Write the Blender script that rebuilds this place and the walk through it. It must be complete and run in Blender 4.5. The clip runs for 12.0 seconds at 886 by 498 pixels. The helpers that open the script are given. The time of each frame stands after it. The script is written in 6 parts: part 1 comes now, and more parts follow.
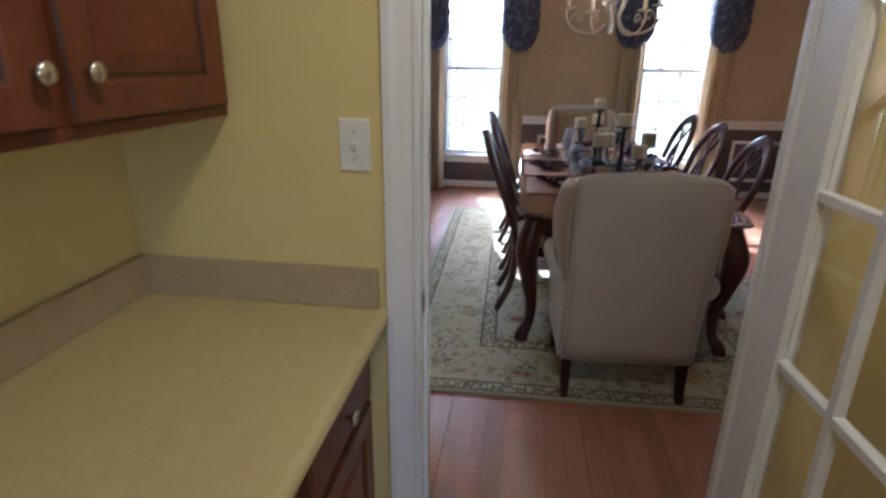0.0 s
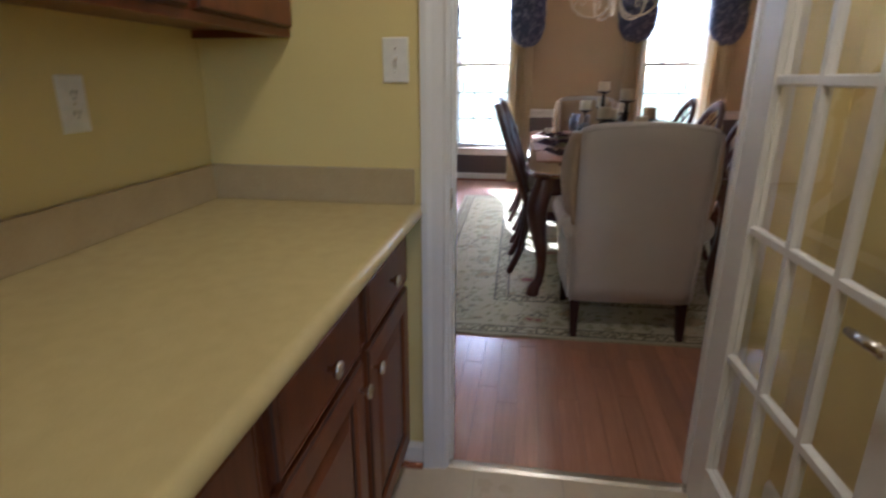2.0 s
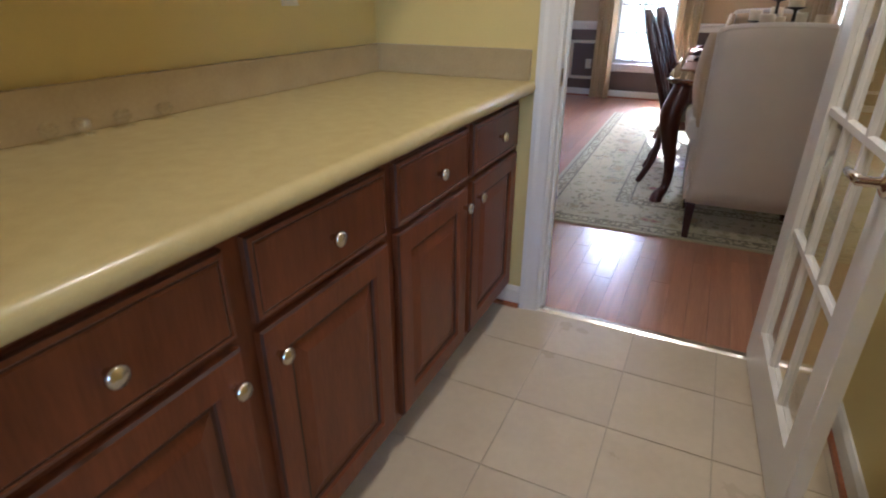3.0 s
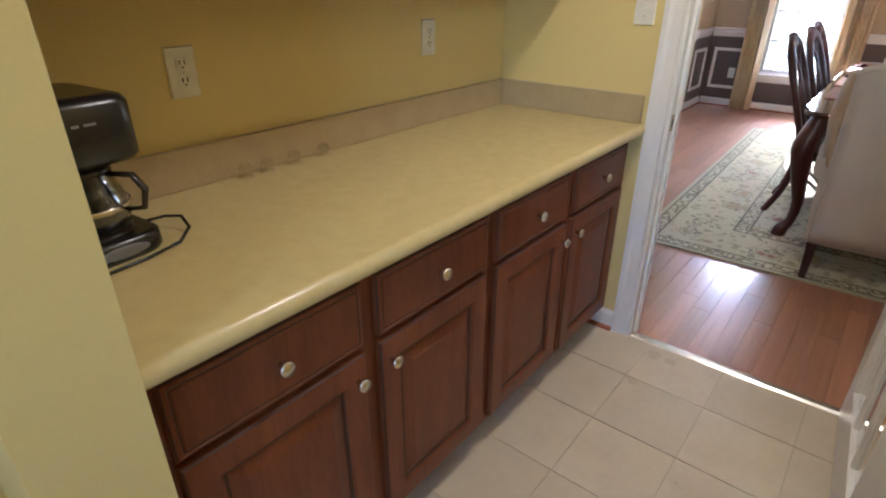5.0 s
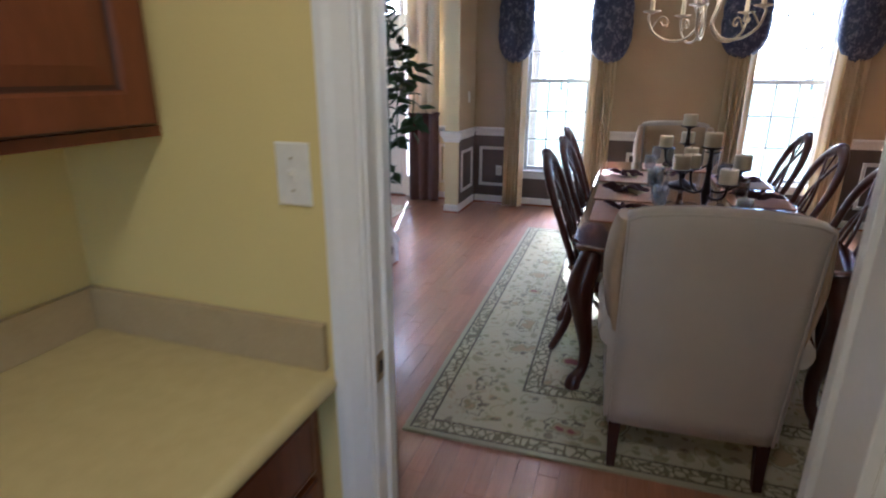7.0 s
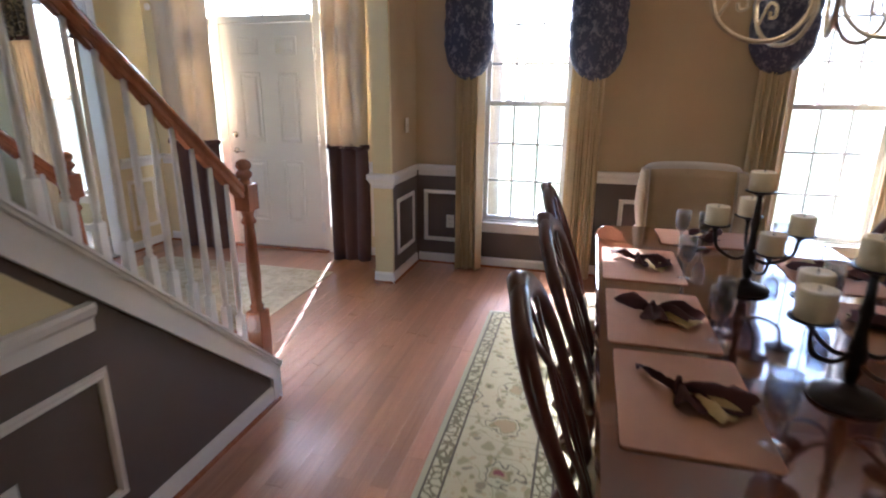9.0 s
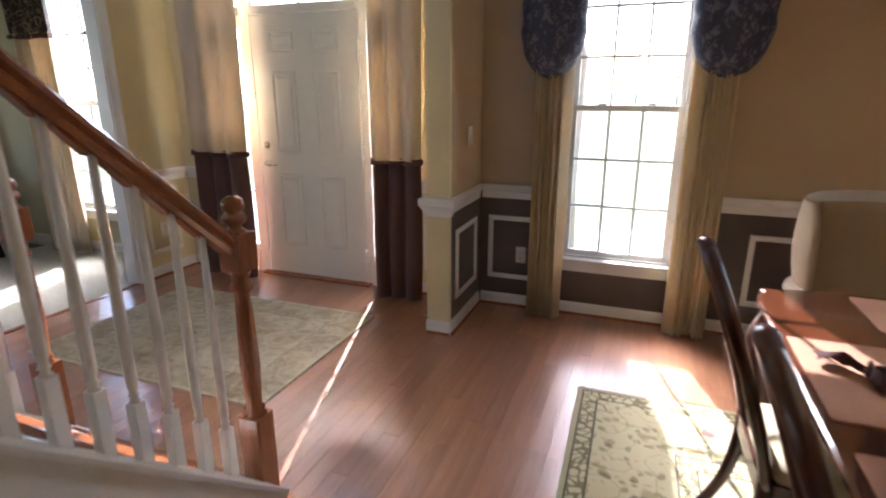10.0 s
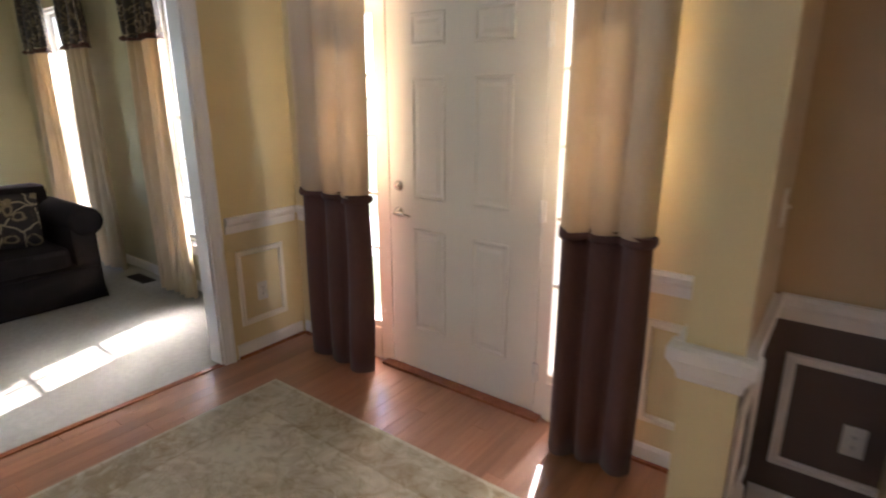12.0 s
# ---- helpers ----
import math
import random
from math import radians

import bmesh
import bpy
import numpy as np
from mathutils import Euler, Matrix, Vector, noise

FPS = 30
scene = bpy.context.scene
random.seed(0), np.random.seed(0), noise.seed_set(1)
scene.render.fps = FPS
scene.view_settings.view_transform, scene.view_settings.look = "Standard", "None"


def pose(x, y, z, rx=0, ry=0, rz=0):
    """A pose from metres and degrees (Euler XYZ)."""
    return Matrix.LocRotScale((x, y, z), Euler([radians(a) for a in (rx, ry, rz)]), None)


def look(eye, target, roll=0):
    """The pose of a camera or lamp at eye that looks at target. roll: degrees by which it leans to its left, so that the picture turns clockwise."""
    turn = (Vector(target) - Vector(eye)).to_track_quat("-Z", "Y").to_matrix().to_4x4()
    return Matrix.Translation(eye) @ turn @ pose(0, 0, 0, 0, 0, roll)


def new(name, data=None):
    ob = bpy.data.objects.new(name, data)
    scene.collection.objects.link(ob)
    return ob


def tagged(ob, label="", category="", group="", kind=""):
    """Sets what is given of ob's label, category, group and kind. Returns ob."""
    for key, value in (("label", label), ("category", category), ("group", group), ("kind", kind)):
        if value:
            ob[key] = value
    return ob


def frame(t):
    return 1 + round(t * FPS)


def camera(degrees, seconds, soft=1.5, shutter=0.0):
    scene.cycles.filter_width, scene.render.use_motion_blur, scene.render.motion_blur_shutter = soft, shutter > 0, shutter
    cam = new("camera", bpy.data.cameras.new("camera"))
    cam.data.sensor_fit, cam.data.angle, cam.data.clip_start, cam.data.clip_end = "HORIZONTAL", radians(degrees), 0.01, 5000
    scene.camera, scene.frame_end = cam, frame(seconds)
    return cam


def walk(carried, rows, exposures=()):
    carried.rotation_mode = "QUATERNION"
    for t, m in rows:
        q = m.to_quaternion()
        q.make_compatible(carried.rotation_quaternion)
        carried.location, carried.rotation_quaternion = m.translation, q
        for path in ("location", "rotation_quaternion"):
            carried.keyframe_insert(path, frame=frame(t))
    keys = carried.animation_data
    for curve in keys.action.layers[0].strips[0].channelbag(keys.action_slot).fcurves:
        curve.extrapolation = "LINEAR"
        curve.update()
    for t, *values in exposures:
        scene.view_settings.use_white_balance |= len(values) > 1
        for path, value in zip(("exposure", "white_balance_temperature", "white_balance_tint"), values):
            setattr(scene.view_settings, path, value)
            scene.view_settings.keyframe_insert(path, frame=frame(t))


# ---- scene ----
cam = camera(78.5, 12.0, soft=2.0, shutter=0.4)
PATH = [
    (0, (0.018, -0.014, 1.494), (-0.247, 1.859, 0.844), 0.7),
    (0.5, (0.032, -0.001, 1.544), (-0.048, 1.94, 1.071), 0.6),
    (1, (0.025, -0.056, 1.489), (0.025, 1.899, 1.069), 0.4),
    (1.5, (-0.019, -0.237, 1.365), (-0.038, 1.707, 0.897), 0.4),
    (2, (0.015, -0.346, 1.267), (-0.28, 1.539, 0.668), 0.1),
    (2.5, (0.134, -0.518, 1.207), (-0.485, 1.231, 0.462), 0.1),
    (3, (0.277, -0.736, 1.184), (-0.51, 0.897, 0.339), 0.2),
    (5, (0.403, -0.857, 1.39), (-0.732, 0.532, 0.507), 0.1),
    (5.5, (0.373, -0.667, 1.4), (-0.799, 0.755, 0.622), 0.0),
    (6, (0.289, -0.382, 1.429), (-0.852, 1.095, 0.711), 0.1),
    (6.5, (0.238, -0.077, 1.462), (-0.651, 1.597, 0.826), 0.2),
    (7, (0.23, 0.324, 1.491), (-0.384, 2.127, 0.881), 0.2),
    (9, (-0.05, 2.074, 1.543), (-0.551, 3.927, 0.98), 0.3),
    (9.5, (-0.223, 2.559, 1.534), (-0.816, 4.387, 0.978), 0.1),
    (10, (-0.439, 2.988, 1.531), (-1.116, 4.787, 0.978), -0.0),
    (10.5, (-0.631, 3.376, 1.564), (-1.34, 5.162, 1.009), 0.1),
    (11, (-0.851, 3.74, 1.61), (-1.652, 5.504, 1.115), 0.1),
    (11.5, (-1.086, 4.146, 1.582), (-2.067, 5.819, 1.089), 0.0),
    (12, (-1.398, 4.49, 1.597), (-2.559, 6.025, 1.054), -0.1),
]
EXPOSE = [(0.0, 3.05, 4750, 17), (0.6, 2.85, 4750, 20), (1.3, 2.75, 4850, 22), (2.0, 3.0, 4950, 18), (2.5, 3.4, 4900, 20), (3.0, 3.68, 4900, 19), (5.0, 3.92, 4950, 18), (5.5, 3.9, 4850, 19), (6.4, 3.6, 4750, 17), (7.0, 3.15, 4700, 17), (9.0, 2.97, 5350, 20), (10.0, 2.6, 5800, 20), (10.5, 2.48, 5900, 19), (12.0, 2.7, 6050, 22)]
walk(cam, [(t, look(eye, target, roll)) for t, eye, target, roll in PATH], EXPOSE)

# ---- world, sun, large lights ----
SUN_ELEV = 35.0
sun_from = Vector((-0.29, 0.957, math.tan(radians(SUN_ELEV)))).normalized()
world = bpy.data.worlds.new("sky")
scene.world = world
world.use_nodes = True
wn = world.node_tree.nodes
sky = wn.new("ShaderNodeTexSky")
sky.sky_type = "NISHITA"
sky.sun_disc = False
sky.sun_elevation = radians(SUN_ELEV)
sky.sun_rotation = math.atan2(sun_from.x, sun_from.y)
wn["Background"].inputs["Strength"].default_value = 0.15
world.node_tree.links.new(sky.outputs["Color"], wn["Background"].inputs["Color"])
sun_data = bpy.data.lights.new("sun", "SUN")
sun_data.energy, sun_data.angle, sun_data.color = 2.8, radians(0.5), (1.0, 0.93, 0.82)
sun = new("sun", sun_data)
sun.matrix_world = look(sun_from * 30, (0, 0, 0))


def ceiling_lamp(x, y, z, watts, size, color):
    data = bpy.data.lights.new("ceiling_lamp", "AREA")
    data.shape, data.size, data.energy, data.color = "DISK", size, watts, color
    ob = new("ceiling_lamp", data)
    ob.matrix_world = look((x, y, z), (x, y, 0))
    return ob


ceiling_lamp(0.10, 0.35, 2.44, 0.86, 0.26, (1.0, 0.82, 0.55))
# kitchen lamp added out of view to brighten the pantry walls
ceiling_lamp(0.30, -2.2, 2.44, 0.6, 0.26, (1.0, 0.82, 0.55))


# ---- materials ----
def mat(name, color, color2=None, rough=0.5, metal=0.0, scale=8.0, fine=60.0, bump=0.1, bump_dist=0.002, stretch=(1, 1, 1), coat=0.0, vary=0.0, sheen=0.0, mix=(0.35, 0.65), spec=0.5, rough_vary=1.0, coat_rough=0.08, coat_ior=1.5, glow_through=0.0):
    """A surface with variation at two scales and fine relief."""
    m = bpy.data.materials.new(name)
    m.use_nodes = True
    nt = m.node_tree
    nd, ln = nt.nodes, nt.links
    b = nd["Principled BSDF"]
    color2 = color2 or tuple(c * 0.86 for c in color)
    tc = nd.new("ShaderNodeTexCoord")
    mp = nd.new("ShaderNodeMapping")
    mp.inputs["Scale"].default_value = stretch
    ln.new(tc.outputs["Object"], mp.inputs["Vector"])
    n1 = nd.new("ShaderNodeTexNoise")
    n1.inputs["Scale"].default_value, n1.inputs["Detail"].default_value = scale, 5
    n2 = nd.new("ShaderNodeTexNoise")
    n2.inputs["Scale"].default_value, n2.inputs["Detail"].default_value = fine, 4
    ln.new(mp.outputs[0], n1.inputs["Vector"])
    ln.new(mp.outputs[0], n2.inputs["Vector"])
    add = nd.new("ShaderNodeMath")
    add.operation = "ADD"
    h1 = nd.new("ShaderNodeMath")
    h1.operation = "MULTIPLY"
    h1.inputs[1].default_value = 0.6
    h2 = nd.new("ShaderNodeMath")
    h2.operation = "MULTIPLY"
    h2.inputs[1].default_value = 0.4
    ln.new(n1.outputs[0], h1.inputs[0])
    ln.new(n2.outputs[0], h2.inputs[0])
    ln.new(h1.outputs[0], add.inputs[0])
    ln.new(h2.outputs[0], add.inputs[1])
    cr = nd.new("ShaderNodeValToRGB")
    cr.color_ramp.elements[0].position, cr.color_ramp.elements[1].position = mix
    cr.color_ramp.elements[0].color, cr.color_ramp.elements[1].color = (*color2, 1), (*color, 1)
    ln.new(add.outputs[0], cr.inputs[0])
    out = cr.outputs[0]
    if vary:
        oi = nd.new("ShaderNodeObjectInfo")
        geo = nd.new("ShaderNodeNewGeometry")
        s = nd.new("ShaderNodeMath")
        s.operation = "ADD"
        ln.new(oi.outputs["Random"], s.inputs[0])
        ln.new(geo.outputs["Random Per Island"], s.inputs[1])
        fr = nd.new("ShaderNodeMath")
        fr.operation = "FRACT"
        ln.new(s.outputs[0], fr.inputs[0])
        mr = nd.new("ShaderNodeMapRange")
        mr.inputs["To Min"].default_value, mr.inputs["To Max"].default_value = 1 - vary, 1 + vary
        ln.new(fr.outputs[0], mr.inputs["Value"])
        hsv = nd.new("ShaderNodeHueSaturation")
        ln.new(mr.outputs[0], hsv.inputs["Value"])
        ln.new(out, hsv.inputs["Color"])
        out = hsv.outputs[0]
        off = nd.new("ShaderNodeVectorMath")
        off.operation = "ADD"
        sc = nd.new("ShaderNodeMath")
        sc.operation = "MULTIPLY"
        sc.inputs[1].default_value = 37.0
        ln.new(fr.outputs[0], sc.inputs[0])
        ln.new(mp.outputs[0], off.inputs[0])
        ln.new(sc.outputs[0], off.inputs[1])
        ln.new(off.outputs[0], n1.inputs["Vector"])
        ln.new(off.outputs[0], n2.inputs["Vector"])
    ln.new(out, b.inputs["Base Color"])
    b.inputs["Metallic"].default_value = metal
    b.inputs["Specular IOR Level"].default_value = spec
    rr = nd.new("ShaderNodeMapRange")
    rr.inputs["To Min"].default_value, rr.inputs["To Max"].default_value = max(rough - 0.08 * rough_vary, 0.02), min(rough + 0.1 * rough_vary, 1)
    ln.new(n1.outputs[0], rr.inputs["Value"])
    ln.new(rr.outputs[0], b.inputs["Roughness"])
    b.inputs["Coat Weight"].default_value = coat
    b.inputs["Coat Roughness"].default_value = coat_rough
    b.inputs["Coat IOR"].default_value = coat_ior
    b.inputs["Sheen Weight"].default_value = sheen
    if bump:
        bp = nd.new("ShaderNodeBump")
        bp.inputs["Strength"].default_value, bp.inputs["Distance"].default_value = bump, bump_dist
        ln.new(add.outputs[0], bp.inputs["Height"])
        ln.new(bp.outputs[0], b.inputs["Normal"])
    if glow_through:
        # thin cloth lets some daylight through
        tr = nd.new("ShaderNodeBsdfTranslucent")
        ln.new(out, tr.inputs["Color"])
        mx = nd.new("ShaderNodeMixShader")
        mx.inputs[0].default_value = glow_through
        ln.new(b.outputs[0], mx.inputs[1])
        ln.new(tr.outputs[0], mx.inputs[2])
        ln.new(mx.outputs[0], nd["Material Output"].inputs["Surface"])
    return m


def glass_mat(name, tint=(1, 1, 1), rough=0.0, ior=1.45):
    m = bpy.data.materials.new(name)
    m.use_nodes = True
    b = m.node_tree.nodes["Principled BSDF"]
    b.inputs["Base Color"].default_value = (*tint, 1)
    b.inputs["Transmission Weight"].default_value = 1.0
    b.inputs["Roughness"].default_value = rough
    b.inputs["IOR"].default_value = ior
    return m


def thin_glass(name, tint, rim_gain=0.22, edge=0.15):
    """Thin-walled glass: clear, with gloss that grows at the rim."""
    m = bpy.data.materials.new(name)
    m.use_nodes = True
    nd, ln = m.node_tree.nodes, m.node_tree.links
    clear = nd.new("ShaderNodeBsdfTransparent")
    clear.inputs["Color"].default_value = (*tint, 1)
    shine = nd.new("ShaderNodeBsdfGlossy")
    shine.inputs["Roughness"].default_value = 0.03
    rim = nd.new("ShaderNodeLayerWeight")
    rim.inputs["Blend"].default_value = edge
    part_of = nd.new("ShaderNodeMath")
    part_of.operation = "MULTIPLY_ADD"
    part_of.inputs[1].default_value, part_of.inputs[2].default_value = rim_gain, 0.02
    ln.new(rim.outputs["Facing"], part_of.inputs[0])
    mx = nd.new("ShaderNodeMixShader")
    ln.new(part_of.outputs[0], mx.inputs[0])
    ln.new(clear.outputs[0], mx.inputs[1])
    ln.new(shine.outputs[0], mx.inputs[2])
    ln.new(mx.outputs[0], nd["Material Output"].inputs["Surface"])
    return m


def glow_mat(name, color, strength):
    m = bpy.data.materials.new(name)
    m.use_nodes = True
    b = m.node_tree.nodes["Principled BSDF"]
    b.inputs["Base Color"].default_value = (0.9, 0.85, 0.7, 1)
    b.inputs["Emission Color"].default_value = (*color, 1)
    b.inputs["Emission Strength"].default_value = strength
    return m


def print_mat(name, ground, inks, scale, rough=0.9, border=None, bump=0.3, thr=0.5):
    """A woven or printed cloth: blossoms and scrolling stems in several inks over a ground, with an optional border band (half sizes and width)."""
    m = bpy.data.materials.new(name)
    m.use_nodes = True
    nt = m.node_tree
    nd, ln = nt.nodes, nt.links
    b = nd["Principled BSDF"]
    b.inputs["Roughness"].default_value = rough
    b.inputs["Sheen Weight"].default_value = 0.15
    tc = nd.new("ShaderNodeTexCoord")
    warp = nd.new("ShaderNodeTexNoise")
    warp.inputs["Scale"].default_value = scale * 0.8
    mixv = nd.new("ShaderNodeMix")
    mixv.data_type = "VECTOR"
    mixv.inputs[0].default_value = 0.12
    ln.new(tc.outputs["Object"], warp.inputs["Vector"])
    ln.new(tc.outputs["Object"], mixv.inputs[4])
    ln.new(warp.outputs["Color"], mixv.inputs[5])

    def mixc(fac, a, c):
        mx = nd.new("ShaderNodeMix")
        mx.data_type = "RGBA"
        ln.new(fac, mx.inputs[0])
        if isinstance(a, tuple):
            mx.inputs[6].default_value = (*a, 1)
        else:
            ln.new(a, mx.inputs[6])
        if isinstance(c, tuple):
            mx.inputs[7].default_value = (*c, 1)
        else:
            ln.new(c, mx.inputs[7])
        return mx.outputs[2]

    def step(value, lo, hi):
        r = nd.new("ShaderNodeMapRange")
        r.inputs["From Min"].default_value, r.inputs["From Max"].default_value = lo, hi
        ln.new(value, r.inputs["Value"])
        return r.outputs[0]

    def math2(op, a, c):
        k = nd.new("ShaderNodeMath")
        k.operation = op
        for i, v in enumerate((a, c)):
            if isinstance(v, (int, float)):
                k.inputs[i].default_value = v
            else:
                ln.new(v, k.inputs[i])
        return k.outputs[0]

    grain = nd.new("ShaderNodeTexNoise")
    grain.inputs["Scale"].default_value = 90
    ln.new(tc.outputs["Object"], grain.inputs["Vector"])
    dirt = nd.new("ShaderNodeTexNoise")
    dirt.inputs["Scale"].default_value = 2.2
    ln.new(tc.outputs["Object"], dirt.inputs["Vector"])
    base = mixc(dirt.outputs[0], tuple(c * 0.82 for c in ground), tuple(min(c * 1.12, 1) for c in ground))
    # stems: thin lines between warped cells
    st = nd.new("ShaderNodeTexVoronoi")
    st.feature = "DISTANCE_TO_EDGE"
    st.inputs["Scale"].default_value = scale * 0.9
    ln.new(mixv.outputs[1], st.inputs["Vector"])
    field = mixc(step(st.outputs["Distance"], 0.05, 0.02), base, inks[0])
    # blossoms: petals round cell middles
    fl = nd.new("ShaderNodeTexVoronoi")
    fl.inputs["Scale"].default_value = scale
    ln.new(mixv.outputs[1], fl.inputs["Vector"])
    field = mixc(step(fl.outputs["Distance"], 0.34, 0.30), field, inks[1])
    field = mixc(step(fl.outputs["Distance"], 0.23, 0.20), field, base)
    field = mixc(step(fl.outputs["Distance"], 0.15, 0.12), field, inks[2])
    # leaves: small scattered flecks
    lf = nd.new("ShaderNodeTexVoronoi")
    lf.inputs["Scale"].default_value = scale * 2.7
    ln.new(mixv.outputs[1], lf.inputs["Vector"])
    field = mixc(step(lf.outputs["Distance"], 0.24, 0.2), field, inks[3])
    if border:
        hx, hy, w = border
        sp = nd.new("ShaderNodeSeparateXYZ")
        ln.new(tc.outputs["Object"], sp.inputs[0])
        dx = math2("SUBTRACT", hx, math2("ABSOLUTE", sp.outputs[0], 0))
        dy = math2("SUBTRACT", hy, math2("ABSOLUTE", sp.outputs[1], 0))
        d = math2("MINIMUM", dx, dy)
        bv = nd.new("ShaderNodeTexVoronoi")
        bv.feature = "DISTANCE_TO_EDGE"
        bv.inputs["Scale"].default_value = scale * 2.0
        ln.new(mixv.outputs[1], bv.inputs["Vector"])
        band = mixc(step(bv.outputs["Distance"], 0.09, 0.05), base, inks[0])
        inside = step(d, w - 0.004, w + 0.004)
        field = mixc(inside, band, field)
        for at, wide in ((w, 0.010), (0.03, 0.008), (w + 0.05, 0.005)):
            line = step(math2("ABSOLUTE", math2("SUBTRACT", d, at), 0), wide + 0.002, wide)
            field = mixc(line, field, inks[0])
    ln.new(field, b.inputs["Base Color"])
    bp = nd.new("ShaderNodeBump")
    bp.inputs["Strength"].default_value, bp.inputs["Distance"].default_value = bump, 0.003
    ln.new(grain.outputs[0], bp.inputs["Height"])
    ln.new(bp.outputs[0], b.inputs["Normal"])
    return m


def worn_rug_mat(name, ground, brown, half):
    """A faded rug: vague vines and scrolls in brown over a pale ground, denser along its border."""
    m = bpy.data.materials.new(name)
    m.use_nodes = True
    nd, ln = m.node_tree.nodes, m.node_tree.links
    b = nd["Principled BSDF"]
    b.inputs["Roughness"].default_value = 0.95
    b.inputs["Sheen Weight"].default_value = 0.2
    tc = nd.new("ShaderNodeTexCoord")

    def calc(op, a, c=0.0, d=0.0):
        n = nd.new("ShaderNodeMath")
        n.operation = op
        for i, v in enumerate((a, c, d)):
            if isinstance(v, (int, float)):
                n.inputs[i].default_value = v
            else:
                ln.new(v, n.inputs[i])
        return n.outputs[0]

    def cloud(scale, detail, twist):
        n = nd.new("ShaderNodeTexNoise")
        n.inputs["Scale"].default_value, n.inputs["Detail"].default_value, n.inputs["Distortion"].default_value = scale, detail, twist
        ln.new(tc.outputs["Object"], n.inputs["Vector"])
        return n.outputs[0]

    xyz = nd.new("ShaderNodeSeparateXYZ")
    ln.new(tc.outputs["Object"], xyz.inputs[0])
    edge = calc("MINIMUM", calc("SUBTRACT", half[0], calc("ABSOLUTE", xyz.outputs[0])), calc("SUBTRACT", half[1], calc("ABSOLUTE", xyz.outputs[1])))
    border = calc("LESS_THAN", edge, 0.23)
    line = calc("MULTIPLY", calc("LESS_THAN", calc("ABSOLUTE", calc("SUBTRACT", edge, 0.235)), 0.007), 0.10)
    hem = calc("MULTIPLY", calc("LESS_THAN", edge, 0.022), 0.12)
    vine = calc("MULTIPLY", calc("ABSOLUTE", calc("SUBTRACT", cloud(4.2, 2, 2.6), 0.5)), 1.5)
    v = calc("ADD", calc("MULTIPLY", cloud(9, 3, 1.6), 0.5), calc("MULTIPLY", cloud(1.7, 2, 0.6), 0.5))
    v = calc("ADD", v, calc("MINIMUM", vine, 0.07))
    v = calc("SUBTRACT", v, calc("MULTIPLY", border, 0.07))
    v = calc("ADD", calc("SUBTRACT", v, line), hem)
    cr = nd.new("ShaderNodeValToRGB")
    cr.color_ramp.elements[0].position, cr.color_ramp.elements[1].position = 0.36, 0.66
    cr.color_ramp.elements[0].color, cr.color_ramp.elements[1].color = (*brown, 1), (*ground, 1)
    ln.new(v, cr.inputs[0])
    ln.new(cr.outputs[0], b.inputs["Base Color"])
    bp = nd.new("ShaderNodeBump")
    bp.inputs["Strength"].default_value, bp.inputs["Distance"].default_value = 0.5, 0.003
    ln.new(cloud(260, 2, 0.0), bp.inputs["Height"])
    ln.new(bp.outputs[0], b.inputs["Normal"])
    return m


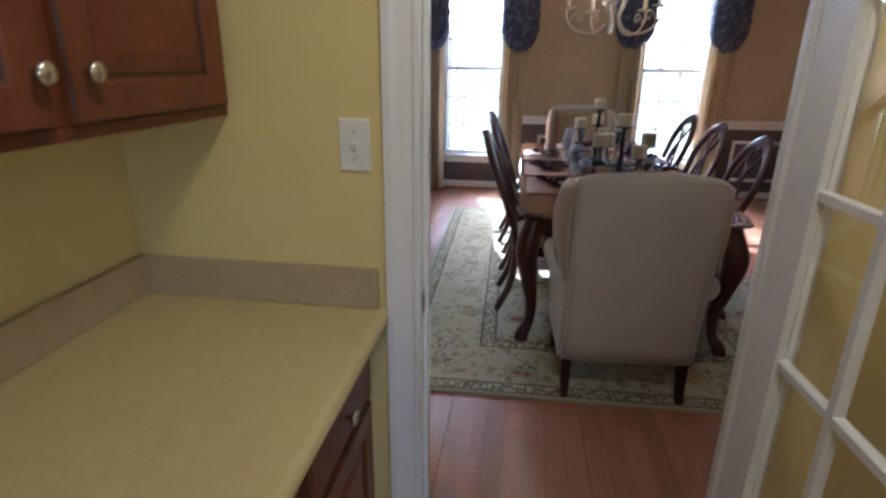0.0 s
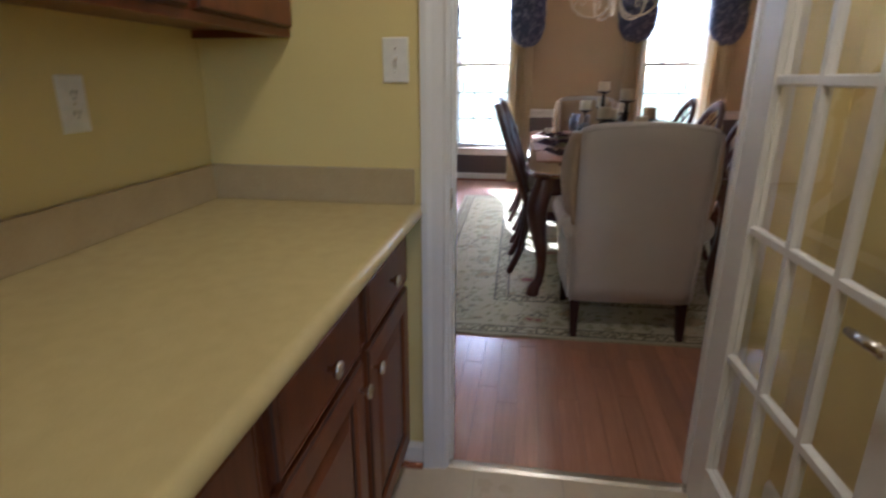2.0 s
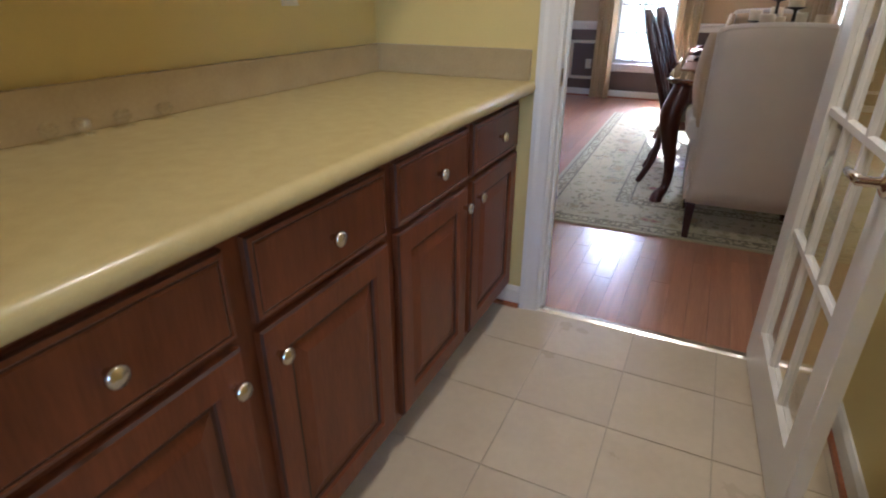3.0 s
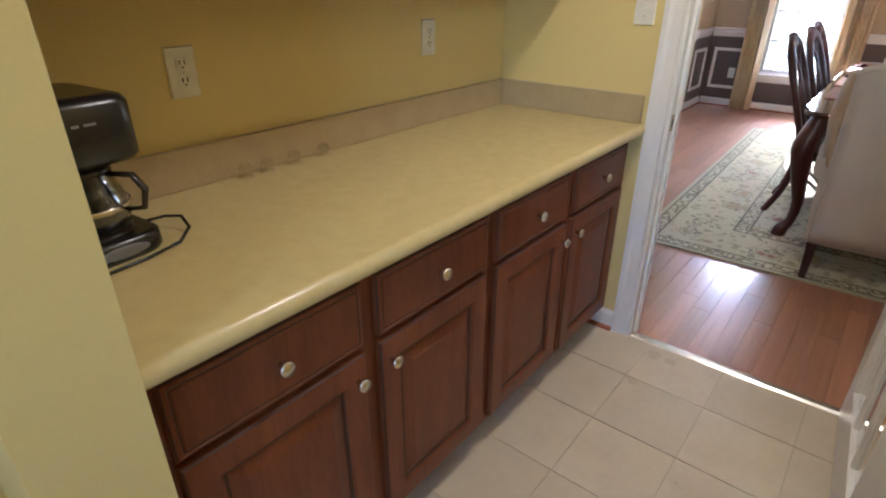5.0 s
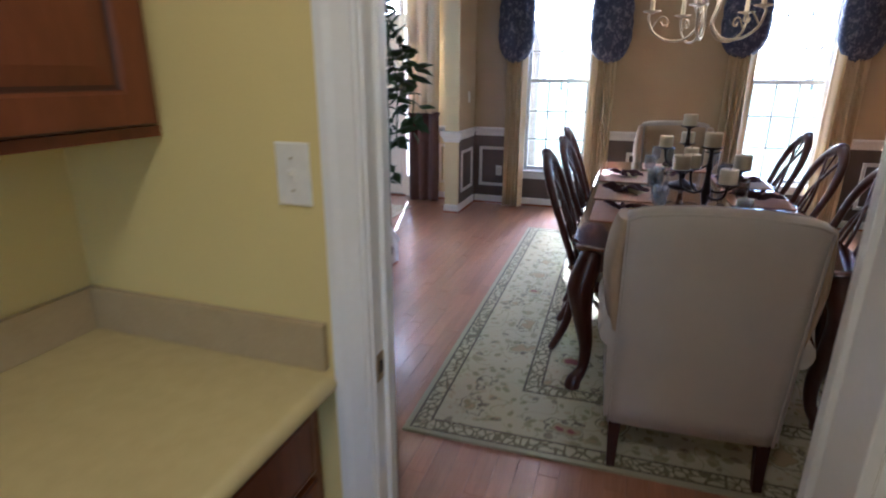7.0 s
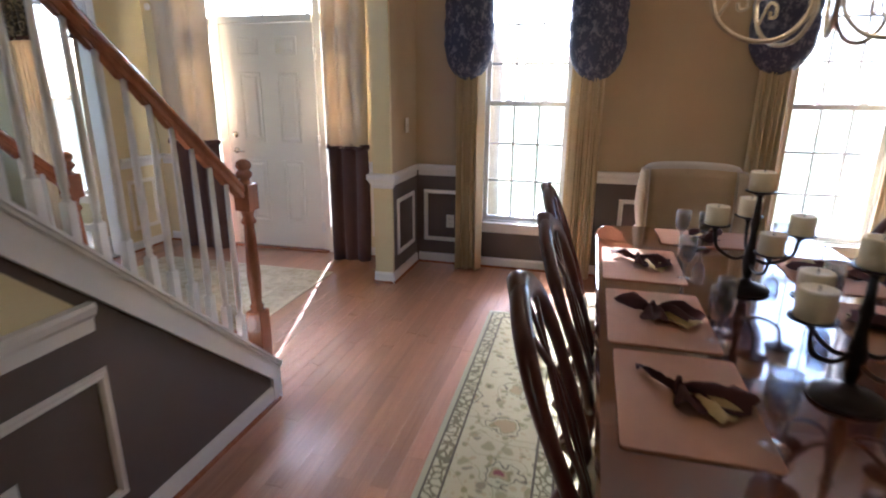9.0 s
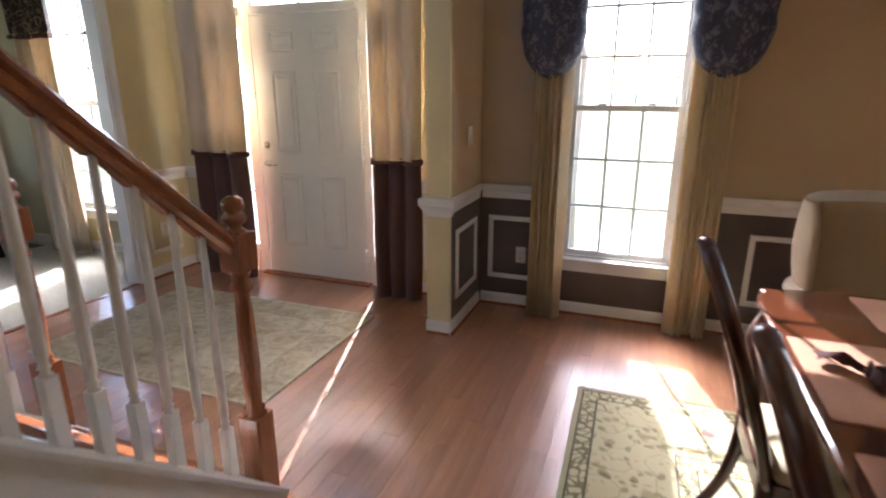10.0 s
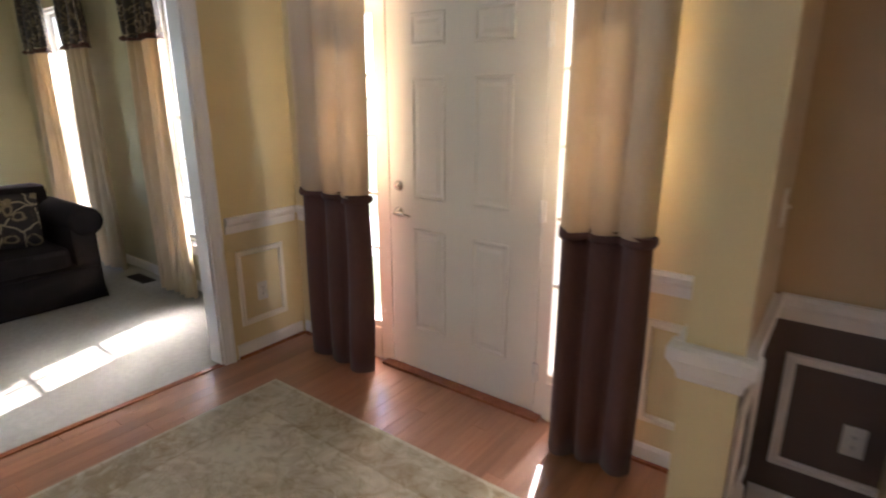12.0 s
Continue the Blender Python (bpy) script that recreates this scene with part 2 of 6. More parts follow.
def rug_mat(name, ground, dark, leafc, red, tan, half, bands, scale, soft=0.012):
    """A woven rug: plain edge, two narrow scroll bands with dark lines, blossoms, leaves and thin vines on the fields."""
    m = bpy.data.materials.new(name)
    m.use_nodes = True
    nt = m.node_tree
    nd, ln = nt.nodes, nt.links
    b = nd["Principled BSDF"]
    b.inputs["Roughness"].default_value = 0.95
    b.inputs["Sheen Weight"].default_value = 0.2
    tc = nd.new("ShaderNodeTexCoord")

    def node(kind, vec, **inputs):
        n = nd.new(kind)
        for k, v in inputs.items():
            n.inputs[k].default_value = v
        ln.new(vec, n.inputs["Vector"])
        return n

    def math2(op, a, c=0.0):
        k = nd.new("ShaderNodeMath")
        k.operation = op
        for i, v in enumerate((a, c)):
            if isinstance(v, (int, float)):
                k.inputs[i].default_value = v
            else:
                ln.new(v, k.inputs[i])
        return k.outputs[0]

    def step(value, lo, hi):
        r = nd.new("ShaderNodeMapRange")
        r.inputs["From Min"].default_value, r.inputs["From Max"].default_value = lo, hi
        ln.new(value, r.inputs["Value"])
        return r.outputs[0]

    def mixc(fac, a, c):
        mx = nd.new("ShaderNodeMix")
        mx.data_type = "RGBA"
        ln.new(fac, mx.inputs[0])
        for slot, v in ((6, a), (7, c)):
            if isinstance(v, tuple):
                mx.inputs[slot].default_value = (*v, 1)
            else:
                ln.new(v, mx.inputs[slot])
        return mx.outputs[2]

    obj = tc.outputs["Object"]
    warp = node("ShaderNodeTexNoise", obj, Scale=7.0, Detail=2.0)
    mv = nd.new("ShaderNodeMix")
    mv.data_type = "VECTOR"
    mv.inputs[0].default_value = 0.10
    ln.new(obj, mv.inputs[4])
    ln.new(warp.outputs["Color"], mv.inputs[5])
    vec = mv.outputs[1]
    wear = node("ShaderNodeTexNoise", obj, Scale=1.6, Detail=4.0)
    base = mixc(wear.outputs[0], tuple(c * 0.85 for c in ground), tuple(min(1, c * 1.12) for c in ground))
    # thin vines
    vine = node("ShaderNodeTexNoise", obj, Scale=scale * 2.0, Detail=0.0)
    vd = math2("ABSOLUTE", math2("SUBTRACT", vine.outputs[0], 0.5))
    col = mixc(math2("MULTIPLY", step(vd, 0.011, 0.005), 0.6), base, leafc)
    # scattered leaves in two sizes
    for sc, size, ink, amount in ((scale * 5.5, 0.32, leafc, 0.8), (scale * 3.4, 0.30, leafc, 0.65), (scale * 4.4, 0.26, dark, 0.6), (scale * 8.0, 0.30, tan, 0.6)):
        lf = node("ShaderNodeTexVoronoi", vec, Scale=sc)
        sep = nd.new("ShaderNodeSeparateXYZ")
        ln.new(lf.outputs["Color"], sep.inputs[0])
        pick = step(sep.outputs[0], 0.52, 0.50)
        col = mixc(math2("MULTIPLY", math2("MULTIPLY", step(lf.outputs["Distance"], size + soft * 3, size - soft * 3), pick), amount), col, ink)
    # blossoms: outline, petals, heart
    fl = node("ShaderNodeTexVoronoi", vec, Scale=scale, Randomness=0.55)
    sep = nd.new("ShaderNodeSeparateXYZ")
    ln.new(fl.outputs["Color"], sep.inputs[0])
    wob = node("ShaderNodeTexNoise", obj, Scale=scale * 6, Detail=1.0)
    d0 = math2("ADD", fl.outputs["Distance"], math2("MULTIPLY", math2("SUBTRACT", wob.outputs[0], 0.5), 0.30))
    heart = mixc(step(sep.outputs[1], 0.45, 0.55), red, tan)
    for r, ink in ((0.27, dark), (0.245, base), (0.19, leafc), (0.165, tan), (0.11, heart)):
        col = mixc(step(d0, r + soft, r - soft), col, ink)
    # bands along the edge
    sp = nd.new("ShaderNodeSeparateXYZ")
    ln.new(obj, sp.inputs[0])
    d = math2("MINIMUM", math2("SUBTRACT", half[0], math2("ABSOLUTE", sp.outputs[0])), math2("SUBTRACT", half[1], math2("ABSOLUTE", sp.outputs[1])))
    scr = node("ShaderNodeTexVoronoi", vec, Scale=scale * 7.5)
    scr.feature = "DISTANCE_TO_EDGE"
    band = mixc(step(scr.outputs["Distance"], 0.14, 0.08), base, mixc(wear.outputs[0], dark, leafc))
    for b0, b1 in bands:
        inside = math2("MULTIPLY", step(d, b0 - 0.001, b0 + 0.001), step(d, b1 + 0.001, b1 - 0.001))
        col = mixc(inside, col, band)
        for at in (b0, b1):
            col = mixc(step(math2("ABSOLUTE", math2("SUBTRACT", d, at)), 0.0065, 0.0045), col, dark)
    col = mixc(step(d, bands[0][0] - 0.003, bands[0][0] - 0.006), col, tuple(c * 0.8 for c in ground))
    ln.new(col, b.inputs["Base Color"])
    grain = node("ShaderNodeTexNoise", obj, Scale=190.0)
    bp = nd.new("ShaderNodeBump")
    bp.inputs["Strength"].default_value, bp.inputs["Distance"].default_value = 0.4, 0.003
    ln.new(grain.outputs[0], bp.inputs["Height"])
    ln.new(bp.outputs[0], b.inputs["Normal"])
    return m


M_YELLOW = mat("pantry_paint", (0.73, 0.60, 0.24), (0.70, 0.57, 0.225), rough=0.55, scale=3, fine=180, bump=0.12, bump_dist=0.001)
M_FOYER = mat("foyer_paint", (0.72, 0.61, 0.34), (0.68, 0.57, 0.31), rough=0.55, scale=3, fine=180, bump=0.12, bump_dist=0.001)
M_LIVING = mat("living_paint", (0.56, 0.52, 0.33), (0.52, 0.48, 0.30), rough=0.6, scale=3, fine=180, bump=0.12, bump_dist=0.001)
M_TAN = mat("tan_paint", (0.50, 0.375, 0.215), (0.47, 0.35, 0.20), rough=0.55, scale=3, fine=180, bump=0.12, bump_dist=0.001)
M_BROWN = mat("brown_paint", (0.120, 0.088, 0.074), (0.105, 0.077, 0.065), rough=0.5, scale=3, fine=180, bump=0.12, bump_dist=0.001)
M_WHITE = mat("white_trim", (0.80, 0.78, 0.74), (0.76, 0.74, 0.69), rough=0.32, scale=4, fine=90, bump=0.06, bump_dist=0.001)
M_DOOR = mat("door_paint", (0.82, 0.76, 0.63), (0.79, 0.73, 0.60), rough=0.35, scale=3, fine=120, bump=0.06, bump_dist=0.001)
M_CEIL = mat("ceiling_paint", (0.80, 0.79, 0.76), (0.77, 0.76, 0.73), rough=0.8, scale=4, fine=120, bump=0.2, bump_dist=0.001)
M_OAK = mat("oak_floor", (0.49, 0.236, 0.126), (0.34, 0.148, 0.073), rough=0.34, scale=4, fine=30, bump=0.03, bump_dist=0.001, stretch=(9, 0.4, 9), mix=(0.3, 0.7), vary=0.13, coat=0.9, coat_rough=0.2, coat_ior=1.55)
M_TILE = mat("floor_tile", (0.64, 0.55, 0.40), (0.58, 0.49, 0.35), rough=0.3, scale=6, fine=40, bump=0.08, vary=0.05)
M_GROUT = mat("grout", (0.56, 0.48, 0.35), rough=0.9, scale=20)
M_CARPET = mat("carpet", (0.47, 0.455, 0.40), (0.38, 0.365, 0.315), rough=1.0, scale=30, fine=260, bump=0.8, bump_dist=0.006)
M_CHERRY = mat("cherry_cabinet", (0.195, 0.060, 0.021), (0.120, 0.034, 0.012), rough=0.32, scale=4, fine=28, bump=0.05, stretch=(6, 6, 0.8), coat=0.0, spec=0.35)
# darker cherry: shade put into the toe kicks' colour, also the glaze lines
M_CHERRY_D = mat("cherry_shade_and_glaze", (0.06, 0.018, 0.008), rough=0.5, scale=5)
M_MAHOG = mat("mahogany", (0.075, 0.019, 0.012), (0.058, 0.014, 0.009), rough=0.28, scale=4, fine=30, bump=0.02, stretch=(5, 5, 1), coat=0.4, rough_vary=0.2)
M_TABLE = mat("table_top_wood", (0.15, 0.044, 0.021), (0.09, 0.026, 0.012), rough=0.1, scale=3, fine=26, bump=0.01, stretch=(6, 0.7, 6), coat=1.0, coat_ior=2.0, coat_rough=0.06)
M_RAILOAK = mat("stained_oak_rail", (0.37, 0.138, 0.058), (0.26, 0.088, 0.036), rough=0.22, scale=5, fine=36, bump=0.05, stretch=(6, 6, 1), coat=0.5)
M_COUNTER = mat("solid_surface_counter", (0.61, 0.505, 0.23), (0.55, 0.45, 0.20), rough=0.24, scale=26, fine=320, bump=0.01, rough_vary=0.08)
M_SPLASH = mat("backsplash_stone", (0.47, 0.37, 0.20), (0.41, 0.315, 0.165), rough=0.35, scale=12, fine=120, bump=0.05)
M_NICKEL = mat("brushed_nickel", (0.72, 0.68, 0.60), rough=0.22, metal=1.0, scale=30, bump=0.02)
M_BRASS = mat("aged_brass", (0.55, 0.42, 0.22), rough=0.3, metal=1.0, scale=30, bump=0.02)
M_IRON = mat("dark_iron", (0.030, 0.024, 0.022), rough=0.4, metal=0.6, scale=30, bump=0.1)
M_LEGWOOD = mat("dull_dark_wood", (0.045, 0.016, 0.010), (0.03, 0.010, 0.007), rough=0.5, scale=5, fine=40, bump=0.05, spec=0.25)
M_BRONZE = mat("champagne_metal", (0.62, 0.55, 0.42), (0.45, 0.38, 0.26), rough=0.3, metal=0.9, scale=20, bump=0.05)
M_LINEN = mat("linen_upholstery", (0.58, 0.53, 0.455), (0.53, 0.48, 0.41), rough=0.95, scale=5, fine=400, bump=0.5, bump_dist=0.0015, sheen=0.3)
# tan copy of the linen: shade on the chairs' fronts put into the colour
M_LINEN_SHADED = mat("linen_shaded_tan", (0.50, 0.375, 0.235), (0.44, 0.325, 0.20), rough=0.95, scale=5, fine=400, bump=0.5, bump_dist=0.0015, sheen=0.2)
M_SEAT = mat("seat_cloth", (0.58, 0.50, 0.36), (0.50, 0.42, 0.29), rough=0.95, scale=12, fine=300, bump=0.4)
M_GOLD = mat("gold_curtain", (0.68, 0.545, 0.32), (0.58, 0.45, 0.25), rough=0.6, scale=6, fine=200, bump=0.15, stretch=(1, 1, 0.2), sheen=0.1, glow_through=0.14)
M_CREAMC = mat("cream_curtain", (0.78, 0.65, 0.46), (0.72, 0.585, 0.40), rough=0.6, scale=6, fine=200, bump=0.12, stretch=(1, 1, 0.2), sheen=0.08, glow_through=0.17)
M_VELVET = mat("brown_curtain_cloth", (0.125, 0.052, 0.038), (0.09, 0.035, 0.026), rough=0.75, scale=6, fine=150, bump=0.2, stretch=(1, 1, 0.2), sheen=0.15)
M_SOFA = mat("dark_sofa_cloth", (0.034, 0.027, 0.027), (0.024, 0.019, 0.019), rough=0.95, scale=8, fine=260, bump=0.4, spec=0.2)
M_CANDLE = mat("candle_wax", (0.86, 0.78, 0.58), (0.82, 0.73, 0.52), rough=0.5, scale=8, fine=60, bump=0.05)
M_MAT = mat("placemat_cloth", (0.42, 0.22, 0.13), (0.36, 0.18, 0.10), rough=0.75, scale=10, fine=500, bump=0.3)
M_NAPKIN = mat("napkin_brown", (0.070, 0.026, 0.025), (0.050, 0.018, 0.018), rough=0.8, scale=10, fine=200, bump=0.2, spec=0.2)
M_NAPKIN2 = mat("napkin_gold", (0.50, 0.38, 0.18), rough=0.7, scale=10, fine=200, bump=0.2)
M_BLACK = mat("black_plastic", (0.015, 0.014, 0.014), rough=0.22, scale=10, bump=0.03)
M_GREYP = mat("grey_plastic", (0.20, 0.20, 0.21), rough=0.3, scale=10, bump=0.03)
M_PLATE = mat("switch_plastic", (0.82, 0.79, 0.70), rough=0.3, scale=10, bump=0.02)
M_VINYL = mat("window_vinyl", (0.80, 0.81, 0.80), rough=0.35, scale=6, bump=0.03)
M_LEAF = mat("ivy_leaf", (0.045, 0.10, 0.030), (0.02, 0.055, 0.018), rough=0.4, scale=14, bump=0.2, vary=0.3)
M_GRASS = mat("lawn", (0.27, 0.30, 0.16), (0.20, 0.24, 0.11), rough=0.95, scale=0.6, fine=14, bump=0.5, bump_dist=0.03)
M_PAVE = mat("pale_concrete", (0.60, 0.58, 0.54), (0.52, 0.50, 0.46), rough=0.9, scale=3, fine=60, bump=0.3)
M_BARK = mat("bark", (0.42, 0.38, 0.32), (0.32, 0.28, 0.23), rough=0.95, scale=5, fine=30, bump=0.8, bump_dist=0.02)
M_TREELEAF = mat("tree_leaf", (0.20, 0.23, 0.11), (0.16, 0.20, 0.085), rough=0.7, scale=3, vary=0.35, bump=0.1, glow_through=0.55)
M_GLASS = glass_mat("window_glass")
M_GOBLET = thin_glass("goblet_glass", (0.80, 0.83, 0.86), 0.8, 0.35)
M_THIN = thin_glass("thin_clear_glass", (0.97, 0.97, 0.955), 0.6, 0.3)
M_BULB = glow_mat("lit_bulb", (1.0, 0.78, 0.45), 12.0)
M_DOME = glow_mat("lit_dome", (1.0, 0.82, 0.55), 1.0)
M_RUG = rug_mat("floral_rug", (0.48, 0.44, 0.275), (0.10, 0.080, 0.05), (0.22, 0.205, 0.09), (0.22, 0.055, 0.05), (0.36, 0.27, 0.14), (1.2, 1.75), ((0.03, 0.105), (0.46, 0.54)), 3.6)
M_RUG2 = worn_rug_mat("entry_rug_pile", (0.60, 0.54, 0.39), (0.29, 0.22, 0.115), (0.87, 0.63))
M_DAMASK = mat("dark_blue_damask", (0.165, 0.165, 0.225), (0.034, 0.041, 0.090), rough=0.5, scale=26, fine=70, bump=0.1, mix=(0.50, 0.60), stretch=(1, 1, 0.7), rough_vary=0.5)
M_VALANCE = print_mat("dark_floral_valance", (0.045, 0.035, 0.030), ((0.22, 0.17, 0.10), (0.30, 0.24, 0.16), (0.08, 0.05, 0.04), (0.20, 0.15, 0.09)), 12.0, rough=0.6)
M_PILLOW = print_mat("patterned_pillow", (0.05, 0.04, 0.04), ((0.45, 0.38, 0.26), (0.30, 0.24, 0.15), (0.05, 0.04, 0.04), (0.08, 0.06, 0.05)), 7.0)


# ---- helpers for meshes ----
def box(bm, x0, x1, y0, y1, z0, z1, bevel=0.0, mat_index=0):
    vs = [bm.verts.new((x, y, z)) for z in (z0, z1) for y in (y0, y1) for x in (x0, x1)]
    fs = []
    for q in ((0, 2, 3, 1), (4, 5, 7, 6), (0, 1, 5, 4), (2, 6, 7, 3), (0, 4, 6, 2), (1, 3, 7, 5)):
        f = bm.faces.new([vs[i] for i in q])
        f.material_index = mat_index
        fs.append(f)
    if bevel:
        es = {e for f in fs for e in f.edges}
        bmesh.ops.bevel(bm, geom=list(es), offset=bevel, segments=2, affect="EDGES", profile=0.6)
    return vs


def lathe(bm, profile, segs=20, at=(0, 0, 0), m=None, cap=True):
    """A turned shape from (radius, height) pairs, lowest first."""
    rings = []
    m = m or Matrix.Identity(4)
    for r, h in profile:
        rings.append([bm.verts.new(m @ Vector((at[0] + r * math.cos(2 * math.pi * i / segs), at[1] + r * math.sin(2 * math.pi * i / segs), at[2] + h))) for i in range(segs)])
    for a, b in zip(rings, rings[1:]):
        for i in range(segs):
            f = bm.faces.new((a[i], a[(i + 1) % segs], b[(i + 1) % segs], b[i]))
            f.smooth = True
    if cap:
        bm.faces.new(rings[0][::-1])
        bm.faces.new(rings[-1])


def tube(bm, path, radii, segs=8, flat=1.0, up=(0, 0, 1), cap=True):
    """A tapering tube along points; flat squeezes it across."""
    pts = [Vector(p) for p in path]
    if isinstance(radii, (int, float)):
        radii = [radii] * len(pts)
    rings = []
    side = None
    for i, p in enumerate(pts):
        d = (pts[min(i + 1, len(pts) - 1)] - pts[max(i - 1, 0)]).normalized()
        if side is None:
            ref = Vector(up)
            if abs(d.dot(ref)) > 0.95:
                ref = Vector((1, 0, 0))
            side = d.cross(ref).normalized()
        else:
            side = (side - d * side.dot(d)).normalized()
        other = side.cross(d).normalized()
        rings.append([bm.verts.new(p + (side * math.cos(2 * math.pi * k / segs) + other * math.sin(2 * math.pi * k / segs) * flat) * radii[i]) for k in range(segs)])
    for a, b in zip(rings, rings[1:]):
        for k in range(segs):
            f = bm.faces.new((a[k], a[(k + 1) % segs], b[(k + 1) % segs], b[k]))
            f.smooth = True
    if cap:
        bm.faces.new(rings[0][::-1])
        bm.faces.new(rings[-1])


def sweep(bm, profile, a, b, out, up=(0, 0, 1), smooth=False):
    """A moulding: profile pairs (out, up) carried from a to b, closed at its ends."""
    a, b, o, u = Vector(a), Vector(b), Vector(out).normalized(), Vector(up).normalized()
    r0 = [bm.verts.new(a + o * p + u * q) for p, q in profile]
    r1 = [bm.verts.new(b + o * p + u * q) for p, q in profile]
    n = len(profile)
    for i in range(n):
        bm.faces.new((r0[i], r0[(i + 1) % n], r1[(i + 1) % n], r1[i])).smooth = smooth and 0 < i < n - 2
    if smooth:
        r0 = [bm.verts.new(v.co) for v in r0]
        r1 = [bm.verts.new(v.co) for v in r1]
    bm.faces.new(r0[::-1])
    bm.faces.new(r1)


def frame_map(origin, u, w):
    """A matrix that takes (u, v, w) of a face, across, up and outwards, to the world."""
    u, w, v = Vector(u), Vector(w), Vector((0, 0, 1))
    m = Matrix.Identity(4)
    for i in range(3):
        m[i][0], m[i][1], m[i][2], m[i][3] = u[i], v[i], w[i], origin[i]
    return m


def rings(bm, m, u0, u1, v0, v1, steps, cap=True):
    """Nested rectangles (inset, height) on a face: drawer fronts, panels."""
    prev = None
    for inset, h in steps:
        r = [bm.verts.new(m @ Vector(p)) for p in ((u0 + inset, v0 + inset, h), (u1 - inset, v0 + inset, h), (u1 - inset, v1 - inset, h), (u0 + inset, v1 - inset, h))]
        if prev:
            for i in range(4):
                bm.faces.new((prev[i], prev[(i + 1) % 4], r[(i + 1) % 4], r[i]))
        prev = r
    if cap:
        bm.faces.new(prev)


def loft(bm, loops, cap=True, smooth=True, closed=True):
    rs = [[bm.verts.new(p) for p in loop] for loop in loops]
    n = len(rs[0])
    for a, b in zip(rs, rs[1:]):
        for i in range(n if closed else n - 1):
            f = bm.faces.new((a[i], a[(i + 1) % n], b[(i + 1) % n], b[i]))
            f.smooth = smooth
    if cap:
        bm.faces.new(rs[0][::-1])
        bm.faces.new(rs[-1])


def mesh_of(bm, name, material):
    bmesh.ops.recalc_face_normals(bm, faces=bm.faces[:])
    me = bpy.data.meshes.new(name)
    bm.to_mesh(me)
    bm.free()
    for k in material if isinstance(material, (list, tuple)) else [material]:
        me.materials.append(k)
    return me


def part(name, bm, material, parent, label=""):
    ob = new(name, mesh_of(bm, name, material))
    ob.parent = parent
    if label:
        tagged(ob, label)
    return ob


def thing(name, at, label, category, group="", turn=0.0):
    ob = new(name)
    ob.empty_display_size = 0.1
    ob.matrix_world = pose(*at, 0, 0, turn)
    return tagged(ob, label, category, group)


def single(name, bm, material, at, label, category, group="", turn=0.0):
    ob = new(name, mesh_of(bm, name, material))
    ob.matrix_world = pose(*at, 0, 0, turn)
    return tagged(ob, label, category, group)


def structure(name, bm, material, label):
    ob = new(name, mesh_of(bm, name, material))
    return tagged(ob, label, "structure", kind="structure")


def bm_new():
    return bmesh.new()


def grid_wall(bm, us, zs, solid, to_world):
    """One closed skin round the solid cells of a wall: its faces, edges and the reveals of its openings."""
    cache = {}

    def v(i, j, k):
        if (i, j, k) not in cache:
            cache[i, j, k] = bm.verts.new(to_world(us[i], zs[j], k))
        return cache[i, j, k]

    for i in range(len(us) - 1):
        for j in range(len(zs) - 1):
            if not solid(i, j):
                continue
            for k in (0, 1):
                bm.faces.new((v(i, j, k), v(i + 1, j, k), v(i + 1, j + 1, k), v(i, j + 1, k)))
            for di, dj, a, b in ((-1, 0, (i, j), (i, j + 1)), (1, 0, (i + 1, j), (i + 1, j + 1)), (0, -1, (i, j), (i + 1, j)), (0, 1, (i, j + 1), (i + 1, j + 1))):
                if not solid(i + di, j + dj):
                    bm.faces.new((v(*a, 0), v(*b, 0), v(*b, 1), v(*a, 1)))


def wall_y(name, material, label, y0, y1, x0, x1, z0, z1, holes=()):
    """A wall along x with openings (x0, x1, z0, z1) through it."""
    bm = bm_new()
    xs = sorted({x0, x1, *[min(max(h[i], x0), x1) for h in holes for i in (0, 1)]})
    zs = sorted({z0, z1, *[min(max(h[i], z0), z1) for h in holes for i in (2, 3)]})

    def solid(i, j):
        if not (0 <= i < len(xs) - 1 and 0 <= j < len(zs) - 1):
            return False
        mx, mz = (xs[i] + xs[i + 1]) / 2, (zs[j] + zs[j + 1]) / 2
        return not any(h[0] < mx < h[1] and h[2] < mz < h[3] for h in holes)

    grid_wall(bm, xs, zs, solid, lambda u, z, k: (u, (y0, y1)[k], z))
    return structure(name, bm, material, label)


def wall_x(name, material, label, x0, x1, y0, y1, z0, z1, holes=()):
    bm = bm_new()
    ys = sorted({y0, y1, *[min(max(h[i], y0), y1) for h in holes for i in (0, 1)]})
    zs = sorted({z0, z1, *[min(max(h[i], z0), z1) for h in holes for i in (2, 3)]})

    def solid(i, j):
        if not (0 <= i < len(ys) - 1 and 0 <= j < len(zs) - 1):
            return False
        my, mz = (ys[i] + ys[i + 1]) / 2, (zs[j] + zs[j + 1]) / 2
        return not any(h[0] < my < h[1] and h[2] < mz < h[3] for h in holes)

    grid_wall(bm, ys, zs, solid, lambda u, z, k: ((x0, x1)[k], u, z))
    return structure(name, bm, material, label)


def slab(name, material, label, x0, x1, y0, y1, z0, z1):
    bm = bm_new()
    box(bm, x0, x1, y0, y1, z0, z1)
    return structure(name, bm, material, label)


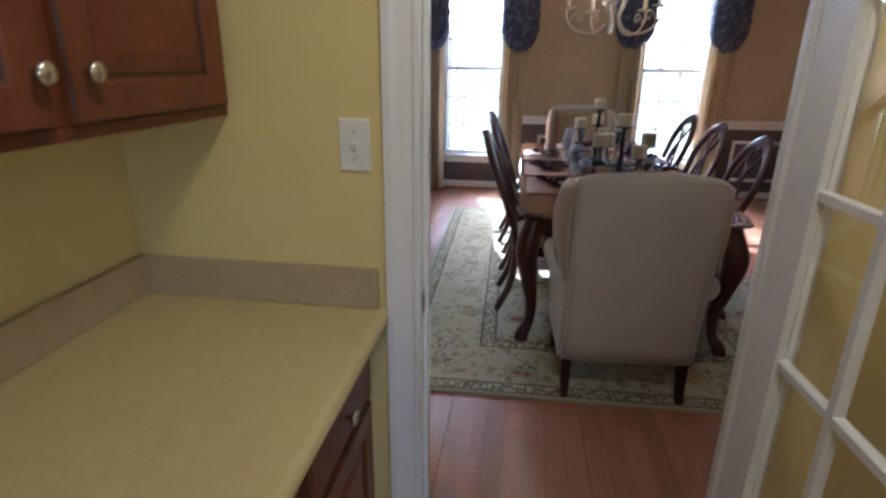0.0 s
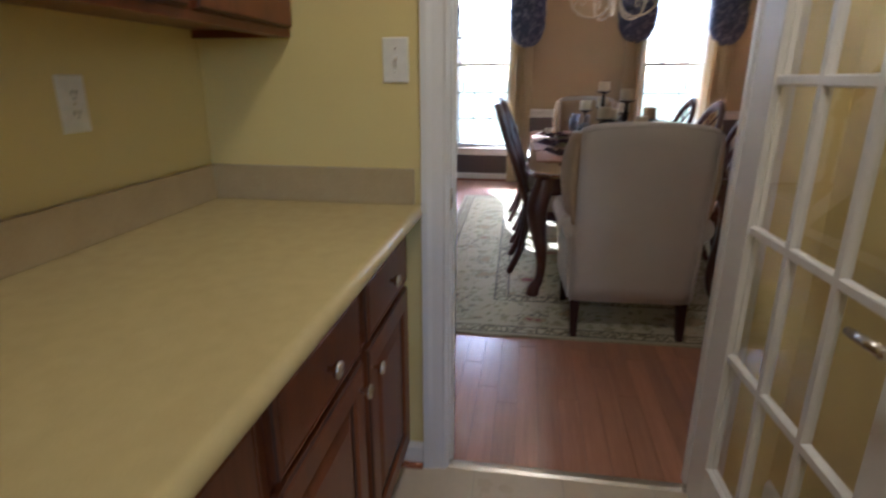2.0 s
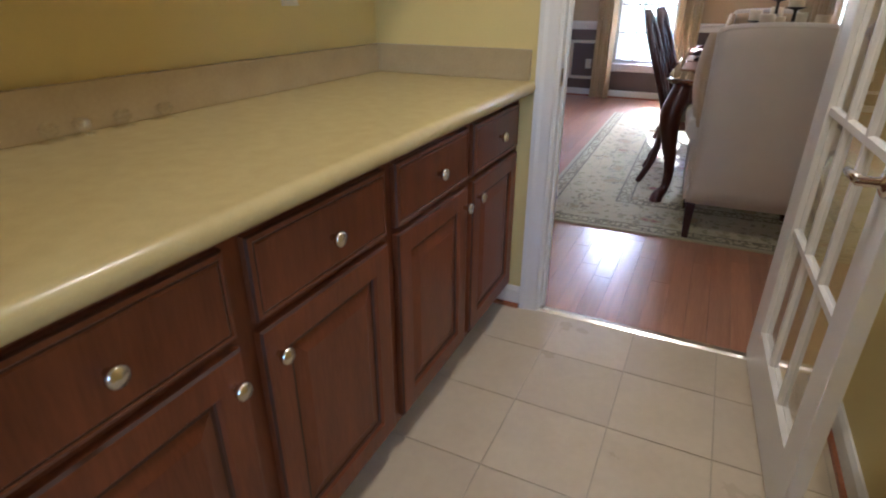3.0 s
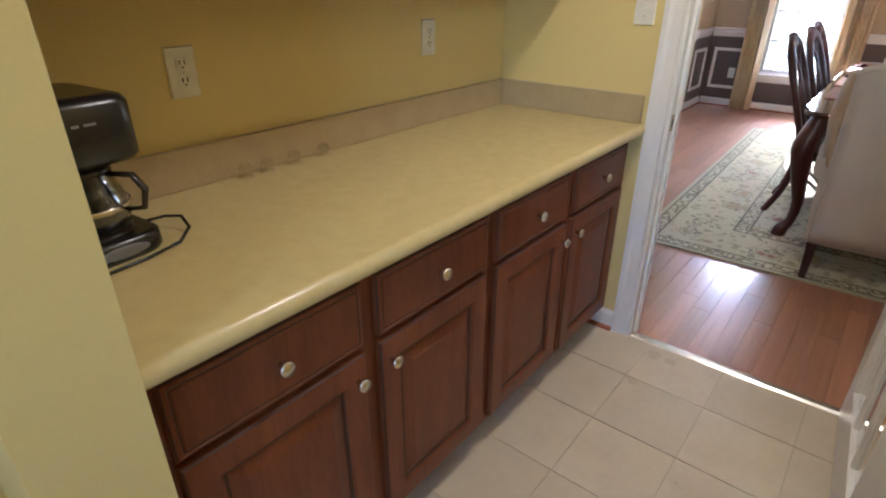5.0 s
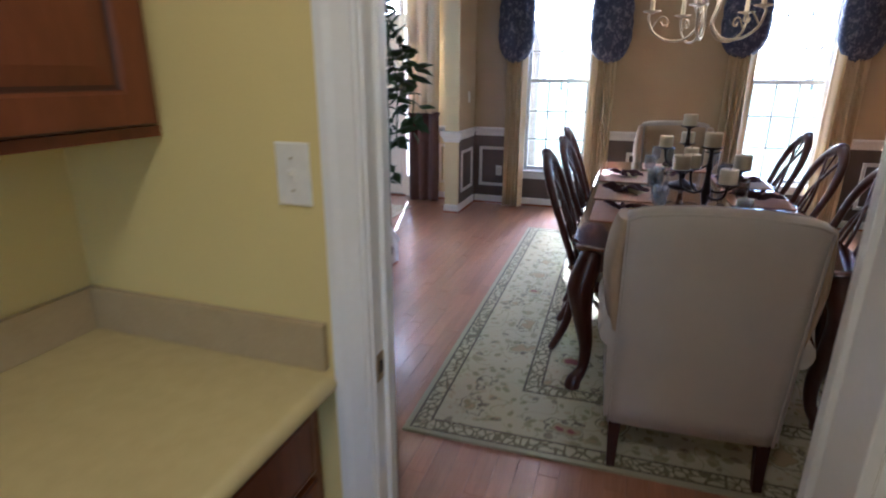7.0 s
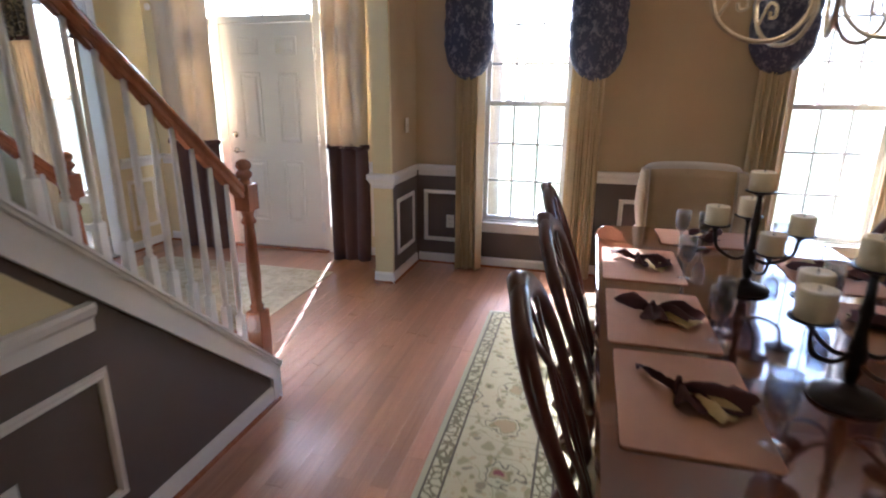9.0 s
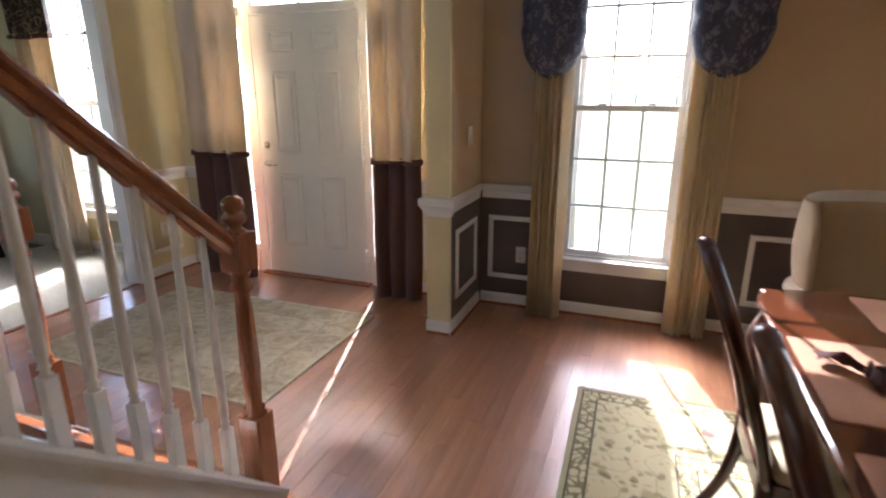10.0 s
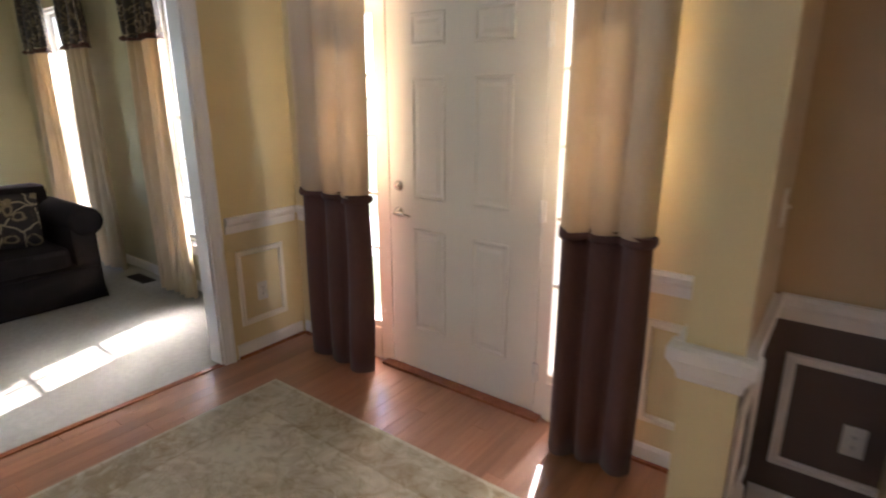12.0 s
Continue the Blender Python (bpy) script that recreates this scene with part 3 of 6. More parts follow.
# ---- large structure ----
FW, FT = 6.72, 0.16  # inner face and thickness of the front wall
WZ0, WZ1 = 0.40, 2.43  # sill and head of the windows
CEIL = 2.88
WIN = {"a": (-0.98, -0.225), "b": (1.29, 2.04), "c": (-5.92, -5.17), "d": (-8.17, -7.42)}
DOOR_L, DOOR_R = -3.485, -2.525
UNIT_L, UNIT_R = -3.94, -2.14
hole = lambda k: (*WIN[k], WZ0, WZ1)
wall_y("wall_dining_front_lower", M_BROWN, "dark brown painted wall below the chair rail", FW, FW + FT, -1.63, 3.42, 0, 0.87, [hole("a"), hole("b")])
wall_y("wall_dining_front", M_TAN, "tan painted wall with two tall windows", FW, FW + FT, -1.63, 3.42, 0.87, CEIL + 0.12, [hole("a"), hole("b")])
wall_y("wall_foyer_front", M_FOYER, "yellow painted entrance wall round the front door", FW, FW + FT, -4.42, -1.63, 0, 5.4, [(UNIT_L, UNIT_R, -0.1, 2.62)])
wall_y("wall_living_front", M_LIVING, "olive yellow painted wall with two tall windows", FW, FW + FT, -9.0, -4.42, 0, CEIL + 0.12, [hole("c"), hole("d")])
# stub wall with a pillar end between dining room and entrance
wall_x("wall_stub_lower", M_BROWN, "short dark brown wall below the chair rail", -1.630, -1.555, 6.10, FW, 0, 0.87)
wall_x("wall_stub_foyer", M_FOYER, "short yellow wall beside the entrance", -1.705, -1.630, 6.10, FW, 0, CEIL)
wall_x("wall_stub", M_TAN, "short tan wall above the chair rail", -1.630, -1.555, 6.10, FW, 0.87, CEIL)
slab("pillar", M_FOYER, "square yellow pillar at the end of the short wall", -1.707, -1.553, 6.065, 6.10, 0, CEIL)
# pantry and kitchen
wall_y("wall_pantry_end", M_YELLOW, "yellow painted pantry wall with a doorway", 1.185, 1.235, -3.0, 3.42, 0, CEIL, [(-0.224, 0.60, -0.1, 2.06)])
wall_y("wall_dining_back_lower", M_BROWN, "dark brown dining wall below the chair rail", 1.235, 1.28, -3.0, 3.42, 0, 0.87, [(-0.224, 0.60, -0.1, 2.06)])
wall_y("wall_dining_back", M_TAN, "tan dining wall with a doorway", 1.235, 1.28, -3.0, 3.42, 0.87, CEIL, [(-0.224, 0.60, -0.1, 2.06)])
wall_x("wall_pantry_side", M_YELLOW, "yellow painted wall behind the counter", -1.06, -0.94, -3.6, 1.185, 0, 2.6)
slab("wall_pantry_return", M_YELLOW, "end of a short yellow wall beside the counter", -0.94, -0.28, -0.82, -0.665, 0, 2.6)
wall_x("wall_pantry_right", M_YELLOW, "yellow painted wall behind the glazed door", 0.80, 0.92, -1.3, 1.185, 0, 2.6)
wall_x("wall_kitchen_right", M_YELLOW, "plain yellow kitchen wall", 3.30, 3.42, -3.6, 1.185, 0, 2.6)
# unseen opening in the kitchen wall, added to let daylight reach the pantry
wall_y("wall_kitchen_back", M_YELLOW, "plain yellow kitchen wall with an unseen opening added for daylight", -3.72, -3.6, -1.06, 3.42, 0, 2.6, [(0.9, 2.1, 1.05, 2.05)])
slab("ceiling_pantry", M_CEIL, "white pantry ceiling", -1.06, 3.42, -3.72, 1.185, 2.6, 2.72)
# dining room
wall_x("wall_dining_right_lower", M_BROWN, "dark brown dining side wall below the chair rail", 3.30, 3.42, 1.28, FW, 0, 0.87)
wall_x("wall_dining_right", M_TAN, "tan dining side wall", 3.30, 3.42, 1.28, FW, 0.87, CEIL)
slab("ceiling_dining", M_CEIL, "white dining room ceiling", -1.67, 3.42, 1.28, FW, CEIL, CEIL + 0.12)
# entrance hall and living room
wall_x("header_foyer", M_FOYER, "beam over the opening to the entrance", -1.67, -1.53, 1.28, 6.065, 2.5, CEIL)
wall_x("wall_foyer_upper", M_FOYER, "yellow upper wall of the tall entrance", -1.67, -1.53, 1.28, FW, CEIL + 0.12, 5.4)
wall_x("wall_living", M_FOYER, "yellow wall with a wide opening to the living room", -4.42, -4.30, -1.0, FW, 0, 5.4, [(2.2, 6.09, -0.1, 2.35)])
# upper opening is added, out of view, to brighten the entrance and its door
wall_y("wall_foyer_back", M_FOYER, "plain yellow wall behind the stairs with an unseen upper opening added for daylight", -1.12, -1.0, -9.0, -1.06, 0, 5.4, [(-4.0, -1.9, 3.2, 5.0)])
slab("ceiling_foyer", M_CEIL, "white ceiling high over the entrance", -4.42, -1.53, -1.0, FW, 5.4, 5.5)
slab("ceiling_living", M_CEIL, "white living room ceiling", -9.0, -4.42, -1.0, FW, CEIL, CEIL + 0.12)
# broad opening is added, out of view, for more daylight from the living room
wall_x("wall_living_far", M_LIVING, "olive yellow living room side wall with an unseen opening added for daylight", -9.0, -8.88, -1.0, FW, 0, CEIL, [(1.2, 4.2, 0.6, 2.4)])
# floors
slab("subfloor", M_GROUT, "grout bed under the pantry tiles", -1.06, 3.42, -3.72, 1.195, -0.06, -0.004)
slab("floor_wood_base", M_OAK, "wood floor base", -4.30, 3.42, 1.215, FW + FT, -0.06, -0.006)
slab("floor_wood_hall", M_OAK, "wood floor behind the stairs", -4.30, -1.06, -1.0, 1.215, -0.06, -0.001)
slab("floor_carpet", M_CARPET, "pale wall-to-wall carpet", -9.0, -4.32, -1.0, FW, -0.06, 0.006)
bm = bm_new()
sweep(bm, [(-0.022, 0), (0.022, 0), (0.012, 0.008), (-0.012, 0.008)], (-0.205, 1.205, 0), (0.579, 1.205, 0), (0, 1, 0))
structure("threshold", bm, M_NICKEL, "thin metal strip between tile and wood")
bm = bm_new()
box(bm, -4.335, -4.295, 2.2, 6.09, 0.0, 0.009, 0.003)
structure("carpet_edge", bm, M_RAILOAK, "wood strip where the carpet begins")

# mouldings
BASE_P = [(0, 0), (0.014, 0), (0.014, 0.075), (0.006, 0.092), (0, 0.092)]
SHOE_P = [(0, 0), (0.026, 0), (0.024, 0.012), (0.014, 0.018), (0, 0.018)]
RAIL_P = [(0, 0), (0.010, 0), (0.014, 0.045), (0.030, 0.062), (0.036, 0.085), (0.030, 0.098), (0, 0.098)]
CROWN_P = [(0, 0), (0.012, 0), (0.03, 0.03), (0.085, 0.10), (0.11, 0.115), (0.11, 0.14), (0, 0.14)]
CASE_P = [(0, 0), (0.010, 0), (0.013, 0.006), (0.010, 0.012), (0.014, 0.044), (0.019, 0.058), (0.019, 0.075), (0, 0.075)]


def runs(name, profile, lines, z, label, material=None):
    for a, b, out in lines:
        bm = bm_new()
        sweep(bm, profile, (*a, z), (*b, z), (*out, 0))
        structure(name, bm, material or M_WHITE, label)


E_ = 0.001
DINING = [((-1.535, FW - E_), (-1.0, FW - E_), (0, -1)), ((-1.0, FW - E_), (-0.205, FW - E_), (0, -1)), ((-0.205, FW - E_), (1.27, FW - E_), (0, -1)), ((1.27, FW - E_), (2.06, FW - E_), (0, -1)), ((2.06, FW - E_), (3.30, FW - E_), (0, -1)),
          ((-1.554, 6.06), (-1.554, FW - 0.03), (1, 0)), ((3.299, 1.33), (3.299, 6.70), (-1, 0)), ((0.70, 1.281), (3.29, 1.281), (0, 1)), ((-1.5, 1.281), (-0.31, 1.281), (0, 1))]
FOYER = [((-4.28, FW - E_), (-4.02, FW - E_), (0, -1)), ((-2.06, FW - E_), (-1.715, FW - E_), (0, -1)), ((-1.706, 6.07), (-1.706, FW - 0.03), (-1, 0)), ((-4.299, 6.19), (-4.299, FW - 0.03), (1, 0)), ((-1.707, 6.064), (-1.553, 6.064), (0, -1))]
runs("baseboard", BASE_P, DINING + FOYER, 0.0, "white painted baseboard")
runs("shoe_moulding", SHOE_P, DINING + FOYER, 0.0005, "stained wood shoe moulding along the floor", M_RAILOAK)
runs("chair_rail", RAIL_P, [k for k in DINING if not (k[0][0] in (-1.0, 1.27) and k[2] == (0, -1))], 0.810, "white moulded chair rail")
runs("chair_rail", RAIL_P, FOYER, 0.810, "white moulded chair rail")
runs("crown_moulding", CROWN_P, [((-1.52, FW - E_), (3.30, FW - E_), (0, -1)), ((3.299, 1.33), (3.299, 6.70), (-1, 0))], CEIL - 0.141, "white crown moulding under the ceiling")
runs("baseboard", BASE_P, [((-8.88, FW - E_), (-4.43, FW - E_), (0, -1)), ((-0.94, 1.184), (-0.29, 1.184), (0, -1)), ((0.799, -1.3), (0.799, 1.17), (-1, 0))], 0.0, "white painted baseboard")
runs("shoe_moulding", SHOE_P, [((-0.40, 1.184), (-0.29, 1.184), (0, -1)), ((0.799, -1.3), (0.799, 1.17), (-1, 0))], 0.0005, "stained wood shoe moulding along the floor", M_RAILOAK)


def panel_frame(m, u0, u1, v0, v1, material, name="wall_panel_moulding"):
    bm = bm_new()
    w = 0.036
    prof = [(0, 0.0), (0, 0.006), (0.006, 0.014), (0.018, 0.012), (0.026, 0.016), (w, 0.005), (w, 0.0)]
    rings(bm, m, u0, u1, v0, v1, prof, cap=False)
    structure(name, bm, material, "raised rectangular wall panel moulding")


front = frame_map((0, FW - 0.0005, 0), (1, 0, 0), (0, -1, 0))
for a, b in ((-1.485, -1.05), (0.20, 0.96), (2.42, 3.18)):
    panel_frame(front, a, b, 0.212, 0.683, M_WHITE)
panel_frame(frame_map((-1.5545, 0, 0), (0, 1, 0), (1, 0, 0)), 6.18, 6.62, 0.212, 0.683, M_WHITE)
side = frame_map((3.2995, 0, 0), (0, 1, 0), (-1, 0, 0))
for a in (1.5, 2.55, 3.6, 4.65, 5.7):
    panel_frame(side, a, a + 0.9, 0.212, 0.683, M_WHITE)
panel_frame(frame_map((0, 1.2805, 0), (1, 0, 0), (0, 1, 0)), 0.9, 1.9, 0.212, 0.683, M_WHITE)
panel_frame(front, -2.00, -1.78, 0.205, 0.69, M_DOOR)
panel_frame(frame_map((-4.2995, 0, 0), (0, 1, 0), (1, 0, 0)), 6.24, 6.58, 0.205, 0.69, M_DOOR)


def casing(m, u0, u1, v1, name="door_casing", v0=0.0, material=None):
    """Moulded trim on both sides and over an opening."""
    for a, b, flip in (((u0, v0), (u0, v1 + 0.075), -1), ((u1, v0), (u1, v1 + 0.075), 1)):
        bm = bm_new()
        pa, pb = m @ Vector((a[0], a[1], 0)), m @ Vector((b[0], b[1], 0))
        o, u = (m.to_3x3() @ Vector((0, 0, 1))), (m.to_3x3() @ Vector((flip, 0, 0)))
        sweep(bm, CASE_P, pa, pb, o, u)
        structure(name, bm, material or M_WHITE, "white moulded door trim")
    bm = bm_new()
    pa, pb = m @ Vector((u0, v1, 0)), m @ Vector((u1, v1, 0))
    sweep(bm, CASE_P, pa, pb, m.to_3x3() @ Vector((0, 0, 1)), (0, 0, 1))
    structure(name, bm, material or M_WHITE, "white moulded door trim")


casing(frame_map((0, 1.1845, 0), (1, 0, 0), (0, -1, 0)), -0.211, 0.585, 2.045)
casing(frame_map((0, 1.2805, 0), (1, 0, 0), (0, 1, 0)), -0.211, 0.585, 2.045)
bm = bm_new()
box(bm, -0.225, -0.205, 1.184, 1.281, 0, 2.05, 0.002)
box(bm, 0.579, 0.601, 1.184, 1.281, 0, 2.05, 0.002)
box(bm, -0.205, 0.579, 1.184, 1.281, 2.04, 2.062, 0.002)
box(bm, -0.206, -0.194, 1.225, 1.255, 0, 2.04, 0.002)
box(bm, 0.568, 0.58, 1.225, 1.255, 0, 2.04, 0.002)
structure("door_jamb", bm, M_WHITE, "white painted door jamb")
strike = thing("strike_plate", (-0.204, 1.205, 0.93), "small brass strike plate in the door jamb", "strike plate")
bm = bm_new()
box(bm, 0, 0.0025, -0.014, 0.014, -0.03, 0.03, 0.001)
part("plate", bm, M_BRASS, strike)
bm = bm_new()
box(bm, 0.0025, 0.004, -0.006, 0.007, -0.013, 0.013, 0.0005)
part("latch_hole", bm, M_IRON, strike)
casing(frame_map((-4.2995, 0, 0), (0, 1, 0), (1, 0, 0)), 2.2, 6.09, 2.35)
slab("opening_jamb", M_WHITE, "white painted jamb of the wide opening", -4.421, -4.299, 6.075, 6.091, 0, 2.35)

# windows
def window(name, x0, x1):
    w = thing(name, (x0, FW, 0), "white double-hung window with grilles, bright daylight outside", "window")
    w["kind"] = "structure"
    wd = x1 - x0
    bm = bm_new()
    for a, b, c, d in ((0, 0.03, WZ0, WZ1), (wd - 0.03, wd, WZ0, WZ1)):
        box(bm, a, b, 0.03, 0.15, c, d, 0.002)
    box(bm, 0.03, wd - 0.03, 0.03, 0.15, WZ1 - 0.03, WZ1, 0.002)
    box(bm, 0.03, wd - 0.03, 0.03, 0.15, WZ0, WZ0 + 0.03, 0.002)
    part("window_frame", bm, M_VINYL, w)
    mid = 1.435
    for lab, z0, z1, y in (("lower_sash", WZ0 + 0.03, mid + 0.02, 0.055), ("upper_sash", mid - 0.02, WZ1 - 0.03, 0.095)):
        bm = bm_new()
        s = 0.036
        box(bm, 0.03, 0.03 + s, y, y + 0.035, z0, z1, 0.003)
        box(bm, wd - 0.03 - s, wd - 0.03, y, y + 0.035, z0, z1, 0.003)
        box(bm, 0.03 + s, wd - 0.03 - s, y, y + 0.035, z0, z0 + s, 0.003)
        box(bm, 0.03 + s, wd - 0.03 - s, y, y + 0.035, z1 - s, z1, 0.003)
        sash = part(lab, bm, M_VINYL, w)
        gx0, gx1, gz0, gz1 = 0.03 + s, wd - 0.03 - s, z0 + s, z1 - s
        for i in (1, 2):
            bm = bm_new()
            gx = gx0 + (gx1 - gx0) * i / 3
            box(bm, gx - 0.008, gx + 0.008, y + 0.01, y + 0.026, gz0, gz1)
            part("muntin", bm, M_VINYL, sash)
            bm = bm_new()
            gz = gz0 + (gz1 - gz0) * i / 3
            box(bm, gx0, gx1, y + 0.011, y + 0.025, gz - 0.008, gz + 0.008)
            part("muntin", bm, M_VINYL, sash)
        bm = bm_new()
        box(bm, gx0 - 0.004, gx1 + 0.004, y + 0.016, y + 0.020, gz0 - 0.004, gz1 + 0.004)
        pane = part("pane", bm, M_GLASS, sash)
        pane.visible_shadow = False
    bm = bm_new()
    for gx in (wd * 0.3, wd * 0.7):
        box(bm, gx - 0.025, gx + 0.025, 0.035, 0.055, mid + 0.02, mid + 0.035, 0.004)
    part("sash_lock", bm, M_VINYL, w)
    bm = bm_new()
    box(bm, -0.03, wd + 0.03, -0.035, 0.03, WZ0 - 0.005, WZ0 + 0.018, 0.006)
    part("window_sill", bm, M_WHITE, w)
    bm = bm_new()
    box(bm, -0.02, wd + 0.02, -0.016, -0.001, WZ0 - 0.075, WZ0 - 0.006, 0.004)
    part("apron", bm, M_WHITE, w)
    bm = bm_new()
    box(bm, -0.002, 0.004, 0.0, 0.05, WZ0 + 0.018, WZ1)
    box(bm, wd - 0.004, wd + 0.002, 0.0, 0.05, WZ0 + 0.018, WZ1)
    box(bm, 0.004, wd - 0.004, 0.0, 0.05, WZ1 - 0.005, WZ1 + 0.001)
    part("reveal", bm, M_WHITE, w)
    return w


for i, k in enumerate("abcd"):
    window(f"window_{i + 1}", *WIN[k])
# sill of the added daylight opening in the kitchen
slab("added_opening_sill", M_WHITE, "white sill of the added kitchen opening", 0.88, 2.12, -3.72, -3.56, 1.03, 1.05)
# ---- outside ----
bm = bm_new()
box(bm, -600, 600, FW + FT + 0.02, 900, -0.55, -0.35)
box(bm, -600, 600, -900, -3.74, -0.55, -0.35)
structure("ground", bm, M_GRASS, "lawn reaching to the horizon")
bm = bm_new()
box(bm, -4.4, -1.5, FW + FT + 0.021, 8.2, -0.36, -0.08, 0.01)
structure("porch", bm, M_GROUT, "pale concrete porch before the front door")


def tree(x, y, h, r, seed, leafy):
    rnd = random.Random(seed)
    t = thing("tree", (x, y, -0.36), "tree with slender trunk and thin crown on the lawn, near pair added as sun blockers", "tree", "trees on the lawn")
    bm = bm_new()
    pts = [Vector((rnd.uniform(-0.1, 0.1) * i, rnd.uniform(-0.1, 0.1) * i, h * i / 6)) for i in range(7)]
    tube(bm, pts, [r * (1.15 - i / 6.5) for i in range(7)], 8)
    tips = []
    for k in range(11):
        # boughs start high on the near pair, so mainly their trunks block sun
        i = rnd.randint(4, 5) if y < 12 else rnd.randint(2, 5)
        p = pts[i]
        a = rnd.uniform(0, 6.28)
        l = h * rnd.uniform(0.18, 0.36)
        q = [p, p + Vector((math.cos(a) * l * 0.5, math.sin(a) * l * 0.5, l * 0.35)), p + Vector((math.cos(a) * l, math.sin(a) * l, l * 0.8))]
        tube(bm, q, [r * 0.35, r * 0.22, r * 0.08], 5)
        tips += q[1:]
    part("trunk", bm, M_BARK, t)
    bm = bm_new()
    for _ in range(leafy):
        c = rnd.choice(tips) + Vector((rnd.gauss(0, h * 0.06), rnd.gauss(0, h * 0.06), rnd.gauss(0, h * 0.05)))
        s = rnd.uniform(0.05, 0.14)
        e = Euler((rnd.uniform(0, 6.28), rnd.uniform(0, 6.28), 0)).to_matrix()
        vs = [bm.verts.new(c + e @ Vector(v) * s) for v in ((-1, 0, 0), (0, -0.5, 0.12), (1, 0, 0), (0, 0.5, 0.12))]
        bm.faces.new(vs)
    part("crown", bm, M_TREELEAF, t)


# first two are unseen trunks, added to cut the sun through windows a and c
for i, (x, y, h, r, lf) in enumerate(((-1.165, 8.05, 6.5, 0.15, 700), (-5.96, 8.05, 6.5, 0.125, 700), (-9.4, 78, 9, 0.15, 900), (2.6, 92, 11, 0.16, 900), (13.2, 84, 10, 0.15, 900), (24.5, 96, 12, 0.17, 900), (-20, 88, 11, 0.17, 900), (-33, 96, 12, 0.18, 900), (-3.5, 105, 12, 0.18, 900), (19, 110, 12, 0.18, 900))):
    tree(x, y, h, r, i + 3, lf)


def bush(x, y, s, seed):
    rnd = random.Random(seed)
    t = thing("bush", (x, y, -0.36), "loose green garden bush on the lawn", "bush", "bushes on the lawn")
    bm = bm_new()
    for _ in range(9):
        a = rnd.uniform(0, 6.28)
        tube(bm, [(0, 0, 0), (math.cos(a) * s * 0.3, math.sin(a) * s * 0.3, s * 0.6), (math.cos(a) * s * 0.55, math.sin(a) * s * 0.55, s * rnd.uniform(0.8, 1.2))], [0.03, 0.02, 0.008], 5)
    part("stem", bm, M_BARK, t)
    bm = bm_new()
    for _ in range(1400):
        a, b = rnd.uniform(0, 6.28), rnd.random() ** 0.5
        c = Vector((math.cos(a) * b * s * 0.8, math.sin(a) * b * s * 0.8, s * (0.2 + rnd.random() * (1.1 - b * 0.5))))
        e = Euler((rnd.uniform(0, 6.28), rnd.uniform(0, 6.28), 0)).to_matrix()
        k = rnd.uniform(0.04, 0.09)
        bm.faces.new([bm.verts.new(c + e @ Vector(v) * k) for v in ((-1, 0, 0), (0, -0.5, 0.1), (1, 0, 0), (0, 0.5, 0.1))])
    part("leaves", bm, M_TREELEAF, t)


for i, (x, y, s) in enumerate(((-9.2, 34, 1.2), (-11.0, 35, 1.0))):
    bush(x, y, s, i + 50)
bm = bm_new()
box(bm, -14, 14, 9.2, 10.9, -0.45, -0.345, 0.01)
structure("front_walk", bm, M_PAVE, "pale concrete walk across the front lawn")

# ---- front door with sidelights and transom ----
entry = thing("door_1", (0, FW, 0), "closed white six-panel front door with sidelights and transom", "door")
entry["kind"] = "structure"
bm = bm_new()
for a, b in ((UNIT_L, UNIT_L + 0.05), (DOOR_L - 0.100, DOOR_L - 0.004), (DOOR_R + 0.005, DOOR_R + 0.072), (UNIT_R - 0.05, UNIT_R)):
    box(bm, a, b, 0.028, 0.15, 0.0, 2.62, 0.003)
for z0, z1 in ((2.12, 2.18), (2.57, 2.62)):
    for a, b in ((UNIT_L + 0.05, DOOR_L - 0.100), (DOOR_L - 0.006, DOOR_R + 0.006), (DOOR_R + 0.072, UNIT_R - 0.05)):
        box(bm, a, b, 0.002, 0.148, z0, z1, 0.003)
part("door_frame", bm, M_DOOR, entry)
bm = bm_new()
for a, b in ((UNIT_L + 0.05, DOOR_L - 0.100), (DOOR_R + 0.072, UNIT_R - 0.05)):
    box(bm, a, b, 0.02, 0.13, 0.0, 0.21, 0.004)
    for z0, z1 in ((0.21, 0.25), (2.03, 2.12)):
        box(bm, a, b, 0.032, 0.10, z0, z1, 0.003)
part("sidelight_frame", bm, M_DOOR, entry)
for a, b in ((UNIT_L + 0.05, DOOR_L - 0.100), (DOOR_R + 0.072, UNIT_R - 0.05)):
    bm = bm_new()
    box(bm, a, b, 0.045, 0.050, 0.25, 2.03)
    part("sidelight_pane", bm, M_GLASS, entry).visible_shadow = False
    bm = bm_new()
    for z in (0.72, 1.05, 1.38, 1.71):
        box(bm, a, b, 0.038, 0.057, z - 0.008, z + 0.008)
    part("muntin", bm, M_DOOR, entry)
bm = bm_new()
box(bm, UNIT_L + 0.05, UNIT_R - 0.05, 0.07, 0.075, 2.18, 2.57)
part("transom_pane", bm, M_GLASS, entry).visible_shadow = False
bm = bm_new()
for k in (0.25, 0.5, 0.75):
    x = UNIT_L + (UNIT_R - UNIT_L) * k
    box(bm, x - 0.01, x + 0.01, 0.06, 0.085, 2.18, 2.57)
part("transom_muntin", bm, M_DOOR, entry)
bm = bm_new()
m = frame_map((0, 0.075, 0), (1, 0, 0), (0, -1, 0))
rings(bm, m, DOOR_L, DOOR_R, 0.02, 2.115, [(0, 0), (0, 0.043), (0.002, 0.045)])
leaf = part("door_leaf", bm, M_DOOR, entry)
cx = (DOOR_L + DOOR_R) / 2
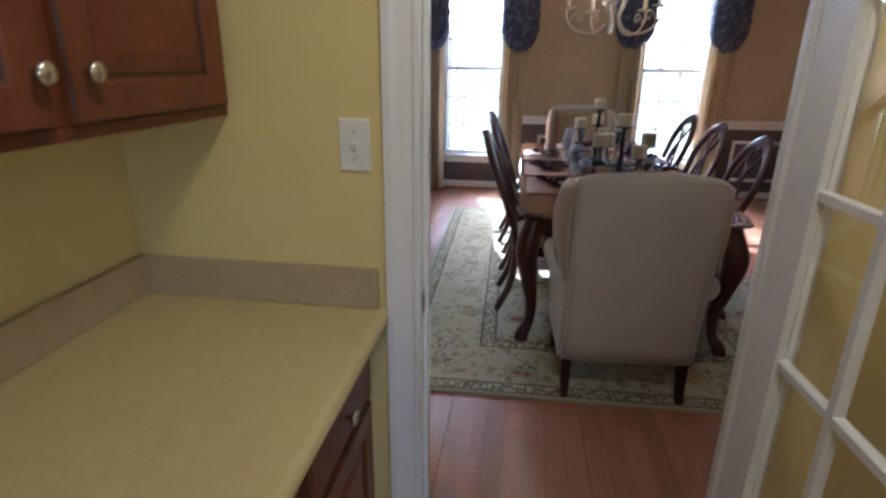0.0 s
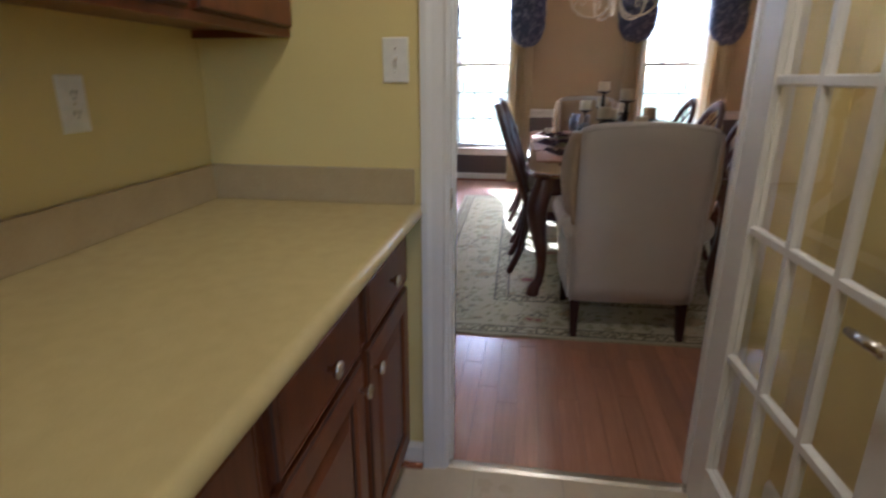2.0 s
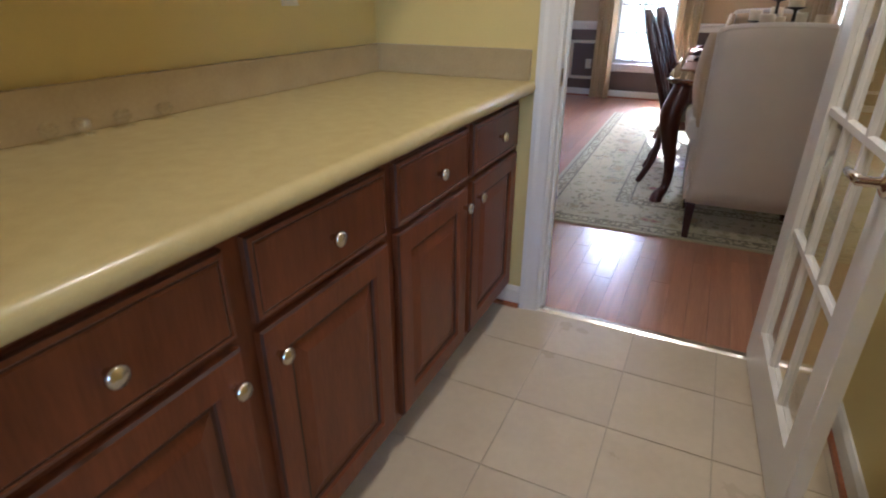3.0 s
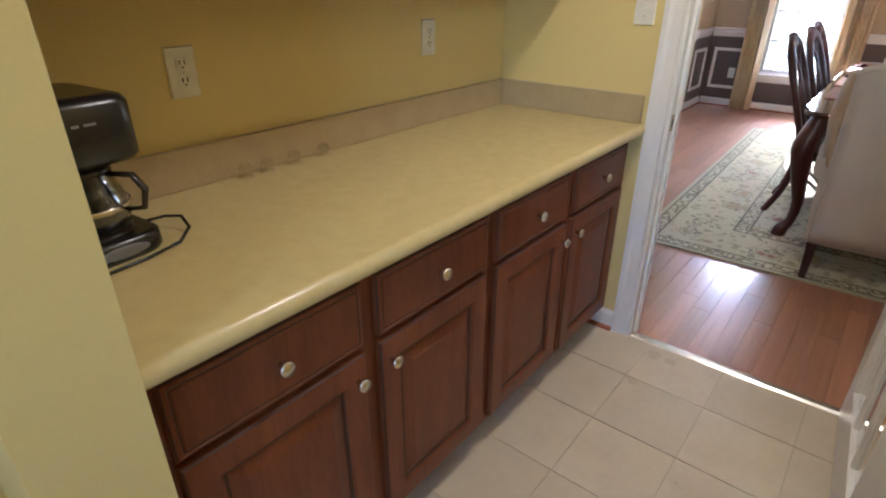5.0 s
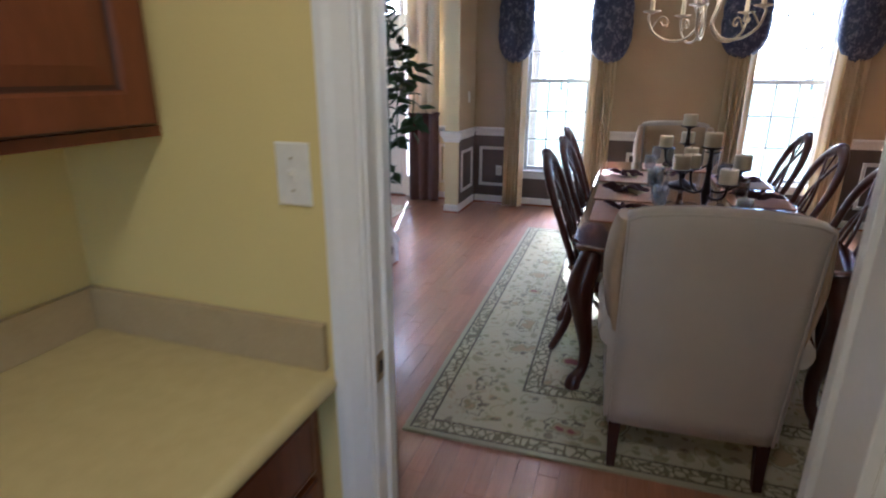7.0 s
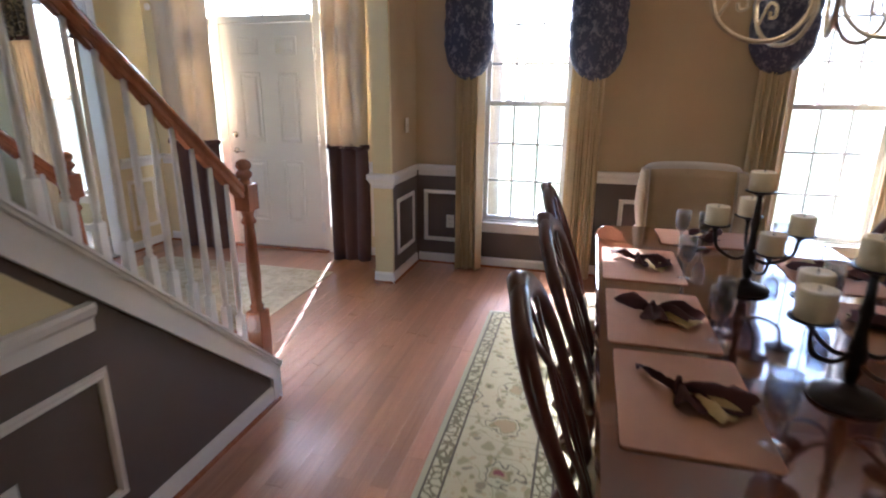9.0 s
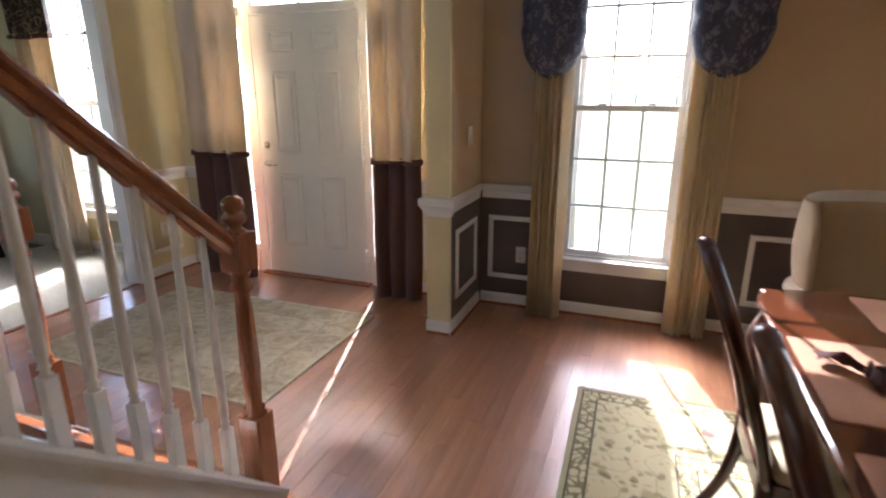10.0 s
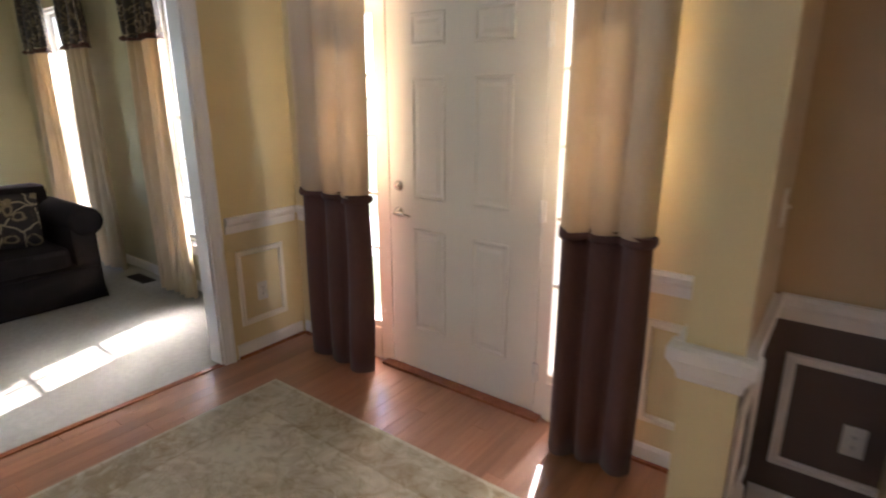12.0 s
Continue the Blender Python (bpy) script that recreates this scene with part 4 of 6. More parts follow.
for u0, u1 in ((DOOR_L + 0.17, cx - 0.085), (cx + 0.085, DOOR_R - 0.17)):
    for v0, v1 in ((0.27, 0.885), (1.055, 1.695), (1.84, 2.0)):
        bm = bm_new()
        rings(bm, m, u0, u1, v0, v1, [(0, 0.0445), (0.004, 0.0515), (0.013, 0.0525), (0.022, 0.0455), (0.036, 0.0455), (0.056, 0.0525), (0.058, 0.0525)])
        part("door_panel", bm, M_DOOR, leaf)
bm = bm_new()
kx = DOOR_L + 0.07
ry = Matrix.Rotation(radians(90), 4, "X")
lathe(bm, [(0.030, 0), (0.030, 0.006), (0.024, 0.010), (0.016, 0.018), (0.014, 0.026)], 18, m=Matrix.Translation((kx, 0.03, 1.115)) @ ry)
part("deadbolt", bm, M_NICKEL, leaf)
bm = bm_new()
lathe(bm, [(0.030, 0), (0.030, 0.006), (0.014, 0.012), (0.011, 0.045), (0.0, 0.047)], 18, m=Matrix.Translation((kx, 0.03, 0.965)) @ ry)
tube(bm, [(kx, -0.012, 0.965), (kx + 0.05, -0.016, 0.968), (kx + 0.11, -0.012, 0.958)], [0.011, 0.009, 0.007], 10)
part("door_lever", bm, M_NICKEL, leaf)
for z in (0.25, 1.08, 1.85):
    bm = bm_new()
    box(bm, DOOR_R - 0.012, DOOR_R + 0.022, 0.018, 0.030, z - 0.05, z + 0.05, 0.003)
    tube(bm, [(DOOR_R + 0.005, 0.014, z - 0.052), (DOOR_R + 0.005, 0.014, z + 0.052)], 0.008, 8)
    part("hinge", bm, M_PLATE, entry)
bm = bm_new()
box(bm, DOOR_L - 0.05, DOOR_R + 0.05, -0.03, 0.15, -0.001, 0.018, 0.005)
part("door_sill", bm, M_RAILOAK, entry)

# ---- stairs ----
SX0, SX1 = -2.74, -1.53
SL = 0.91  # rise over run
SY = 4.275
RISE, RUN = 0.19, 0.19 / 0.91
bm = bm_new()
top_n = 13
prof = [(SY - 0.02, 0.0), (SY - 0.02, 0.17), (SY - 0.02 - (RISE * top_n) / SL, 0.17 + RISE * top_n), (SY - 0.02 - (RISE * top_n) / SL, 0.0)]
loft(bm, [[(-1.62, y, z) for y, z in prof], [(-1.53, y, z) for y, z in prof]], smooth=False)
structure("wall_under_stairs", bm, M_BROWN, "dark brown wall below the stairs")
Y9 = 3.25
ub = [(1.33, 0.87), (Y9, 0.87), (Y9 - 0.0, 0.24 + (SY - 0.02 - Y9) * SL - 0.17), (1.33, 0.17 + (SY - 0.02 - 1.33) * SL - 0.17)]
ub[1] = (SY - 0.02 - (0.87 + 0.17 - 0.17) / SL, 0.87)
ub = [ub[0], ub[1], ub[3]]
bm = bm_new()
loft(bm, [[(-1.531, y, z) for y, z in ub], [(-1.526, y, z) for y, z in ub]], smooth=False)
structure("wall_above_rail_stairs", bm, M_FOYER, "yellow painted wall between chair rail and stair skirt")
runs("chair_rail", RAIL_P, [((-1.525, 1.33), (-1.525, 3.30), (1, 0))], 0.810, "white moulded chair rail")
runs("baseboard", BASE_P, [((-1.529, 1.33), (-1.529, SY - 0.06), (1, 0))], 0.0, "white painted baseboard")
runs("shoe_moulding", SHOE_P, [((-1.529, 1.33), (-1.529, SY - 0.02), (1, 0))], 0.0005, "stained wood shoe moulding along the floor", M_RAILOAK)
us = frame_map((-1.5295, 0, 0), (0, 1, 0), (1, 0, 0))
panel_frame(us, 2.20, 3.32, 0.185, 0.672, M_WHITE)
# stairs proper, with steps, skirts, rails
stairs = thing("staircase", (0, SY, 0), "wooden staircase with white balusters and stained oak rails", "staircase")
for i in range(top_n):
    bm = bm_new()
    box(bm, SX0, SX1 - 0.110, -RUN * i - 0.014, -RUN * i, RISE * i, RISE * (i + 1) - 0.028)
    part("riser", bm, M_WHITE, stairs)
    bm = bm_new()
    box(bm, SX0 + 0.001, SX1 - 0.111, -RUN * (i + 1) - 0.012, -RUN * i + 0.028, RISE * (i + 1) - 0.028, RISE * (i + 1), 0.008)
    part("tread", bm, M_RAILOAK, stairs, "stained oak stair tread")


def skirt(x0, x1, name):
    bm = bm_new()
    k = RISE * top_n
    band = [(0.0, 0.0), (0.0, 0.195), (-k / SL, 0.195 + k), (-k / SL, 0.195 + k - 0.215), (-0.065, 0.135), (-0.065, 0.0)]
    loft(bm, [[(x0, y, z) for y, z in band], [(x1, y, z) for y, z in band]], smooth=False)
    ob = part(name, bm, M_WHITE, stairs)
    bm = bm_new()
    cap = [(0.008, 0.191), (0.008, 0.204), (0.004, 0.207), (-k / SL, 0.211 + k), (-k / SL, 0.195 + k), (0.004, 0.191)]
    loft(bm, [[(x0 - 0.012, y, z) for y, z in cap], [(x1 + 0.012, y, z) for y, z in cap]], smooth=False)
    part("skirt_cap", bm, M_WHITE, ob)
    bm = bm_new()
    bead = [(0.004, 0.173), (0.004, 0.189), (-k / SL, 0.191 + k), (-k / SL, 0.173 + k)]
    loft(bm, [[(x1, y, z) for y, z in bead], [(x1 + 0.008, y, z) for y, z in bead]], smooth=False)
    part("bead", bm, M_WHITE, ob)


skirt(-1.675, -1.512, "skirt")
skirt(SX0 - 0.01, SX0 + 0.06, "skirt")


def square_to_round(bm, x, y, z0, zb, z1, half, r0, r1, segs=12):
    """Square foot, small turned rings, then a tapering round shaft."""
    box(bm, x - half, x + half, y - half, y + half, z0, zb, 0.003)
    h = z1 - zb
    lathe(bm, [(half * 0.95, 0), (half * 0.55, 0.012), (half * 0.85, 0.02), (half * 0.6, 0.03), (r0, 0.05), (r0 * 1.05, h * 0.35), (r1, h)], segs, (x, y, zb))


def newel(x, y, z0, name="newel_post"):
    bm = bm_new()
    w = 0.042
    box(bm, x - w, x + w, y - w, y + w, 0.001, z0 + 0.21, 0.004)
    lathe(bm, [(0.040, 0.21), (0.030, 0.222), (0.036, 0.235), (0.026, 0.25), (0.034, 0.40), (0.028, 0.60), (0.024, 0.66), (0.036, 0.672), (0.036, 0.684), (0.026, 0.70), (0.030, 0.72), (0.038, 0.735)], 20, (x, y, z0))
    box(bm, x - w, x + w, y - w, y + w, z0 + 0.735, z0 + 0.865, 0.008)
    lathe(bm, [(0.036, 0.865), (0.024, 0.875), (0.022, 0.885), (0.036, 0.897), (0.040, 0.91), (0.034, 0.922), (0.024, 0.928), (0.034, 0.938), (0.038, 0.952), (0.032, 0.968), (0.016, 0.978), (0.0, 0.980)], 20, (x, y, z0), cap=False)
    return part(name, bm, M_RAILOAK, stairs, "turned stained oak newel post")


NXR, NXL = -1.640, SX0 + 0.03
RAIL_PROF = [(-0.022, -0.030), (0.022, -0.030), (0.026, -0.016), (0.020, -0.006), (0.030, 0.006), (0.030, 0.018), (0.018, 0.030), (-0.018, 0.030), (-0.030, 0.018), (-0.030, 0.006), (-0.020, -0.006), (-0.026, -0.016)]
for nx, z0 in ((NXR, 0.245), (NXL, 0.245)):
    newel(nx, 0.040, z0)
    k = RISE * 11.5
    a, b = Vector((nx, 0.005, 0.245 + 0.825)), Vector((nx, 0.005 - k / SL, 0.245 + 0.825 + k))
    d = (b - a).normalized()
    up = Vector((1, 0, 0)).cross(d)
    if up.z < 0:
        up = -up
    bm = bm_new()
    sweep(bm, RAIL_PROF, a, b, (1, 0, 0), up)
    part("handrail", bm, M_RAILOAK, stairs, "stained oak handrail")
    for i in range(22):
        y = -0.10 - i * 0.098
        zf = 0.203 + (-y) * SL
        zt = 0.245 + 0.825 + (-y + 0.005) * SL - 0.035
        bm = bm_new()
        square_to_round(bm, nx, y, zf - 0.03, zf + 0.19, zt + 0.02, 0.017, 0.0145, 0.0095)
        part("baluster", bm, M_WHITE, stairs)
        bm = bm_new()
        y0, y1 = y - 0.081, y - 0.017
        drop = lambda q: 0.245 + 0.825 + (-q + 0.005) * SL - 0.038
        prof = [(y1, drop(y1) - 0.016), (y1, drop(y1)), (y0, drop(y0)), (y0, drop(y0) - 0.006)]
        loft(bm, [[(nx - 0.015, a, z) for a, z in prof], [(nx + 0.015, a, z) for a, z in prof]], smooth=False)
        part("rail_fillet", bm, M_RAILOAK, stairs)
# ---- pantry ----
def knob(bm, p, out, s=1.0):
    q = Vector((0, 0, 1)).rotation_difference(Vector(out)).to_matrix().to_4x4()
    lathe(bm, [(0.006 * s, 0), (0.006 * s, 0.010 * s), (0.014 * s, 0.016 * s), (0.017 * s, 0.022 * s), (0.014 * s, 0.028 * s), (0.0, 0.030 * s)], 16, m=Matrix.Translation(p) @ q, cap=False)


DRAWER = [(0, 0), (0, 0.012), (0.003, 0.017), (0.010, 0.0195), (0.012, 0.0175), (0.0155, 0.0175), (0.018, 0.020), (0.022, 0.020)]
CABDOOR = [(0, 0), (0, 0.014), (0.004, 0.019), (0.010, 0.020), (0.058, 0.020), (0.064, 0.014), (0.067, 0.010), (0.074, 0.010), (0.105, 0.018), (0.11, 0.018)]


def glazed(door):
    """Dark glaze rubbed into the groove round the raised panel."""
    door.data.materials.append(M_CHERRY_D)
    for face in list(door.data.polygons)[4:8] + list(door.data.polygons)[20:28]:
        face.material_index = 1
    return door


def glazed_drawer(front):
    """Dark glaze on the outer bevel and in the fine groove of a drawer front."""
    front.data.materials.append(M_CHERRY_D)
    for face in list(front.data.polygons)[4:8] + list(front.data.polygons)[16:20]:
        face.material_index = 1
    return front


def base_cabinet(y0, y1):
    c = thing("base_cabinet", (-0.345, y0, 0), "cherry-stained base cabinet with two drawers and two doors", "cabinet", "base cabinets under the counter")
    w = y1 - y0
    bm = bm_new()
    box(bm, -0.59, 0, 0.0005, w - 0.0005, 0.10, 0.872, 0.001)
    part("body", bm, M_CHERRY, c)
    # toe kick coloured dark for the shade of its recess
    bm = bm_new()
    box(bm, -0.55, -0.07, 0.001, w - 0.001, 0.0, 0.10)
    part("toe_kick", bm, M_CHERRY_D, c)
    m = frame_map((0.0005, 0, 0), (0, 1, 0), (1, 0, 0))
    half = w / 2
    for u0, u1, right in ((0.022, half - 0.022, True), (half + 0.022, w - 0.022, False)):
        bm = bm_new()
        rings(bm, m, u0, u1, 0.690, 0.846, DRAWER)
        d = glazed_drawer(part("drawer_front", bm, M_CHERRY, c))
        bm = bm_new()
        knob(bm, (0.020, (u0 + u1) / 2, 0.768), (1, 0, 0))
        part("knob", bm, M_NICKEL, d, "round brushed nickel knob")
        bm = bm_new()
        rings(bm, m, u0, u1, 0.125, 0.672, CABDOOR)
        d = glazed(part("cabinet_door", bm, M_CHERRY, c))
        bm = bm_new()
        knob(bm, (0.020, u1 - 0.03 if right else u0 + 0.03, 0.615), (1, 0, 0))
        part("knob", bm, M_NICKEL, d, "round brushed nickel knob")


base_cabinet(-0.66, 0.25)
base_cabinet(0.252, 1.162)
bm = bm_new()
box(bm, -0.365, -0.345, 1.1625, 1.184, 0.10, 0.872)
tagged(structure("cabinet_filler", bm, M_CHERRY, "cherry-stained filler strip beside the wall"))


def wall_cabinet(y0, y1):
    c = thing("wall_cabinet", (-0.94, y0, 1.375), "cherry-stained wall cabinet with two raised-panel doors", "cabinet", "wall cabinets above the counter")
    w = y1 - y0
    bm = bm_new()
    box(bm, 0.001, 0.285, 0.0005, w - 0.0005, 0.022, 0.76, 0.001)
    part("body", bm, M_CHERRY, c)
    bm = bm_new()
    box(bm, 0.245, 0.287, 0.0005, w - 0.0005, 0.0, 0.021, 0.001)
    box(bm, 0.001, 0.245, 0.0005, 0.018, 0.0, 0.021)
    box(bm, 0.001, 0.245, w - 0.018, w - 0.0005, 0.0, 0.021)
    part("bottom_rail", bm, M_CHERRY, c)
    m = frame_map((0.2855, 0, 0), (0, 1, 0), (1, 0, 0))
    half = w / 2
    for u0, u1, right in ((0.022, half - 0.016, True), (half + 0.016, w - 0.022, False)):
        bm = bm_new()
        rings(bm, m, u0, u1, 0.024, 0.745, CABDOOR)
        d = glazed(part("cabinet_door", bm, M_CHERRY, c))
        bm = bm_new()
        knob(bm, (0.305, u1 - 0.03 if right else u0 + 0.03, 0.10), (1, 0, 0))
        part("knob", bm, M_NICKEL, d, "round brushed nickel knob")


wall_cabinet(0.232, 1.18)
wall_cabinet(-0.66, 0.230)

top = thing("countertop", (-0.94, 0, 0.874), "cream solid-surface countertop with low stone backsplash", "countertop")
bm = bm_new()
prof = [(0.001, 0), (0.60, 0), (0.638, 0.0)]
prof += [(0.637 + 0.021 * math.sin(radians(k)), 0.021 - 0.021 * math.cos(radians(k))) for k in range(15, 180, 15)]
prof += [(0.636, 0.042), (0.60, 0.042), (0.001, 0.042)]
sweep(bm, prof, (0, -0.6645, 0), (0, 1.1845, 0), (1, 0, 0), smooth=True)
part("slab", bm, M_COUNTER, top)
bm = bm_new()
box(bm, 0.0005, 0.019, -0.6645, 1.165, 0.0425, 0.145, 0.003)
part("backsplash", bm, M_SPLASH, top, "tan stone backsplash strip")
bm = bm_new()
box(bm, 0.0005, 0.632, 1.1655, 1.1845, 0.0425, 0.145, 0.003)
part("side_splash", bm, M_SPLASH, top, "tan stone backsplash strip")


def wall_plate(m, kind, label, at_name):
    """Switch or outlet plate; m takes (across, up, out) to the world, centred."""
    t = thing(at_name, tuple(m.translation), label, at_name.replace("_", " "))
    r = Matrix.Translation(-m.translation) @ m
    bm = bm_new()
    rings(bm, r, -0.036, 0.036, -0.059, 0.059, [(0, 0), (0, 0.003), (0.003, 0.006), (0.005, 0.006)])
    part("plate", bm, M_PLATE, t)
    if kind == "switch":
        bm = bm_new()
        rings(bm, r, -0.006, 0.006, -0.013, 0.013, [(0, 0.0061), (0, 0.0085), (0.001, 0.009)])
        part("toggle_slot", bm, M_PLATE, t)
        bm = bm_new()
        rings(bm, r, -0.004, 0.004, -0.001, 0.010, [(0, 0.009), (0.0005, 0.020), (0.001, 0.021)])
        part("toggle", bm, M_PLATE, t)
    else:
        for v in (-0.02, 0.02):
            bm = bm_new()
            rings(bm, r, -0.015, 0.015, v - 0.014, v + 0.014, [(0, 0.0061), (0, 0.0075), (0.002, 0.0085)])
            f = part("receptacle", bm, M_PLATE, t)
            bm = bm_new()
            for u in (-0.006, 0.006):
                rings(bm, r, u - 0.0014, u + 0.0014, v - 0.002, v + 0.008, [(0, 0.0086), (0, 0.0089)])
            rings(bm, r, -0.002, 0.002, v - 0.010, v - 0.006, [(0, 0.0086), (0, 0.0089)])
            part("slots", bm, M_BLACK, f)
    for v in ((-0.03, 0.03) if kind == "switch" else (0.0,)):
        bm = bm_new()
        rings(bm, r, -0.0025, 0.0025, v - 0.0025, v + 0.0025, [(0, 0.0061), (0.0005, 0.0075)])
        part("screw", bm, M_NICKEL, t)


wall_plate(frame_map((-0.356, 1.1845, 1.315), (1, 0, 0), (0, -1, 0)), "switch", "cream toggle switch plate on the yellow wall", "light_switch")
wall_plate(frame_map((-0.9395, 0.70, 1.215), (0, 1, 0), (1, 0, 0)), "outlet", "cream outlet plate on the wall over the counter", "outlet")
wall_plate(frame_map((-0.9395, -0.205, 1.195), (0, 1, 0), (1, 0, 0)), "outlet", "cream outlet plate on the wall over the counter", "outlet")

# coffee maker
cm = thing("coffee_maker", (-0.745, -0.545, 0.9165), "black drip coffee maker with glass carafe on the counter", "coffee maker", turn=6)
bm = bm_new()
def rrect(hx, hy, z, r, cx=0.0, cy=0.0, n=5):
    out = []
    for sx, sy, a0 in ((1, 1, 0), (-1, 1, 90), (-1, -1, 180), (1, -1, 270)):
        for k in range(n + 1):
            a = radians(a0 + 90 * k / n)
            out.append((cx + sx * (hx - r) + r * math.cos(a), cy + sy * (hy - r) + r * math.sin(a), z))
    return out
loft(bm, [rrect(0.115, 0.092, 0, 0.05), rrect(0.118, 0.095, 0.008, 0.05), rrect(0.116, 0.093, 0.038, 0.05), rrect(0.108, 0.085, 0.046, 0.05)])
base = part("base", bm, M_BLACK, cm)
bm = bm_new()
lathe(bm, [(0.066, 0), (0.066, 0.004), (0.058, 0.006), (0.0, 0.006)], 24, (0.028, 0, 0.0462), cap=False)
part("hot_plate", bm, M_IRON, base)
bm = bm_new()
loft(bm, [[(0.1165 + 0.003 * math.cos(a), 0.05 * math.cos(a), 0.022 + 0.014 * math.sin(a)) for a in (k * math.pi / 8 for k in range(16))], [(0.1195, 0.046 * math.cos(a), 0.022 + 0.011 * math.sin(a)) for a in (k * math.pi / 8 for k in range(16))]])
part("control_panel", bm, M_GREYP, base, "grey oval control panel")
bm = bm_new()
loft(bm, [rrect(0.032, 0.085, 0.040, 0.02, -0.083), rrect(0.032, 0.085, 0.20, 0.02, -0.083)])
part("tank", bm, M_BLACK, cm)
bm = bm_new()
loft(bm, [rrect(0.106, 0.085, 0.200, 0.035, -0.008), rrect(0.114, 0.091, 0.212, 0.035, -0.004), rrect(0.114, 0.091, 0.315, 0.035, -0.004), rrect(0.108, 0.085, 0.328, 0.035, -0.006), rrect(0.09, 0.07, 0.333, 0.03, -0.008)])
head_ = part("brew_head", bm, M_BLACK, cm)
bm = bm_new()
for k, wd in ((-0.018, 0.012), (0.006, 0.020)):
    box(bm, 0.1102, 0.1112, k - wd / 2, k + wd / 2, 0.283, 0.288)
part("label_bar", bm, M_GREYP, head_)
bm = bm_new()
lathe(bm, [(0.050, 0.0), (0.062, 0.006), (0.070, 0.035), (0.069, 0.060), (0.056, 0.095), (0.047, 0.115), (0.049, 0.125)], 28, (0.030, 0, 0.0532), cap=False)
lathe(bm, [(0.046, 0.123), (0.045, 0.115), (0.054, 0.094), (0.067, 0.060), (0.068, 0.036), (0.060, 0.009), (0.0, 0.008)], 28, (0.030, 0, 0.0532), cap=False)
car = part("carafe", bm, M_GOBLET, cm, "clear glass carafe")
bm = bm_new()
lathe(bm, [(0.071, 0.046), (0.0725, 0.047), (0.0725, 0.058), (0.071, 0.059)], 28, (0.030, 0, 0.0532), cap=False)
part("band", bm, M_NICKEL, car)
bm = bm_new()
lathe(bm, [(0.052, 0.122), (0.053, 0.132), (0.045, 0.140), (0.0, 0.142)], 24, (0.030, 0, 0.0532), cap=False)
part("lid", bm, M_BLACK, car)
bm = bm_new()
tube(bm, [(0.072, 0.028, 0.175), (0.105, 0.055, 0.172), (0.118, 0.066, 0.140), (0.112, 0.06, 0.10), (0.09, 0.04, 0.098)], [0.009, 0.010, 0.010, 0.009, 0.007], 10, flat=0.6)
part("handle", bm, M_BLACK, car)
bm = bm_new()
tube(bm, [(0.0, 0.096, 0.02), (0.03, 0.135, 0.03), (0.06, 0.155, 0.030), (0.09, 0.150, 0.012), (0.125, 0.105, 0.004), (0.140, 0.03, 0.004), (0.142, -0.05, 0.004), (0.13, -0.09, 0.004)], 0.0038, 8)
part("power_cord", bm, M_BLACK, cm)


def glass_ornament(y):
    t = thing("glass_ornament", (-0.888, y, 0.9165), "small clear faceted glass ornament beside the backsplash", "ornament", "small glass ornaments on the counter")
    bm = bm_new()
    lathe(bm, [(0.021, 0), (0.022, 0.003), (0.010, 0.008), (0.008, 0.012), (0.017, 0.020), (0.019, 0.029), (0.012, 0.038), (0.010, 0.038), (0.016, 0.029), (0.0, 0.018)], 9, cap=False)
    part("bowl", bm, M_THIN, t)


for y in (-0.112, -0.045, 0.047, 0.155):
    glass_ornament(y)

cm.matrix_world = cm.matrix_world @ Matrix.Diagonal((1, 1, 0.9, 1))

# glazed door, standing open against the pantry wall
fd = thing("door_2", (0.598, 1.178, 0.0), "white fifteen-lite French door standing open", "door", turn=-87.0)
fd["kind"] = "structure"
DW, DH, DT = 0.76, 2.03, 0.036
bm = bm_new()
box(bm, 0.0, 0.105, -DT, 0, 0.012, DH, 0.002)
part("hinge_stile", bm, M_WHITE, fd)
bm = bm_new()
box(bm, DW - 0.105, DW, -DT, 0, 0.012, DH, 0.002)
lock = part("lock_stile", bm, M_WHITE, fd)
G0, G1 = 0.185, 1.985
for z0, z1, nm in ((0.012, G0, "bottom_rail"), (G1, DH, "top_rail")):
    bm = bm_new()
    box(bm, 0.1052, DW - 0.1052, -DT + 0.0005, -0.0005, z0, z1)
    part(nm, bm, M_WHITE, fd)
gx0, gx1 = 0.105, DW - 0.105
for i in (1, 2):
    x = gx0 + (gx1 - gx0) * i / 3
    bm = bm_new()
    loft(bm, [[(x + a, b, z) for a, b in ((-0.012, -0.022), (-0.009, -0.030), (0.009, -0.030), (0.012, -0.022), (0.012, -0.014), (0.009, -0.006), (-0.009, -0.006), (-0.012, -0.014))] for z in (G0, G1)], smooth=False)
    part("muntin", bm, M_WHITE, fd)
for i in (1, 2, 3, 4):
    z = G0 + (G1 - G0) * i / 5
    bm = bm_new()
    loft(bm, [[(x, b, z + a) for a, b in ((-0.0121, -0.0221), (-0.009, -0.0303), (0.009, -0.0303), (0.0121, -0.0221), (0.0121, -0.0139), (0.009, -0.0057), (-0.009, -0.0057), (-0.0121, -0.0139))] for x in (gx0, gx1)], smooth=False)
    part("muntin", bm, M_WHITE, fd)
